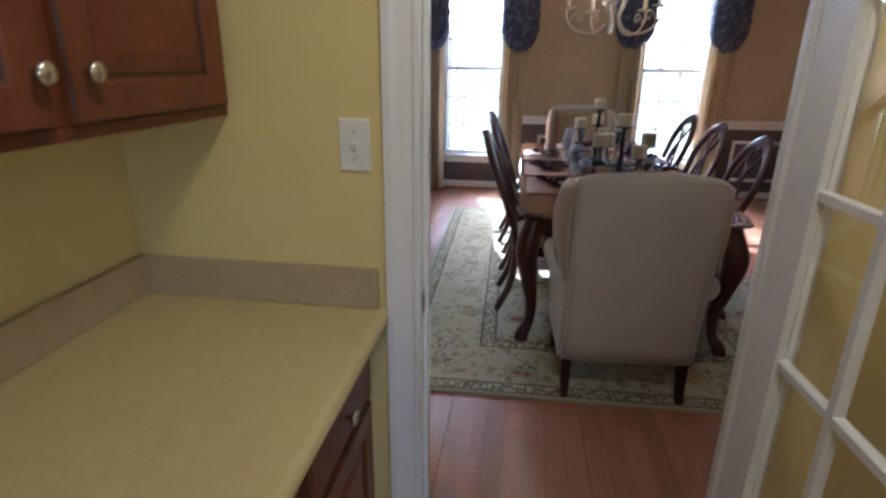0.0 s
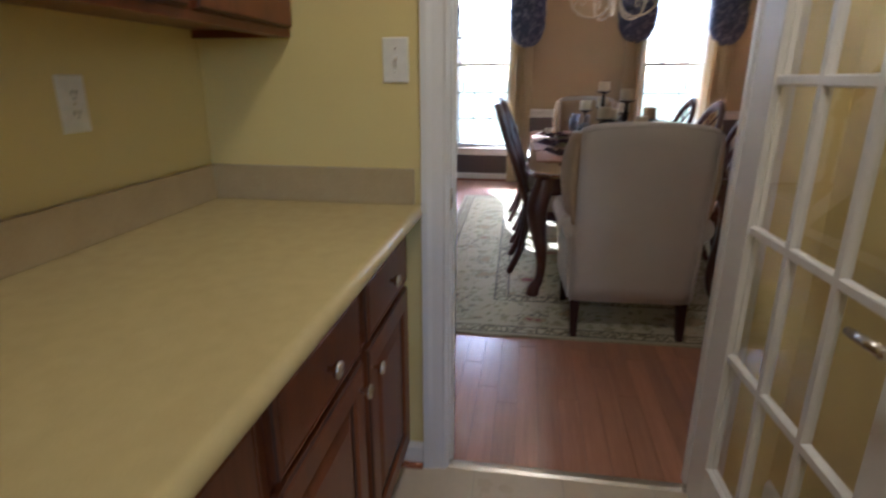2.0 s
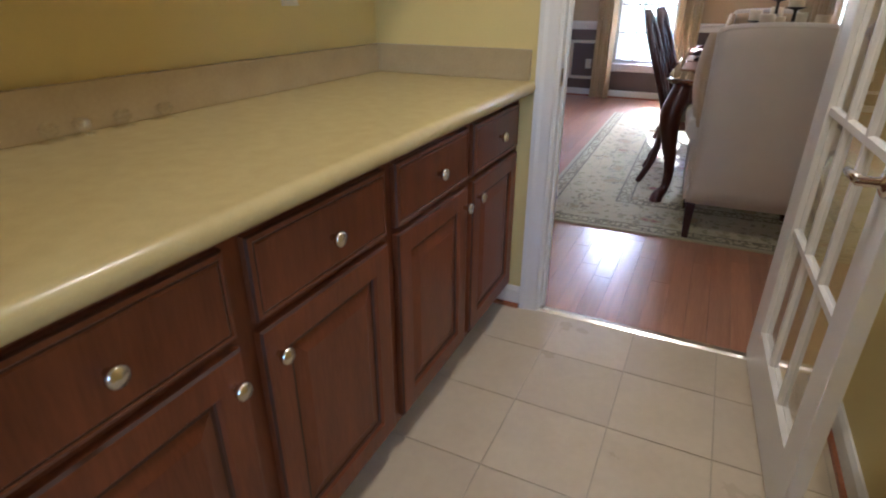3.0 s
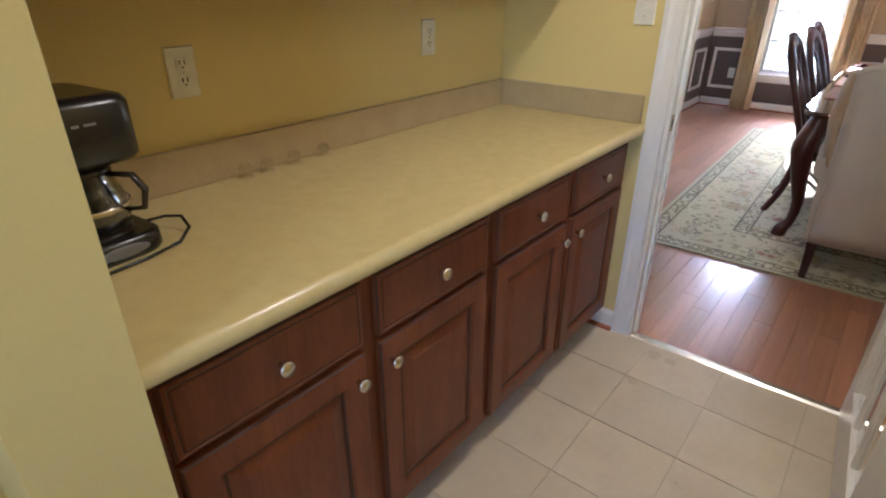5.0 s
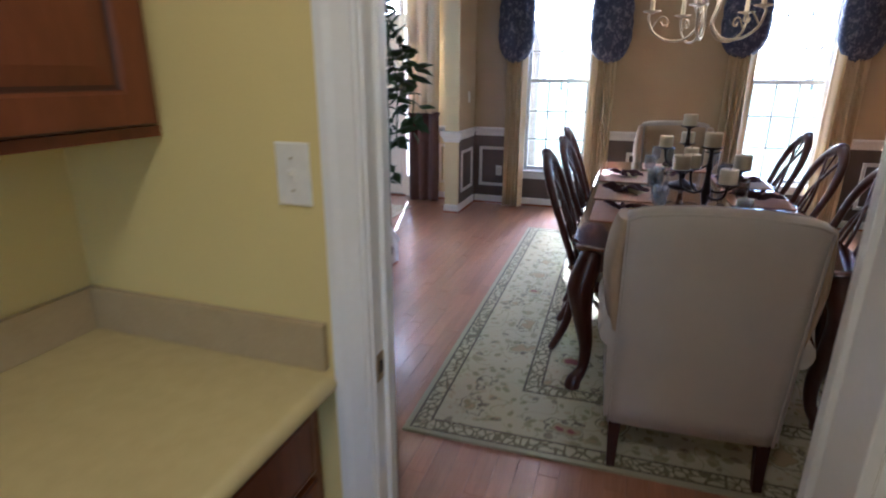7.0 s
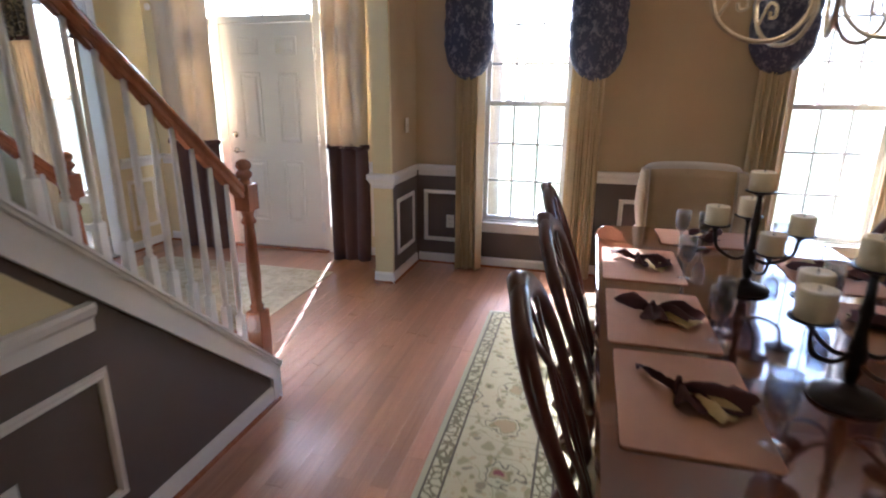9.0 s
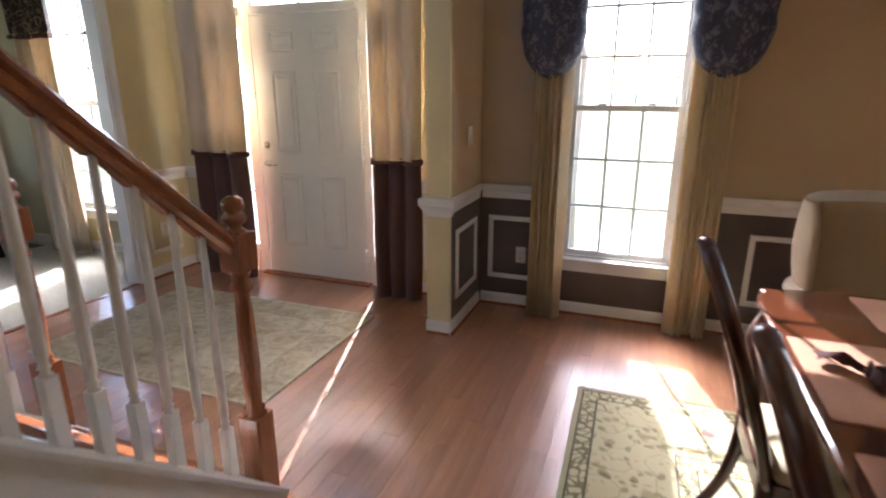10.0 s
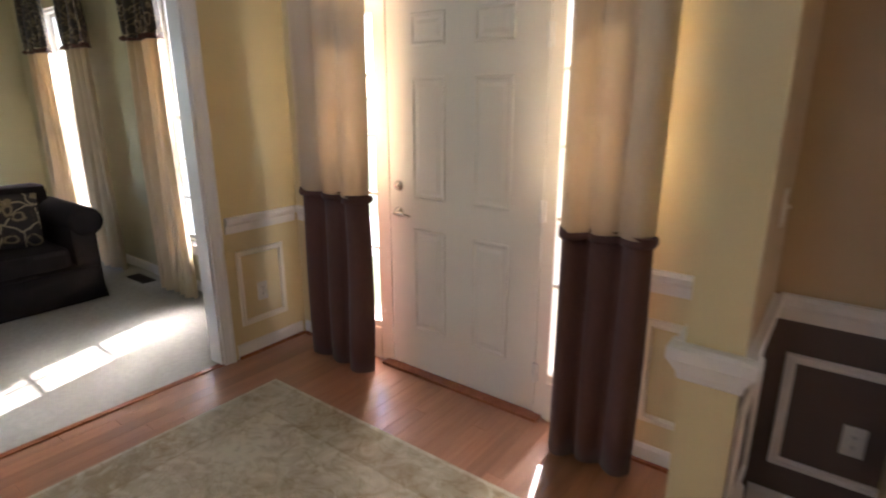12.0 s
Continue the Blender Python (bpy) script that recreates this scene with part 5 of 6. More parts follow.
for i in range(3):
    for j in range(5):
        a, b = gx0 + (gx1 - gx0) * i / 3, gx0 + (gx1 - gx0) * (i + 1) / 3
        c, d = G0 + (G1 - G0) * j / 5, G0 + (G1 - G0) * (j + 1) / 5
        bm = bm_new()
        box(bm, a + 0.003, b - 0.003, -0.0195, -0.0165, c + 0.003, d - 0.003)
        p = part("pane", bm, M_GLASS, fd)
        p.visible_shadow = False
for sgn, y in ((-1, -DT), (1, 0.0)):
    bm = bm_new()
    q = Matrix.Translation((DW - 0.06, y, 0.875)) @ Matrix.Rotation(radians(-90 * sgn), 4, "X")
    lathe(bm, [(0.028, 0), (0.028, 0.005), (0.022, 0.010), (0.010, 0.014), (0.010, 0.05), (0.0, 0.052)], 18, m=q)
    tube(bm, [(DW - 0.06, y + sgn * 0.045, 0.875), (DW - 0.09, y + sgn * 0.050, 0.877), (DW - 0.145, y + sgn * 0.046, 0.872)], [0.011, 0.010, 0.008], 10)
    part("lever_handle", bm, M_NICKEL, lock, "brushed nickel lever handle")
for z in (0.22, 1.02, 1.82):
    bm = bm_new()
    tube(bm, [(-0.004, 0.004, z - 0.045), (-0.004, 0.004, z + 0.045)], 0.006, 8)
    part("hinge", bm, M_BRASS, fd)


def dome_light(x, y):
    t = thing("ceiling_light", (x, y, 2.6), "lit frosted dome ceiling light, out of view", "ceiling light", "ceiling lights")
    bm = bm_new()
    lathe(bm, [(0.0, -0.10), (0.06, -0.095), (0.11, -0.075), (0.135, -0.04), (0.14, -0.02)], 24, cap=False)
    part("dome", bm, M_DOME, t)
    bm = bm_new()
    lathe(bm, [(0.15, -0.022), (0.152, -0.012), (0.15, -0.001), (0.0, -0.001)], 24, cap=False)
    part("rim", bm, M_NICKEL, t)


dome_light(0.10, 0.35)
# unseen dome made up to go with the added kitchen lamp
dome_light(0.30, -2.2)
# ---- dining room ----
bm = bm_new()
box(bm, -1.2, 1.2, -1.75, 1.75, 0.0005, 0.011, 0.003)
rug = tagged(new("dining_rug", mesh_of(bm, "dining_rug", M_RUG)), "cream floral area rug with a patterned border", "rug")
rug.matrix_world = pose(0.566, 3.968, 0, 0, 0, 1.3)


def smooth_path(pts, n=5):
    """Points on a smooth curve through the given ones."""
    pts = [Vector(p) for p in pts]
    out = []
    for i in range(len(pts) - 1):
        p0, p1, p2, p3 = pts[max(i - 1, 0)], pts[i], pts[i + 1], pts[min(i + 2, len(pts) - 1)]
        for k in range(n):
            t = k / n
            out.append(0.5 * (2 * p1 + (p2 - p0) * t + (2 * p0 - 5 * p1 + 4 * p2 - p3) * t * t + (3 * p1 - p0 - 3 * p2 + p3) * t ** 3))
    out.append(pts[-1])
    return out


def radii(vals, n):
    return [vals[min(int(i * (len(vals) - 1) / (n - 1)), len(vals) - 2)] * (1 - (i * (len(vals) - 1) / (n - 1)) % 1 if i < n - 1 else 0) + vals[min(int(i * (len(vals) - 1) / (n - 1)) + 1, len(vals) - 1)] * ((i * (len(vals) - 1) / (n - 1)) % 1 if i < n - 1 else 1) for i in range(n)]


# table
TX, TY, THX, THY = 0.61, 4.085, 0.60, 1.375
table = thing("dining_table", (TX, TY, 0), "polished mahogany dining table with carved cabriole legs", "table")


def table_outline(hx, hy, z):
    out = []
    for sx, sy in ((1, 1), (-1, 1), (-1, -1), (1, -1)):
        corner = [(hx, hy - 0.20), (hx - 0.012, hy - 0.12), (hx - 0.035, hy - 0.075), (hx - 0.03, hy - 0.045), (hx - 0.045, hy - 0.03), (hx - 0.075, hy - 0.035), (hx - 0.13, hy - 0.012), (hx - 0.22, hy)]
        if sx * sy < 0:
            corner = corner[::-1]
        out += [(sx * x, sy * y, z) for x, y in corner]
    return out


bm = bm_new()
loft(bm, [table_outline(THX - 0.025, THY - 0.025, 0.726), table_outline(THX - 0.008, THY - 0.008, 0.732), table_outline(THX, THY, 0.744), table_outline(THX - 0.002, THY - 0.002, 0.755), table_outline(THX - 0.012, THY - 0.012, 0.760)], smooth=False)
part("tabletop", bm, M_TABLE, table)
bm = bm_new()
for sx in (-1, 1):
    box(bm, sx * (THX - 0.09) - 0.012, sx * (THX - 0.09) + 0.012, -THY + 0.14, THY - 0.14, 0.625, 0.7255, 0.004)
for sy in (-1, 1):
    box(bm, -THX + 0.14, THX - 0.14, sy * (THY - 0.09) - 0.012, sy * (THY - 0.09) + 0.012, 0.625, 0.7255, 0.004)
part("apron", bm, M_MAHOG, table)
for sx in (-1, 1):
    for sy in (-1, 1):
        bm = bm_new()
        o = Vector((sx * 0.707, sy * 0.707, 0))
        base_p = Vector((sx * (THX - 0.105), sy * (THY - 0.115), 0))
        path = smooth_path([base_p + o * d + Vector((0, 0, z)) for d, z in ((-0.01, 0.725), (0.02, 0.64), (0.052, 0.54), (0.025, 0.38), (-0.01, 0.22), (0.0, 0.10), (0.045, 0.045), (0.055, 0.0))])
        tube(bm, path, radii([0.052, 0.062, 0.064, 0.046, 0.031, 0.025, 0.036, 0.042], len(path)), 12)
        part("leg", bm, M_MAHOG, table, "carved cabriole table leg")


# side chairs
def side_chair(x, y, turn):
    c = thing("dining_chair", (x, y, 0.011), "dark mahogany dining chair with pierced back and cream seat", "chair", "chairs round the table", turn)
    lean = lambda z: -0.21 * max(0, (z - 0.44) / 0.62) ** 1.15
    # hoop back
    bm = bm_new()
    pts = [(0.0, -0.185, 0.42), (lean(0.55), -0.20, 0.55)]
    for k in range(13):
        a = radians(190 - 200 * k / 12)
        z = 0.82 + 0.24 * math.sin(a)
        pts.append((lean(z), 0.235 * math.cos(a), z))
    pts += [(lean(0.55), 0.20, 0.55), (0.0, 0.185, 0.42)]
    path = smooth_path(pts, 3)
    tube(bm, path, radii([0.028, 0.027, 0.031, 0.034, 0.036, 0.034, 0.031, 0.027, 0.028], len(path)), 10, flat=0.7, up=(1, 0, 0))
    part("back_frame", bm, M_MAHOG, c)
    # carved crest
    bm = bm_new()
    tube(bm, smooth_path([(lean(1.06) - 0.002, -0.10, 1.045), (lean(1.08), -0.04, 1.075), (lean(1.09), 0, 1.085), (lean(1.08), 0.04, 1.075), (lean(1.06) - 0.002, 0.10, 1.045)], 4), radii([0.012, 0.024, 0.028, 0.024, 0.012], 17), 8, flat=0.7)
    part("crest", bm, M_MAHOG, c)
    # pierced splat
    for s in (-1, 1):
        bm = bm_new()
        path = smooth_path([(lean(z) + 0.004, s * yy, z) for yy, z in ((0.055, 0.46), (0.035, 0.56), (0.075, 0.68), (0.045, 0.80), (-0.012, 0.88), (-0.07, 0.95), (-0.125, 1.02))], 4)
        tube(bm, path, radii([0.017, 0.013, 0.014, 0.013, 0.014, 0.012, 0.012], len(path)), 6, flat=0.65, up=(1, 0, 0))
        part("splat", bm, M_MAHOG, c)
    bm = bm_new()
    path = smooth_path([(lean(z) + 0.006, yy, z) for yy, z in ((0.0, 0.46), (0.0, 0.62), (0.0, 0.80), (0.0, 0.92), (0.0, 1.05))], 4)
    tube(bm, path, radii([0.028, 0.012, 0.018, 0.010, 0.012], len(path)), 6, flat=0.5, up=(1, 0, 0))
    part("splat", bm, M_MAHOG, c)
    for s in (-1, 1):
        bm = bm_new()
        path = smooth_path([(0.0, s * 0.185, 0.45), (-0.005, s * 0.187, 0.33), (-0.035, s * 0.19, 0.16), (-0.105, s * 0.195, 0.0)], 5)
        tube(bm, path, radii([0.026, 0.024, 0.022, 0.020], len(path)), 8, up=(1, 0, 0))
        part("leg", bm, M_MAHOG, c)
        bm = bm_new()
        path = smooth_path([(0.405, s * 0.215, 0.44), (0.43, s * 0.235, 0.37), (0.435, s * 0.24, 0.30), (0.415, s * 0.225, 0.16), (0.41, s * 0.22, 0.06), (0.44, s * 0.24, 0.0)], 5)
        tube(bm, path, radii([0.034, 0.040, 0.034, 0.022, 0.018, 0.030], len(path)), 8)
        part("leg", bm, M_MAHOG, c)
    bm = bm_new()
    loft(bm, [[(-0.02, -0.2, z), (0.43, -0.25, z), (0.455, 0, z), (0.43, 0.25, z), (-0.02, 0.2, z)] for z in (0.375, 0.435)], smooth=False)
    part("seat_frame", bm, M_MAHOG, c)
    bm = bm_new()
    def cush(k, z):
        o = [(0.0, -0.19), (0.1, -0.205), (0.25, -0.222), (0.40, -0.235), (0.435, -0.15), (0.445, 0), (0.435, 0.15), (0.40, 0.235), (0.25, 0.222), (0.1, 0.205), (0.0, 0.19), (-0.01, 0)]
        return [((px - 0.21) * k + 0.21, py * k, z) for px, py in o]
    loft(bm, [cush(1.0, 0.4355), cush(1.02, 0.455), cush(0.98, 0.478), cush(0.8, 0.494), cush(0.4, 0.50)])
    part("seat", bm, M_SEAT, c, "cream upholstered seat")
    return c


for x, y, tn in ((0.02, 3.35, 1), (0.02, 4.06, -1), (-0.03, 4.75, 1)):
    side_chair(x, y, tn)
for y, tn in ((3.45, 178), (4.20, 181), (4.93, 180)):
    side_chair(1.22, y, tn)


# wing chairs
def wing_chair(x, y, turn, label):
    c = thing("wing_chair", (x, y, 0.0), label, "armchair", "wing chairs at the table ends", turn)
    N = 14
    H0, H1, LEAN = 0.202, 1.045, 0.085
    hw = lambda v: 0.288 + 0.010 * v
    def pt(u, v, depth):
        z = H0 + v * (H1 - H0 + 0.020 * (1 - u * u))
        edge = max(abs(u) - 0.9, 0) / 0.1
        return Vector((u * hw(v), -LEAN * v + depth, z - (0.009 * edge ** 2 if v > 0.95 else 0)))
    bm = bm_new()
    grid_b = [[pt(-1 + 2 * i / N, j / 10, 0.012 * (abs(-1 + 2 * i / N) ** 6)) for i in range(N + 1)] for j in range(11)]
    grid_f = [[pt(-1 + 2 * i / N, j / 10, 0.115 + 0.035 * (1 - (-1 + 2 * i / N) ** 2) * (0.5 + 0.5 * math.sin(j / 10 * 3))) for i in range(N + 1)] for j in range(11)]
    loops = [gb + gf[::-1] for gb, gf in zip(grid_b, grid_f)]
    loft(bm, loops + [[Vector((p.x * 0.985, -LEAN + 0.06 + (p.y + LEAN - 0.06) * 0.72, p.z + 0.014)) for p in loops[-1]], [Vector((p.x * 0.97, -LEAN + 0.06 + (p.y + LEAN - 0.06) * 0.2, p.z + 0.022)) for p in loops[-1]]])
    part("backrest", bm, M_LINEN, c)
    # inner back tinted tan for shade, a little proud of the frame
    bm = bm_new()
    us = [-0.9 + 1.8 * i / N for i in range(N + 1)]
    inner = [[pt(u, 0.30 + 0.068 * j, 0.119 + 0.035 * (1 - u * u) * (0.5 + 0.5 * math.sin((0.30 + 0.068 * j) * 3))) for u in us] for j in range(11)]
    loft(bm, [row + [p + Vector((0, -0.03, 0)) for p in row[::-1]] for row in inner])
    part("inside_back", bm, M_LINEN_SHADED, c, "inner back tinted tan for shade")
    # piping round the outer back
    bm = bm_new()
    edge = [pt(-1, j / 10, 0.008) for j in range(11)] + [pt(-1 + 2 * i / N, 1.0, 0.006) + Vector((0, 0, 0.004)) for i in range(1, N)] + [pt(1, j / 10, 0.008) for j in range(10, -1, -1)]
    tube(bm, edge, 0.0055, 6)
    part("piping", bm, M_LINEN, c)
    for s in (-1, 1):
        bm = bm_new()
        loops = []
        for j in range(13):
            v = j / 12
            z = 0.60 + v * (H1 - 0.60 - 0.012)
            reach = 0.30 * math.sin(min(1, (1 - v) * 1.9 + 0.42) * math.pi / 2) * (0.75 + 0.25 * math.sin(v * 3.1))
            xo = s * (hw((z - H0) / (H1 - H0)) + 0.004)
            yb = -LEAN * (z - H0) / (H1 - H0) + 0.02
            t = 0.026 + 0.014 * math.sin(v * 3.1)
            ring = []
            for k in range(12):
                a = 2 * math.pi * k / 12
                ring.append((xo + s * (0.02 * math.sin(v * 3.1)) + t * math.cos(a), yb + (reach + 0.04) * (0.5 + 0.5 * math.sin(a)), z))
            loops.append(ring)
        loft(bm, loops)
        part("wing", bm, M_LINEN_SHADED, c, "wing tinted tan for shade")
        bm = bm_new()
        ring = lambda yy, k: [(s * (0.312 + 0.046 * k * math.cos(a)), yy, 0.585 + 0.060 * k * math.sin(a)) for a in (2 * math.pi * q / 14 for q in range(14))]
        loft(bm, [ring(0.0, 0.9), ring(0.06, 1.0), ring(0.30, 1.02), ring(0.47, 1.05), ring(0.495, 0.9), ring(0.505, 0.5)])
        part("arm", bm, M_LINEN, c)
        bm = bm_new()
        loft(bm, [[(s * 0.292, 0.02, z), (s * (0.292 + b), 0.02, z), (s * (0.292 + b), 0.49, z), (s * 0.292, 0.49, z)] for z, b in ((0.215, 0.014), (0.40, 0.022), (0.57, 0.032))], smooth=False)
        part("side_panel", bm, M_LINEN, c)
    bm = bm_new()
    box(bm, -0.29, 0.29, 0.01, 0.50, 0.215, 0.375, 0.012)
    part("seat_base", bm, M_LINEN, c)
    bm = bm_new()
    box(bm, -0.285, 0.285, 0.12, 0.545, 0.377, 0.50, 0.035)
    part("seat_cushion", bm, M_LINEN_SHADED, c, "seat cushion tinted tan for shade")
    for sx in (-1, 1):
        for yy, dy in ((0.035, -0.035), (0.47, 0.012)):
            bm = bm_new()
            loft(bm, [[(sx * 0.262 + a * w, yy + off + b * w, z) for a, b in ((-1, -1), (1, -1), (1, 1), (-1, 1))] for z, w, off in ((0.0, 0.015, dy), (0.10, 0.019, dy * 0.4), (0.216, 0.024, 0))], smooth=False)
            part("leg", bm, M_LEGWOOD, c, "dark tapered wooden leg")
    return c


wing_chair(0.545, 2.262, 3, "cream linen wing chair at the table end, back to the doorway")
wing_chair(0.62, 6.06, 180, "cream wing chair with front tinted for shade at the far table end")


# table setting
def place_mat(x, y, turn):
    bm = bm_new()
    o = []
    hx, hy, r = 0.172, 0.255, 0.012
    for sx, sy in ((1, 1), (-1, 1), (-1, -1), (1, -1)):
        q = [(hx, hy - r), (hx - r * 0.3, hy - r * 0.3), (hx - r, hy)]
        o += [(sx * a, sy * b) for a, b in (q if sx * sy > 0 else q[::-1])]
    loft(bm, [[(a, b, 0.0) for a, b in o], [(a, b, 0.004) for a, b in o]], smooth=False)
    t = thing("placemat", (x, y, 0.7605), "tan cloth placemat on the dining table", "placemat", "placemats", turn)
    part("cloth", bm, M_MAT, t)
    bm = bm_new()
    tube(bm, [(a * 0.992, b * 0.994, 0.0032) for a, b in o] + [(o[0][0] * 0.992, o[0][1] * 0.994, 0.0032)], 0.0026, 6, cap=False)
    part("hem", bm, M_MAT, t)


def cloth_fan(bm, at, direction, length, spread, z, folds, seed, wave=0.012):
    n, m_ = folds * 4 + 1, 7
    rows = []
    for j in range(m_):
        t = j / (m_ - 1)
        row = []
        for i in range(n):
            a = direction + spread * (i / (n - 1) - 0.5) + 0.22 * t * t * math.sin(seed * 2.3)
            l = length * t * (1 - 0.25 * abs(i / (n - 1) - 0.5) + 0.16 * noise.noise(Vector((i * 0.5, seed * 3.1, 0.5)))) + 0.008
            h = z + 0.026 * math.sin(t * 2.6) * (0.6 + 0.4 * math.cos(i * 0.9 + seed)) + wave * math.sin(i * math.pi / 3.1 + j * 0.55 + seed) * (1 - 0.3 * t) + 0.010 * noise.noise(Vector((i * 0.35, j * 0.6, seed * 1.7)))
            row.append((at[0] + math.cos(a) * l, at[1] + math.sin(a) * l, max(h, 0.003)))
        rows.append(row)
    loft(bm, rows, cap=False, closed=False)
    loft(bm, [[(a, b, c - 0.0025) for a, b, c in r] for r in rows], cap=False, closed=False)


def napkin(x, y, turn, seed):
    t = thing("napkin", (x, y, 0.7648), "dark brown cloth napkin tied over a gold one", "napkin", "napkins on the placemats", turn)
    bm = bm_new()
    cloth_fan(bm, (0, 0), radians(-25), 0.17, radians(62), 0.018, 2, seed, 0.016)
    cloth_fan(bm, (0, 0), radians(150), 0.13, radians(30), 0.016, 1, seed + 1, 0.014)
    cloth_fan(bm, (0, 0), radians(-80), 0.12, radians(52), 0.016, 2, seed + 2, 0.014)
    part("brown_cloth", bm, M_NAPKIN, t)
    bm = bm_new()
    cloth_fan(bm, (0.01, -0.01), radians(-50), 0.165, radians(34), 0.008, 2, seed + 3, 0.005)
    part("gold_cloth", bm, M_NAPKIN2, t, "gold cloth")
    bm = bm_new()
    ring = [(0.022 * math.cos(a) * 0.4, 0.022 * math.cos(a) * 0.9, 0.022 + 0.02 * math.sin(a)) for a in (2 * math.pi * k / 14 for k in range(15))]
    tube(bm, ring, 0.006, 8)
    part("napkin_ring", bm, M_NAPKIN, t)


def goblet(x, y, s=1.0):
    t = thing("goblet", (x, y, 0.7608), "clear stemmed water goblet on the table", "glass", "goblets on the table")
    bm = bm_new()
    lathe(bm, [(0.036 * s, 0), (0.036 * s, 0.002), (0.012, 0.007), (0.006, 0.014), (0.005, 0.055), (0.010, 0.062), (0.006, 0.070), (0.022 * s, 0.082), (0.033 * s, 0.105), (0.037 * s, 0.14), (0.036 * s, 0.19), (0.0345 * s, 0.19), (0.0355 * s, 0.14), (0.031 * s, 0.106), (0.018 * s, 0.085), (0.0, 0.080)], 24, cap=False)
    part("bowl_and_stem", bm, M_GOBLET, t)


SETTINGS = [(0.237, 3.46, 0), (0.222, 4.02, 0), (0.213, 4.66, 0), (1.005, 3.50, 180), (1.005, 4.10, 180), (1.005, 4.72, 180), (0.60, 2.93, 90), (0.60, 5.235, 270)]
for i, (x, y, tn) in enumerate(SETTINGS):
    place_mat(x, y, tn)
    d = Matrix.Rotation(radians(tn), 2)
    o = d @ Vector((-0.015, 0.03))
    napkin(x + o.x, y + o.y, tn, 10 * i + 1)
    o = d @ Vector((0.165, -0.16))
    goblet(x + o.x, y + o.y)
    if i % 3 == 1:
        o = d @ Vector((0.20, -0.06))
        goblet(x + o.x, y + o.y, 0.85)


def candle_stand(x, y, turn, centre, arms):
    """A dark iron stand: round foot, twisted stem, a tall middle cup and lower arms."""
    t = thing("candle_stand", (x, y, 0.7605), "dark iron candle stand on the table", "candle holder", "candle stands on the table", turn)
    bm = bm_new()
    lathe(bm, [(0.088, 0), (0.092, 0.006), (0.086, 0.016), (0.05, 0.028), (0.022, 0.040), (0.014, 0.052)], 24, cap=True)
    part("foot", bm, M_IRON, t)
    bm = bm_new()
    lathe(bm, [(0.013, 0.05), (0.020, 0.08), (0.026, 0.13), (0.016, 0.18), (0.012, 0.24), (0.018, centre * 0.7), (0.012, centre * 0.8), (0.010, centre - 0.004)], 14)
    part("stem", bm, M_IRON, t)
    cups = [(0, 0, centre)]
    for k, (a, r, h) in enumerate(arms):
        ex, ey = r * math.cos(radians(a)), r * math.sin(radians(a))
        bm = bm_new()
        path = smooth_path([(0, 0, h * 0.62), (ex * 0.4, ey * 0.4, h * 0.50), (ex * 0.9, ey * 0.9, h * 0.66), (ex, ey, h)], 5)
        tube(bm, path, 0.007, 8)
        part("arm", bm, M_IRON, t)
        cups.append((ex, ey, h))
    rot = Matrix.Rotation(radians(turn), 2)
    for cx_, cy_, h in cups:
        bm = bm_new()
        lathe(bm, [(0.008, -0.02), (0.014, -0.008), (0.040, 0.0), (0.056, 0.006), (0.056, 0.010), (0.048, 0.008), (0.0, 0.008)], 20, (cx_, cy_, h), cap=False)
        part("cup", bm, M_IRON, t)
        w = rot @ Vector((cx_, cy_))
        cn = thing("candle", (x + w.x, y + w.y, 0.7605 + h + 0.009), "ivory pillar candle on an iron cup", "candle", "pillar candles")
        bm = bm_new()
        lathe(bm, [(0.043, 0), (0.045, 0.003), (0.045, 0.070), (0.043, 0.076), (0.034, 0.074), (0.012, 0.070), (0.0, 0.069)], 22, cap=False)
        part("wax", bm, M_CANDLE, cn)
        bm = bm_new()
        tube(bm, [(0, 0, 0.068), (0.001, 0, 0.076), (0.003, 0.001, 0.083)], 0.0015, 6)
        part("wick", bm, M_BLACK, cn)


candle_stand(0.60, 4.42, 10, 0.402, [(150, 0.14, 0.25), (75, 0.16, 0.27), (-5, 0.17, 0.235), (-95, 0.18, 0.20)])
candle_stand(0.65, 3.575, 40, 0.36, [(170, 0.17, 0.245), (80, 0.15, 0.225), (-20, 0.18, 0.24), (-100, 0.16, 0.19)])

# chandelier
ch = thing("chandelier", (0.572, 4.0, CEIL), "champagne metal chandelier with lit candle bulbs", "chandelier")
bm = bm_new()
lathe(bm, [(0.0, -0.05), (0.02, -0.045), (0.055, -0.02), (0.06, -0.001)], 20, cap=False)
part("canopy", bm, M_BRONZE, ch)
for k in range(11):
    bm = bm_new()
    zc = -0.065 - k * 0.041
    a = math.pi / 2 * (k % 2)
    ring = [(0.011 * math.cos(b) * math.cos(a), 0.011 * math.cos(b) * math.sin(a), zc + 0.026 * math.sin(b)) for b in (2 * math.pi * q / 12 for q in range(13))]
    tube(bm, ring, 0.003, 6)
    part("chain_link", bm, M_BRONZE, ch)
bm = bm_new()
lathe(bm, [(0.0, -0.60), (0.03, -0.59), (0.036, -0.565), (0.028, -0.545), (0.012, -0.53), (0.010, -0.505)], 16, cap=False)
part("hub", bm, M_BRONZE, ch)
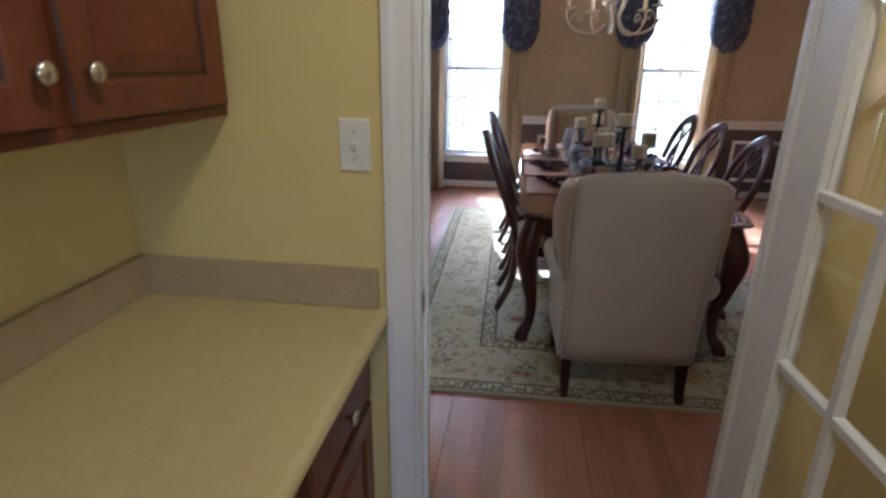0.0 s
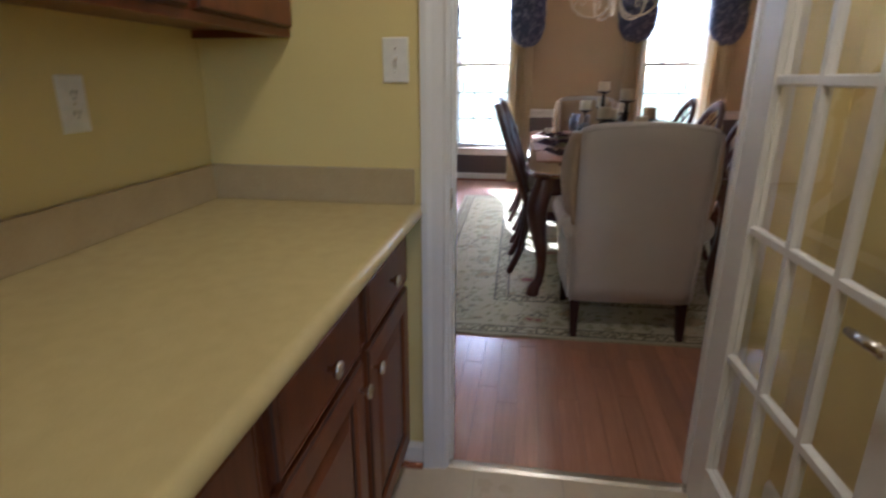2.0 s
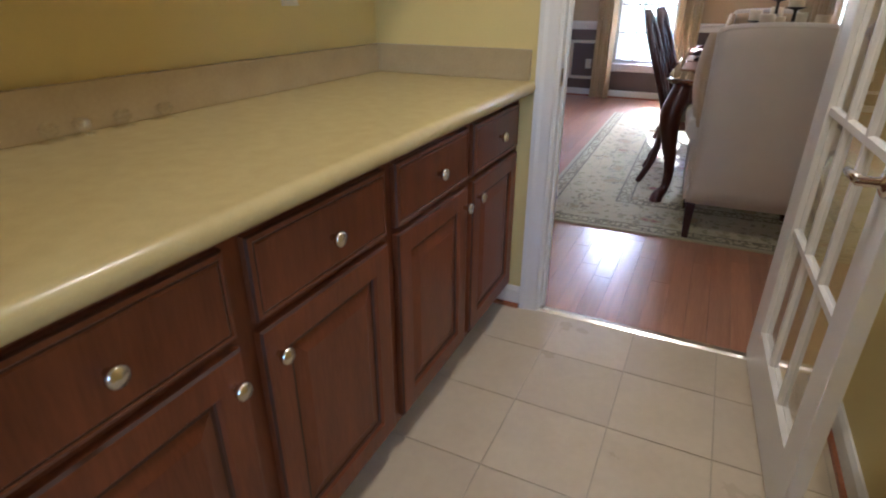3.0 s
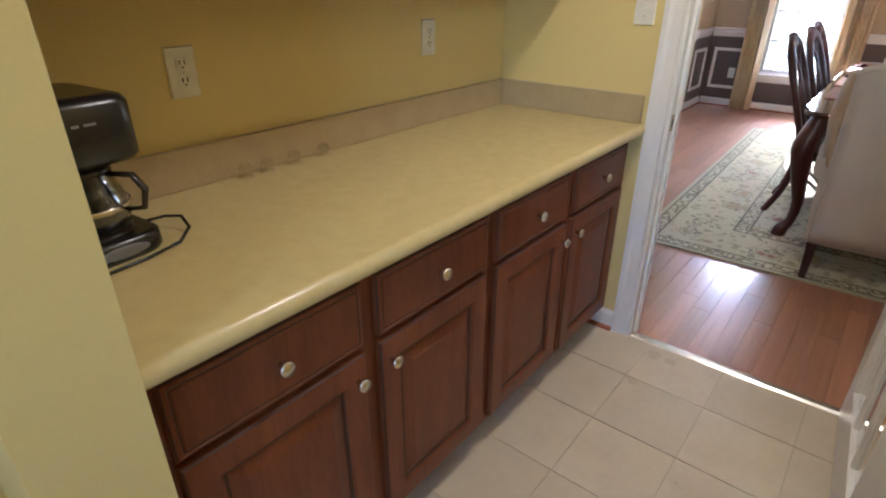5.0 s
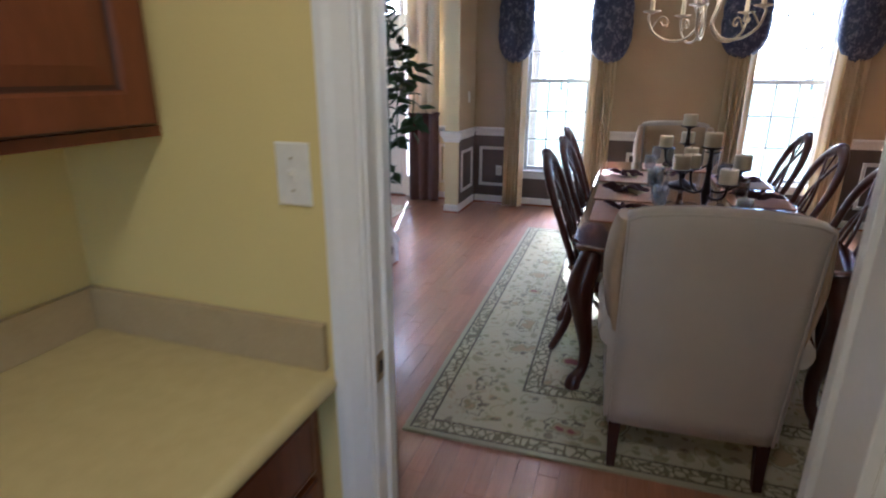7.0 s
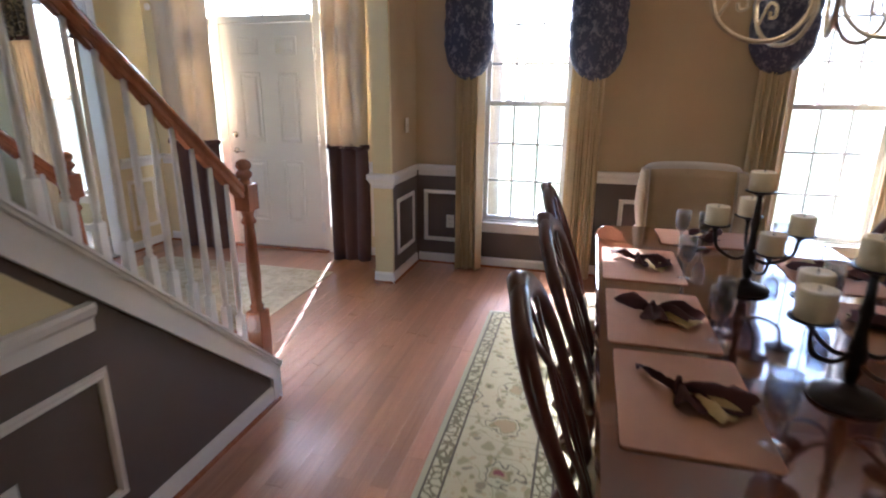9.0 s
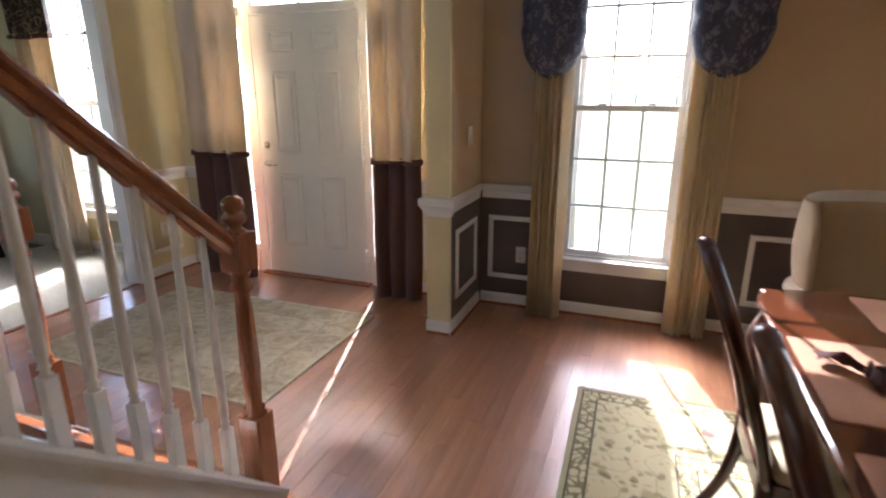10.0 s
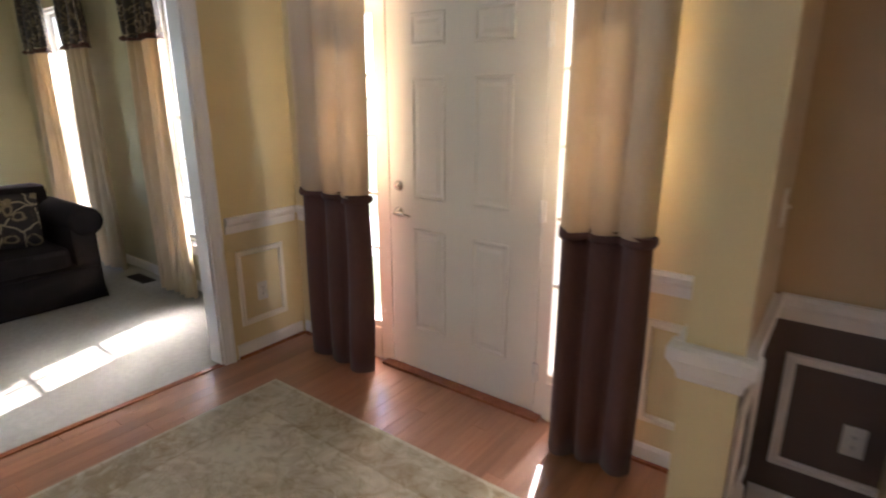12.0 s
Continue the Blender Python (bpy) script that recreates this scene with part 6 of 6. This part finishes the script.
for k in range(5):
    a = radians(-32 + 72 * k)
    c_, s_ = math.cos(a), math.sin(a)
    bm = bm_new()
    path = smooth_path([(c_ * r, s_ * r, z) for r, z in ((0.02, -0.56), (0.055, -0.68), (0.095, -0.82), (0.07, -1.0), (0.04, -1.10), (0.10, -1.18), (0.20, -1.19), (0.285, -1.14), (0.315, -1.06), (0.30, -1.035))], 5)
    tube(bm, path, 0.0075, 8)
    arm = part("arm", bm, M_BRONZE, ch)
    bm = bm_new()
    path = smooth_path([(c_ * r, s_ * r, z) for r, z in ((0.29, -1.12), (0.25, -1.06), (0.215, -1.07), (0.21, -1.10), (0.235, -1.105), (0.24, -1.085))], 4)
    tube(bm, path, 0.005, 6)
    part("scroll", bm, M_BRONZE, arm)
    bm = bm_new()
    lathe(bm, [(0.010, -0.012), (0.02, -0.006), (0.048, 0.0), (0.050, 0.004), (0.03, 0.004), (0.0, 0.004)], 16, (c_ * 0.30, s_ * 0.30, -1.03), cap=False)
    part("bobeche", bm, M_BRONZE, arm)
    bm = bm_new()
    lathe(bm, [(0.013, 0), (0.013, 0.10), (0.009, 0.104)], 12, (c_ * 0.30, s_ * 0.30, -1.026))
    part("candle_sleeve", bm, M_CANDLE, arm)
    bm = bm_new()
    lathe(bm, [(0.008, 0.104), (0.015, 0.122), (0.016, 0.138), (0.010, 0.165), (0.003, 0.188), (0.0, 0.19)], 12, (c_ * 0.30, s_ * 0.30, -1.026), cap=False)
    part("bulb", bm, M_BULB, arm, "lit flame-shaped bulb")


# curtains
def drape_mesh(bm, x0, x1, z0, z1, folds, depth, flare=0.0, seed=0, nz=10, thick=0.004, crease=False, lead=0):
    """A pleated hanging: deep folds that wander a little on the way down."""
    rnd = random.Random(seed)
    n = folds * 8
    ph = [rnd.uniform(-0.5, 0.5) for _ in range(folds + 1)]
    front, back = [], []
    for j in range(nz + 1):
        t = j / nz
        row_f, row_b = [], []
        for i in range(n + 1):
            u = i / n
            k = u * folds
            wander = ph[min(int(k), folds)] * 0.25
            x = (x0 + x1) / 2 + (u - 0.5) * (x1 - x0) * (1 + flare * (1 - t)) + 0.006 * math.sin(k * 2.1 + t * 3)
            fold = 0.5 + 0.5 * math.cos(2 * math.pi * (k + wander * (1 - t)))
            if crease:
                # narrow pleats with sharp valleys; a broad leading edge on one side
                fold = abs(math.sin(math.pi * (k + 0.2 * wander * (1 - t)))) ** 0.65
                e = (u if lead < 0 else 1 - u) / 0.30
                if lead and e < 1:
                    fold = 0.25 + 0.75 * math.sin(e * math.pi / 2)
            y = -depth * fold * (0.75 + 0.25 * math.sin(k * 1.7 + seed)) - 0.01 * math.sin(t * 4 + k)
            row_f.append((x, y - thick, z0 + (z1 - z0) * t))
            row_b.append((x, y + thick, z0 + (z1 - z0) * t))
        front.append(row_f + row_b[::-1])
    loft(bm, front)


def dining_drape(x0, x1, seed, lead):
    t = thing("curtain", ((x0 + x1) / 2, 6.615, 0), "long pleated gold curtain panel beside the window", "curtain", "gold curtain panels")
    w = (x1 - x0) / 2
    bm = bm_new()
    drape_mesh(bm, -w, w, 0.015, 2.68, 9, 0.095, 0.03, seed, crease=True, lead=lead)
    part("panel", bm, M_GOLD, t)


def swag(x0, x1, zb, seed):
    """A gathered bell of cloth with drooping folds, round at its foot."""
    t = thing("swag", ((x0 + x1) / 2, 6.575, 0), "dark blue damask swag gathered over the curtain", "curtain swag", "damask swags")
    hw = (x1 - x0) / 2
    bm = bm_new()
    loops = []
    J, K = 26, 22
    for j in range(J + 1):
        v = j / J
        if v < 0.72:
            w = hw * (0.80 + 0.22 * math.sin(v / 0.72 * math.pi / 2))
            d = 0.055 + 0.075 * math.sin(v / 0.72 * math.pi / 2)
        else:
            q = (v - 0.72) / 0.28
            w = hw * 1.02 * math.sqrt(max(1 - q * q, 0.0004))
            d = 0.13 * math.sqrt(max(1 - q ** 2.2, 0.0004))
        z = 2.67 - (2.67 - zb) * v
        ring = []
        for k in range(K + 1):
            a = math.pi * k / K
            u = math.cos(a)
            droop = z - 0.16 * (1 - u * u) * min(1, v * 2) * (1 - v) * 1.6
            fold = 0.010 * math.sin(44 * (droop + 0.0 * u) + seed) * min(1, v * 4) * (1 - v ** 4)
            pleat = 0.012 * math.cos(u * 11 + seed) * (1 - v)
            r = 1 + (fold + pleat) / 0.12
            ring.append((w * u * (1 + (fold * 0.6) / max(hw, 0.01)), -d * math.sin(a) * r - 0.002, z))
        ring += [(w * math.cos(math.pi * (K - k) / K) * 0.98, 0.004, z) for k in range(1, K)]
        loops.append(ring)
    loft(bm, loops)
    part("gathered_cloth", bm, M_DAMASK, t)
    bm = bm_new()
    drape_mesh(bm, -hw * 0.84, hw * 0.84, 2.665, 2.745, 6, 0.05, 0.0, int(seed * 3), 2, 0.006)
    part("heading", bm, M_DAMASK, t)


for i, (x0, x1) in enumerate(((-1.155, -0.93), (-0.25, 0.0), (1.06, 1.31), (1.96, 2.24))):
    dining_drape(x0, x1, i + 1, 1 - 2 * (i % 2))
for i, (x0, x1, zb) in enumerate(((-1.255, -0.865, 1.61), (-0.28, 0.135, 1.605), (0.955, 1.38, 1.65), (1.935, 2.335, 1.61))):
    swag(x0, x1, zb, i * 1.3)
for x0, x1 in ((-1.34, 0.17), (0.90, 2.40)):
    t = thing("curtain_rod", ((x0 + x1) / 2, 6.625, 2.69), "thin dark iron curtain rod with scroll finials", "curtain rod", "curtain rods")
    h = (x1 - x0) / 2
    bm = bm_new()
    tube(bm, [(-h, 0, 0), (h, 0, 0)], 0.009, 10)
    part("rod", bm, M_IRON, t)
    for s in (-1, 1):
        bm = bm_new()
        tube(bm, smooth_path([(s * h, 0, 0), (s * (h + 0.03), 0, 0.02), (s * (h + 0.06), 0, 0.0), (s * (h + 0.04), 0, -0.02), (s * (h + 0.03), 0, 0.0)], 4), 0.006, 8)
        part("finial", bm, M_IRON, t)
        bm = bm_new()
        tube(bm, [(s * (h - 0.05), 0, 0), (s * (h - 0.05), 0.094, 0)], 0.006, 8)
        part("bracket", bm, M_IRON, t)
wall_plate(frame_map((-1.24, FW - 0.0005, 0.40), (1, 0, 0), (0, -1, 0)), "outlet", "cream outlet plate in the wall panel", "outlet")
wall_plate(frame_map((-1.5545, 6.46, 1.26), (0, 1, 0), (1, 0, 0)), "switch", "cream toggle switch plate on the short wall", "light_switch")
wall_plate(frame_map((-1.5295, 2.95, 0.42), (0, 1, 0), (1, 0, 0)), "outlet", "cream outlet plate in the brown wall panel", "outlet")

# tall plant just inside the doorway
pl = thing("potted_plant", (-0.83, 2.12, 0), "tall trailing green plant on a slim dark stand", "plant")
bm = bm_new()
lathe(bm, [(0.13, 0), (0.13, 0.015), (0.03, 0.03), (0.022, 0.06), (0.022, 0.98), (0.10, 1.0), (0.11, 1.02)], 18)
part("stand", bm, M_MAHOG, pl)
bm = bm_new()
lathe(bm, [(0.075, 1.021), (0.09, 1.06), (0.105, 1.16), (0.108, 1.17), (0.095, 1.168), (0.0, 1.16)], 20, cap=False)
part("pot", bm, M_BRASS, pl)
rnd = random.Random(5)
for k in range(22):
    a = rnd.uniform(0, 6.28)
    r = rnd.uniform(0.20, 0.36)
    drop = rnd.uniform(0.0, 0.42)
    pts = smooth_path([(0, 0, 1.16), (math.cos(a) * r * 0.5, math.sin(a) * r * 0.5, 1.30 + rnd.uniform(0.25, 0.55)), (math.cos(a) * r, math.sin(a) * r, 1.62 - drop * 0.4), (math.cos(a) * r * 1.02, math.sin(a) * r * 1.02, 1.50 - drop)], 7)
    bm = bm_new()
    tube(bm, pts, 0.003, 5)
    vine = part("vine", bm, M_LEAF, pl)
    bm = bm_new()
    for p in pts[4:]:
        for _ in range(2):
            e = Euler((rnd.uniform(-0.9, 0.9), rnd.uniform(-0.9, 0.9), rnd.uniform(0, 6.28))).to_matrix()
            s = rnd.uniform(0.028, 0.048)
            b = p + Vector((rnd.uniform(-0.02, 0.02), rnd.uniform(-0.02, 0.02), rnd.uniform(-0.02, 0.02)))
            vs = [bm.verts.new(b + e @ Vector(v) * s) for v in ((0, 0, 0), (0.45, 0.5, -0.08), (0.4, 1.1, -0.05), (0, 1.9, -0.25), (-0.4, 1.1, -0.05), (-0.45, 0.5, -0.08), (0, 0.8, 0.08))]
            for q in ((0, 1, 6), (1, 2, 6), (2, 3, 6), (3, 4, 6), (4, 5, 6), (5, 0, 6)):
                bm.faces.new([vs[i] for i in q])
    part("leaves", bm, M_LEAF, vine)
# ---- entrance ----
bm = bm_new()
box(bm, -0.87, 0.87, -0.63, 0.63, 0.0005, 0.010, 0.003)
er = tagged(new("entry_rug", mesh_of(bm, "entry_rug", M_RUG2)), "worn olive-gold entry rug before the front door", "rug")
er.matrix_world = pose(-3.025, 5.54, 0, 0, 0, 0)


def entry_drape(x0, x1, seed):
    t = thing("entry_curtain", ((x0 + x1) / 2, 6.60, 0), "two-tone curtain, cream above and dark brown below, beside the front door", "curtain", "curtains at the front door")
    w = (x1 - x0) / 2
    bm = bm_new()
    drape_mesh(bm, -w, w, 1.06, 3.3, 3, 0.095, 0.0, seed, 8, crease=True)
    part("cream_panel", bm, M_CREAMC, t)
    bm = bm_new()
    drape_mesh(bm, -w * 0.98, w * 0.98, 0.002, 1.062, 3, 0.088, 0.0, seed, 6, crease=True)
    part("brown_panel", bm, M_VELVET, t, "dark brown lower curtain")
    bm = bm_new()
    drape_mesh(bm, -w * 1.03, w * 1.03, 1.03, 1.075, 3, 0.098, 0.0, seed, 3, 0.010, crease=True)
    part("ruffle", bm, M_VELVET, t, "gathered brown band")


entry_drape(-4.06, -3.50, 3)
entry_drape(-2.355, -1.965, 8)
t = thing("entry_rod", (-3.01, 6.62, 3.31), "dark iron rod over the front door", "curtain rod")
bm = bm_new()
tube(bm, [(-1.14, 0, 0), (1.14, 0, 0)], 0.011, 10)
part("rod", bm, M_IRON, t)
for s in (-1, 1):
    bm = bm_new()
    tube(bm, [(s * 1.05, 0, 0), (s * 1.05, 0.099, 0)], 0.007, 8)
    part("bracket", bm, M_IRON, t)
wall_plate(frame_map((-4.2995, 6.405, 0.40), (0, 1, 0), (1, 0, 0)), "outlet", "cream outlet plate in the yellow wall panel", "outlet")
ds = thing("door_stop", (-1.735, 6.22, 0.05), "small spring door stop on the baseboard", "door stop")
bm = bm_new()
tube(bm, [(0.0, 0, 0), (-0.07, -0.01, 0)], [0.006, 0.004], 8)
part("spring", bm, M_BRASS, ds)
dc = thing("door_chime", (-4.22, 6.719, 2.285), "small round white chime on the wall by the front door", "door chime")
bm = bm_new()
lathe(bm, [(0.032, 0), (0.032, 0.012), (0.026, 0.020), (0.012, 0.023), (0.0, 0.024)], 24)
bmesh.ops.rotate(bm, verts=bm.verts, cent=(0, 0, 0), matrix=Matrix.Rotation(radians(90), 3, "X"))
part("cover", bm, M_WHITE, dc)
# cap round the pillar: a flared moulding on its three free sides
bm = bm_new()


def cap_ring(k, z):
    return [(-1.707 - k, 6.10, z), (-1.707 - k, 6.065 - k, z), (-1.553 + k, 6.065 - k, z), (-1.553 + k, 6.10, z)]


loft(bm, [cap_ring(k, z) for k, z in ((0.004, 0.790), (0.012, 0.797), (0.014, 0.815), (0.036, 0.855), (0.042, 0.862), (0.042, 0.898), (0.036, 0.905))], smooth=False)
structure("pillar_cap", bm, M_WHITE, "white moulded cap round the pillar at chair-rail height")

# ---- living room ----
def living_drape(x0, x1, seed):
    t = thing("living_curtain", ((x0 + x1) / 2, 6.60, 0), "cream curtain with a dark floral cuff", "curtain", "living room curtains")
    w = (x1 - x0) / 2
    bm = bm_new()
    drape_mesh(bm, -w, w, 0.015, 2.05, 5, 0.07, 0.1, seed)
    part("panel", bm, M_CREAMC, t)
    bm = bm_new()
    drape_mesh(bm, -w * 1.04, w * 1.04, 2.02, 2.70, 5, 0.085, 0.0, seed, 5, 0.006)
    part("cuff", bm, M_VALANCE, t, "dark floral cuff")
    bm = bm_new()
    drape_mesh(bm, -w * 1.08, w * 1.08, 2.0, 2.035, 5, 0.095, 0.0, seed, 2, 0.012)
    part("fringe", bm, M_VELVET, t)


for i, (x0, x1) in enumerate(((-5.95, -5.50), (-4.98, -4.62), (-8.12, -7.62), (-7.22, -6.75))):
    living_drape(x0, x1, i + 20)
for x0 in (-5.545, -7.795):
    t = thing("living_rod", (x0, 6.63, 2.72), "dark iron curtain rod in the living room", "curtain rod", "living room rods")
    bm = bm_new()
    tube(bm, [(-0.8, 0, 0), (0.8, 0, 0)], 0.011, 10)
    part("rod", bm, M_IRON, t)
    for s in (-1, 1):
        bm = bm_new()
        tube(bm, [(s * 0.75, 0, 0), (s * 0.75, 0.089, 0)], 0.007, 8)
        part("bracket", bm, M_IRON, t)

sofa = thing("sofa", (-6.18, 5.18, 0.006), "dark charcoal fabric sofa with rolled arms and skirt", "sofa")
bm = bm_new()
box(bm, -0.90, -0.02, -0.93, 0.93, 0.03, 0.30, 0.02)
part("base", bm, M_SOFA, sofa)
bm = bm_new()
loops = []
for z, k in ((0.005, 0.03), (0.10, 0.02), (0.20, 0.008), (0.27, 0.0)):
    loops.append([(0.0 + k + 0.004 * math.sin(i * 1.1), -0.98 - k + (1.96 + 2 * k) * i / 40, z) for i in range(41)] + [(-0.03, 0.98 - 1.96 * i / 40, z) for i in range(41)])
loft(bm, loops)
part("skirt", bm, M_SOFA, sofa)
for y0, y1 in ((-0.80, -0.005), (0.005, 0.80)):
    bm = bm_new()
    box(bm, -0.66, 0.03, y0, y1, 0.302, 0.46, 0.045)
    part("seat_cushion", bm, M_SOFA, sofa)
    bm = bm_new()
    box(bm, -0.70, -0.50, y0, y1, 0.47, 0.80, 0.06)
    part("back_cushion", bm, M_SOFA, sofa)
bm = bm_new()
box(bm, -0.92, -0.70, -0.95, 0.95, 0.28, 0.88, 0.07)
part("backrest", bm, M_SOFA, sofa)
for s in (-1, 1):
    bm = bm_new()
    yc = s * 0.93
    box(bm, -0.90, -0.03, yc - 0.09, yc + 0.09, 0.03, 0.60, 0.02)
    roll = lambda x, k: [(x, yc + s * 0.03 + 0.13 * k * math.cos(a), 0.63 + 0.12 * k * math.sin(a)) for a in (2 * math.pi * q / 18 for q in range(18))]
    loft(bm, [roll(-0.88, 0.9), roll(-0.86, 1), roll(-0.06, 1), roll(-0.025, 0.93), roll(-0.02, 0.75)])
    part("arm", bm, M_SOFA, sofa)


def pillow(x, y, z, turn, tilt):
    bm = bm_new()
    loops = []
    for k in range(9):
        q = -1 + 2 * k / 8
        th = 0.075 * (1 - abs(q) ** 2.5)
        loops.append((q, th))
    n = 12
    top_, bot_ = [], []
    for j in range(n + 1):
        u = -1 + 2 * j / n
        top_.append([(0.21 * u, (0.07 * (1 - u ** 4) * (1 - (-1 + 2 * i / n) ** 4)) ** 1.0, 0.21 * (-1 + 2 * i / n)) for i in range(n + 1)])
        bot_.append([(0.21 * u, -(0.07 * (1 - u ** 4) * (1 - (-1 + 2 * i / n) ** 4)), 0.21 * (-1 + 2 * i / n)) for i in range(n + 1)])
    loft(bm, [a + b[::-1] for a, b in zip(top_, bot_)])
    ob = single("throw_pillow", bm, M_PILLOW, (x, y, z), "patterned black and gold throw pillow on the sofa", "pillow", "throw pillows on the sofa")
    ob.matrix_world = pose(x, y, z, tilt, 0, turn)


pillow(-6.56, 5.72, 0.665, 70, -18)
pillow(-6.58, 5.22, 0.665, 95, -16)
vent = thing("floor_vent", (-6.40, 6.56, 0.006), "dark metal floor vent in the carpet", "floor vent")
bm = bm_new()
rings(bm, Matrix.Identity(4), -0.16, 0.16, -0.06, 0.06, [(0, 0), (0.004, 0.006), (0.018, 0.006), (0.02, 0.003)])
part("frame", bm, M_IRON, vent)
for k in range(9):
    bm = bm_new()
    box(bm, -0.13 + k * 0.0325 - 0.006, -0.13 + k * 0.0325 + 0.006, -0.038, 0.038, 0.003, 0.0055)
    part("slat", bm, M_IRON, vent)

# ---- pieces of the floors ----
floor_tiles = tagged(new("floor_tiles"), "pale beige ceramic floor tiles with grout joints", "floor", kind="structure")
bm = bm_new()
T = 0.2905
box(bm, 0.0, T - 0.0035, 0.0, 0.30 - 0.0035, -0.004, 0.0, 0.0015)
tile_mesh = mesh_of(bm, "tile", M_TILE)
for i in range(-2, 4):
    for j in range(-9, 2):
        x, y = -0.111 + i * T, 0.62 + j * 0.30
        if j == 1:
            continue
        ob = new("tile", tile_mesh)
        ob.parent = floor_tiles
        ob.location = (x, y, 0.0)
bm = bm_new()
box(bm, 0.0, T - 0.0035, 0.0, 0.265, -0.004, 0.0, 0.0015)
cut_mesh = mesh_of(bm, "tile", M_TILE)
for i in range(-2, 4):
    ob = new("tile", cut_mesh)
    ob.parent = floor_tiles
    ob.location = (-0.111 + i * T, 0.92, 0.0)

wood_floor = tagged(new("floor_planks"), "glossy reddish oak strip floor", "floor", kind="structure")
PW = 0.083
rnd = random.Random(11)
lengths = (0.55, 0.8, 1.05, 1.3)
plank_mesh = {}
for l in lengths:
    bm = bm_new()
    g = 0.0004
    w = PW - g
    vs = [[bm.verts.new((x, y, z)) for x, y in ((a, b), (w - a + g, b), (w - a + g, l - b), (a, l - b))] for a, b, z in ((g, g, -0.006), (g, g, -0.001), (g + 0.0008, g + 0.0008, 0.0))]
    for r0, r1 in zip(vs, vs[1:]):
        for i in range(4):
            bm.faces.new((r0[i], r0[(i + 1) % 4], r1[(i + 1) % 4], r1[i]))
    bm.faces.new(vs[-1])
    plank_mesh[l] = mesh_of(bm, "plank", M_OAK)
verts, faces, count = [], [], 0
x = -4.30
while x < 3.30:
    y = 1.217 - rnd.uniform(0.0, 0.5)
    while y < FW:
        l = rnd.choice(lengths)
        y0, y1 = max(y, 1.217), min(y + l, FW)
        near = -1.45 < x < 0.25 and y0 > 1.22 and y1 < FW and y0 == y and y1 == y + l
        if near and count < 300:
            ob = new("plank", plank_mesh[l])
            ob.parent = wood_floor
            ob.location = (x, y, 0)
            count += 1
        elif y1 - y0 > 0.01:
            g, e = 0.0004, 0.0012
            k = len(verts)
            for a, z in ((g, -0.006), (g, -0.001), (e, 0.0)):
                verts += [(x + a, y0 + a, z), (x + PW - a, y0 + a, z), (x + PW - a, y1 - a, z), (x + a, y1 - a, z)]
            for r in (0, 4):
                for i in range(4):
                    faces.append((k + r + i, k + r + (i + 1) % 4, k + r + 4 + (i + 1) % 4, k + r + 4 + i))
            faces.append((k + 8, k + 9, k + 10, k + 11))
        y += l
    x += PW
me = bpy.data.meshes.new("planks_beyond")
me.from_pydata(verts, [], faces)
me.materials.append(M_OAK)
ob = new("planks_beyond", me)
ob.parent = wood_floor
ob["kind"] = "stuff"
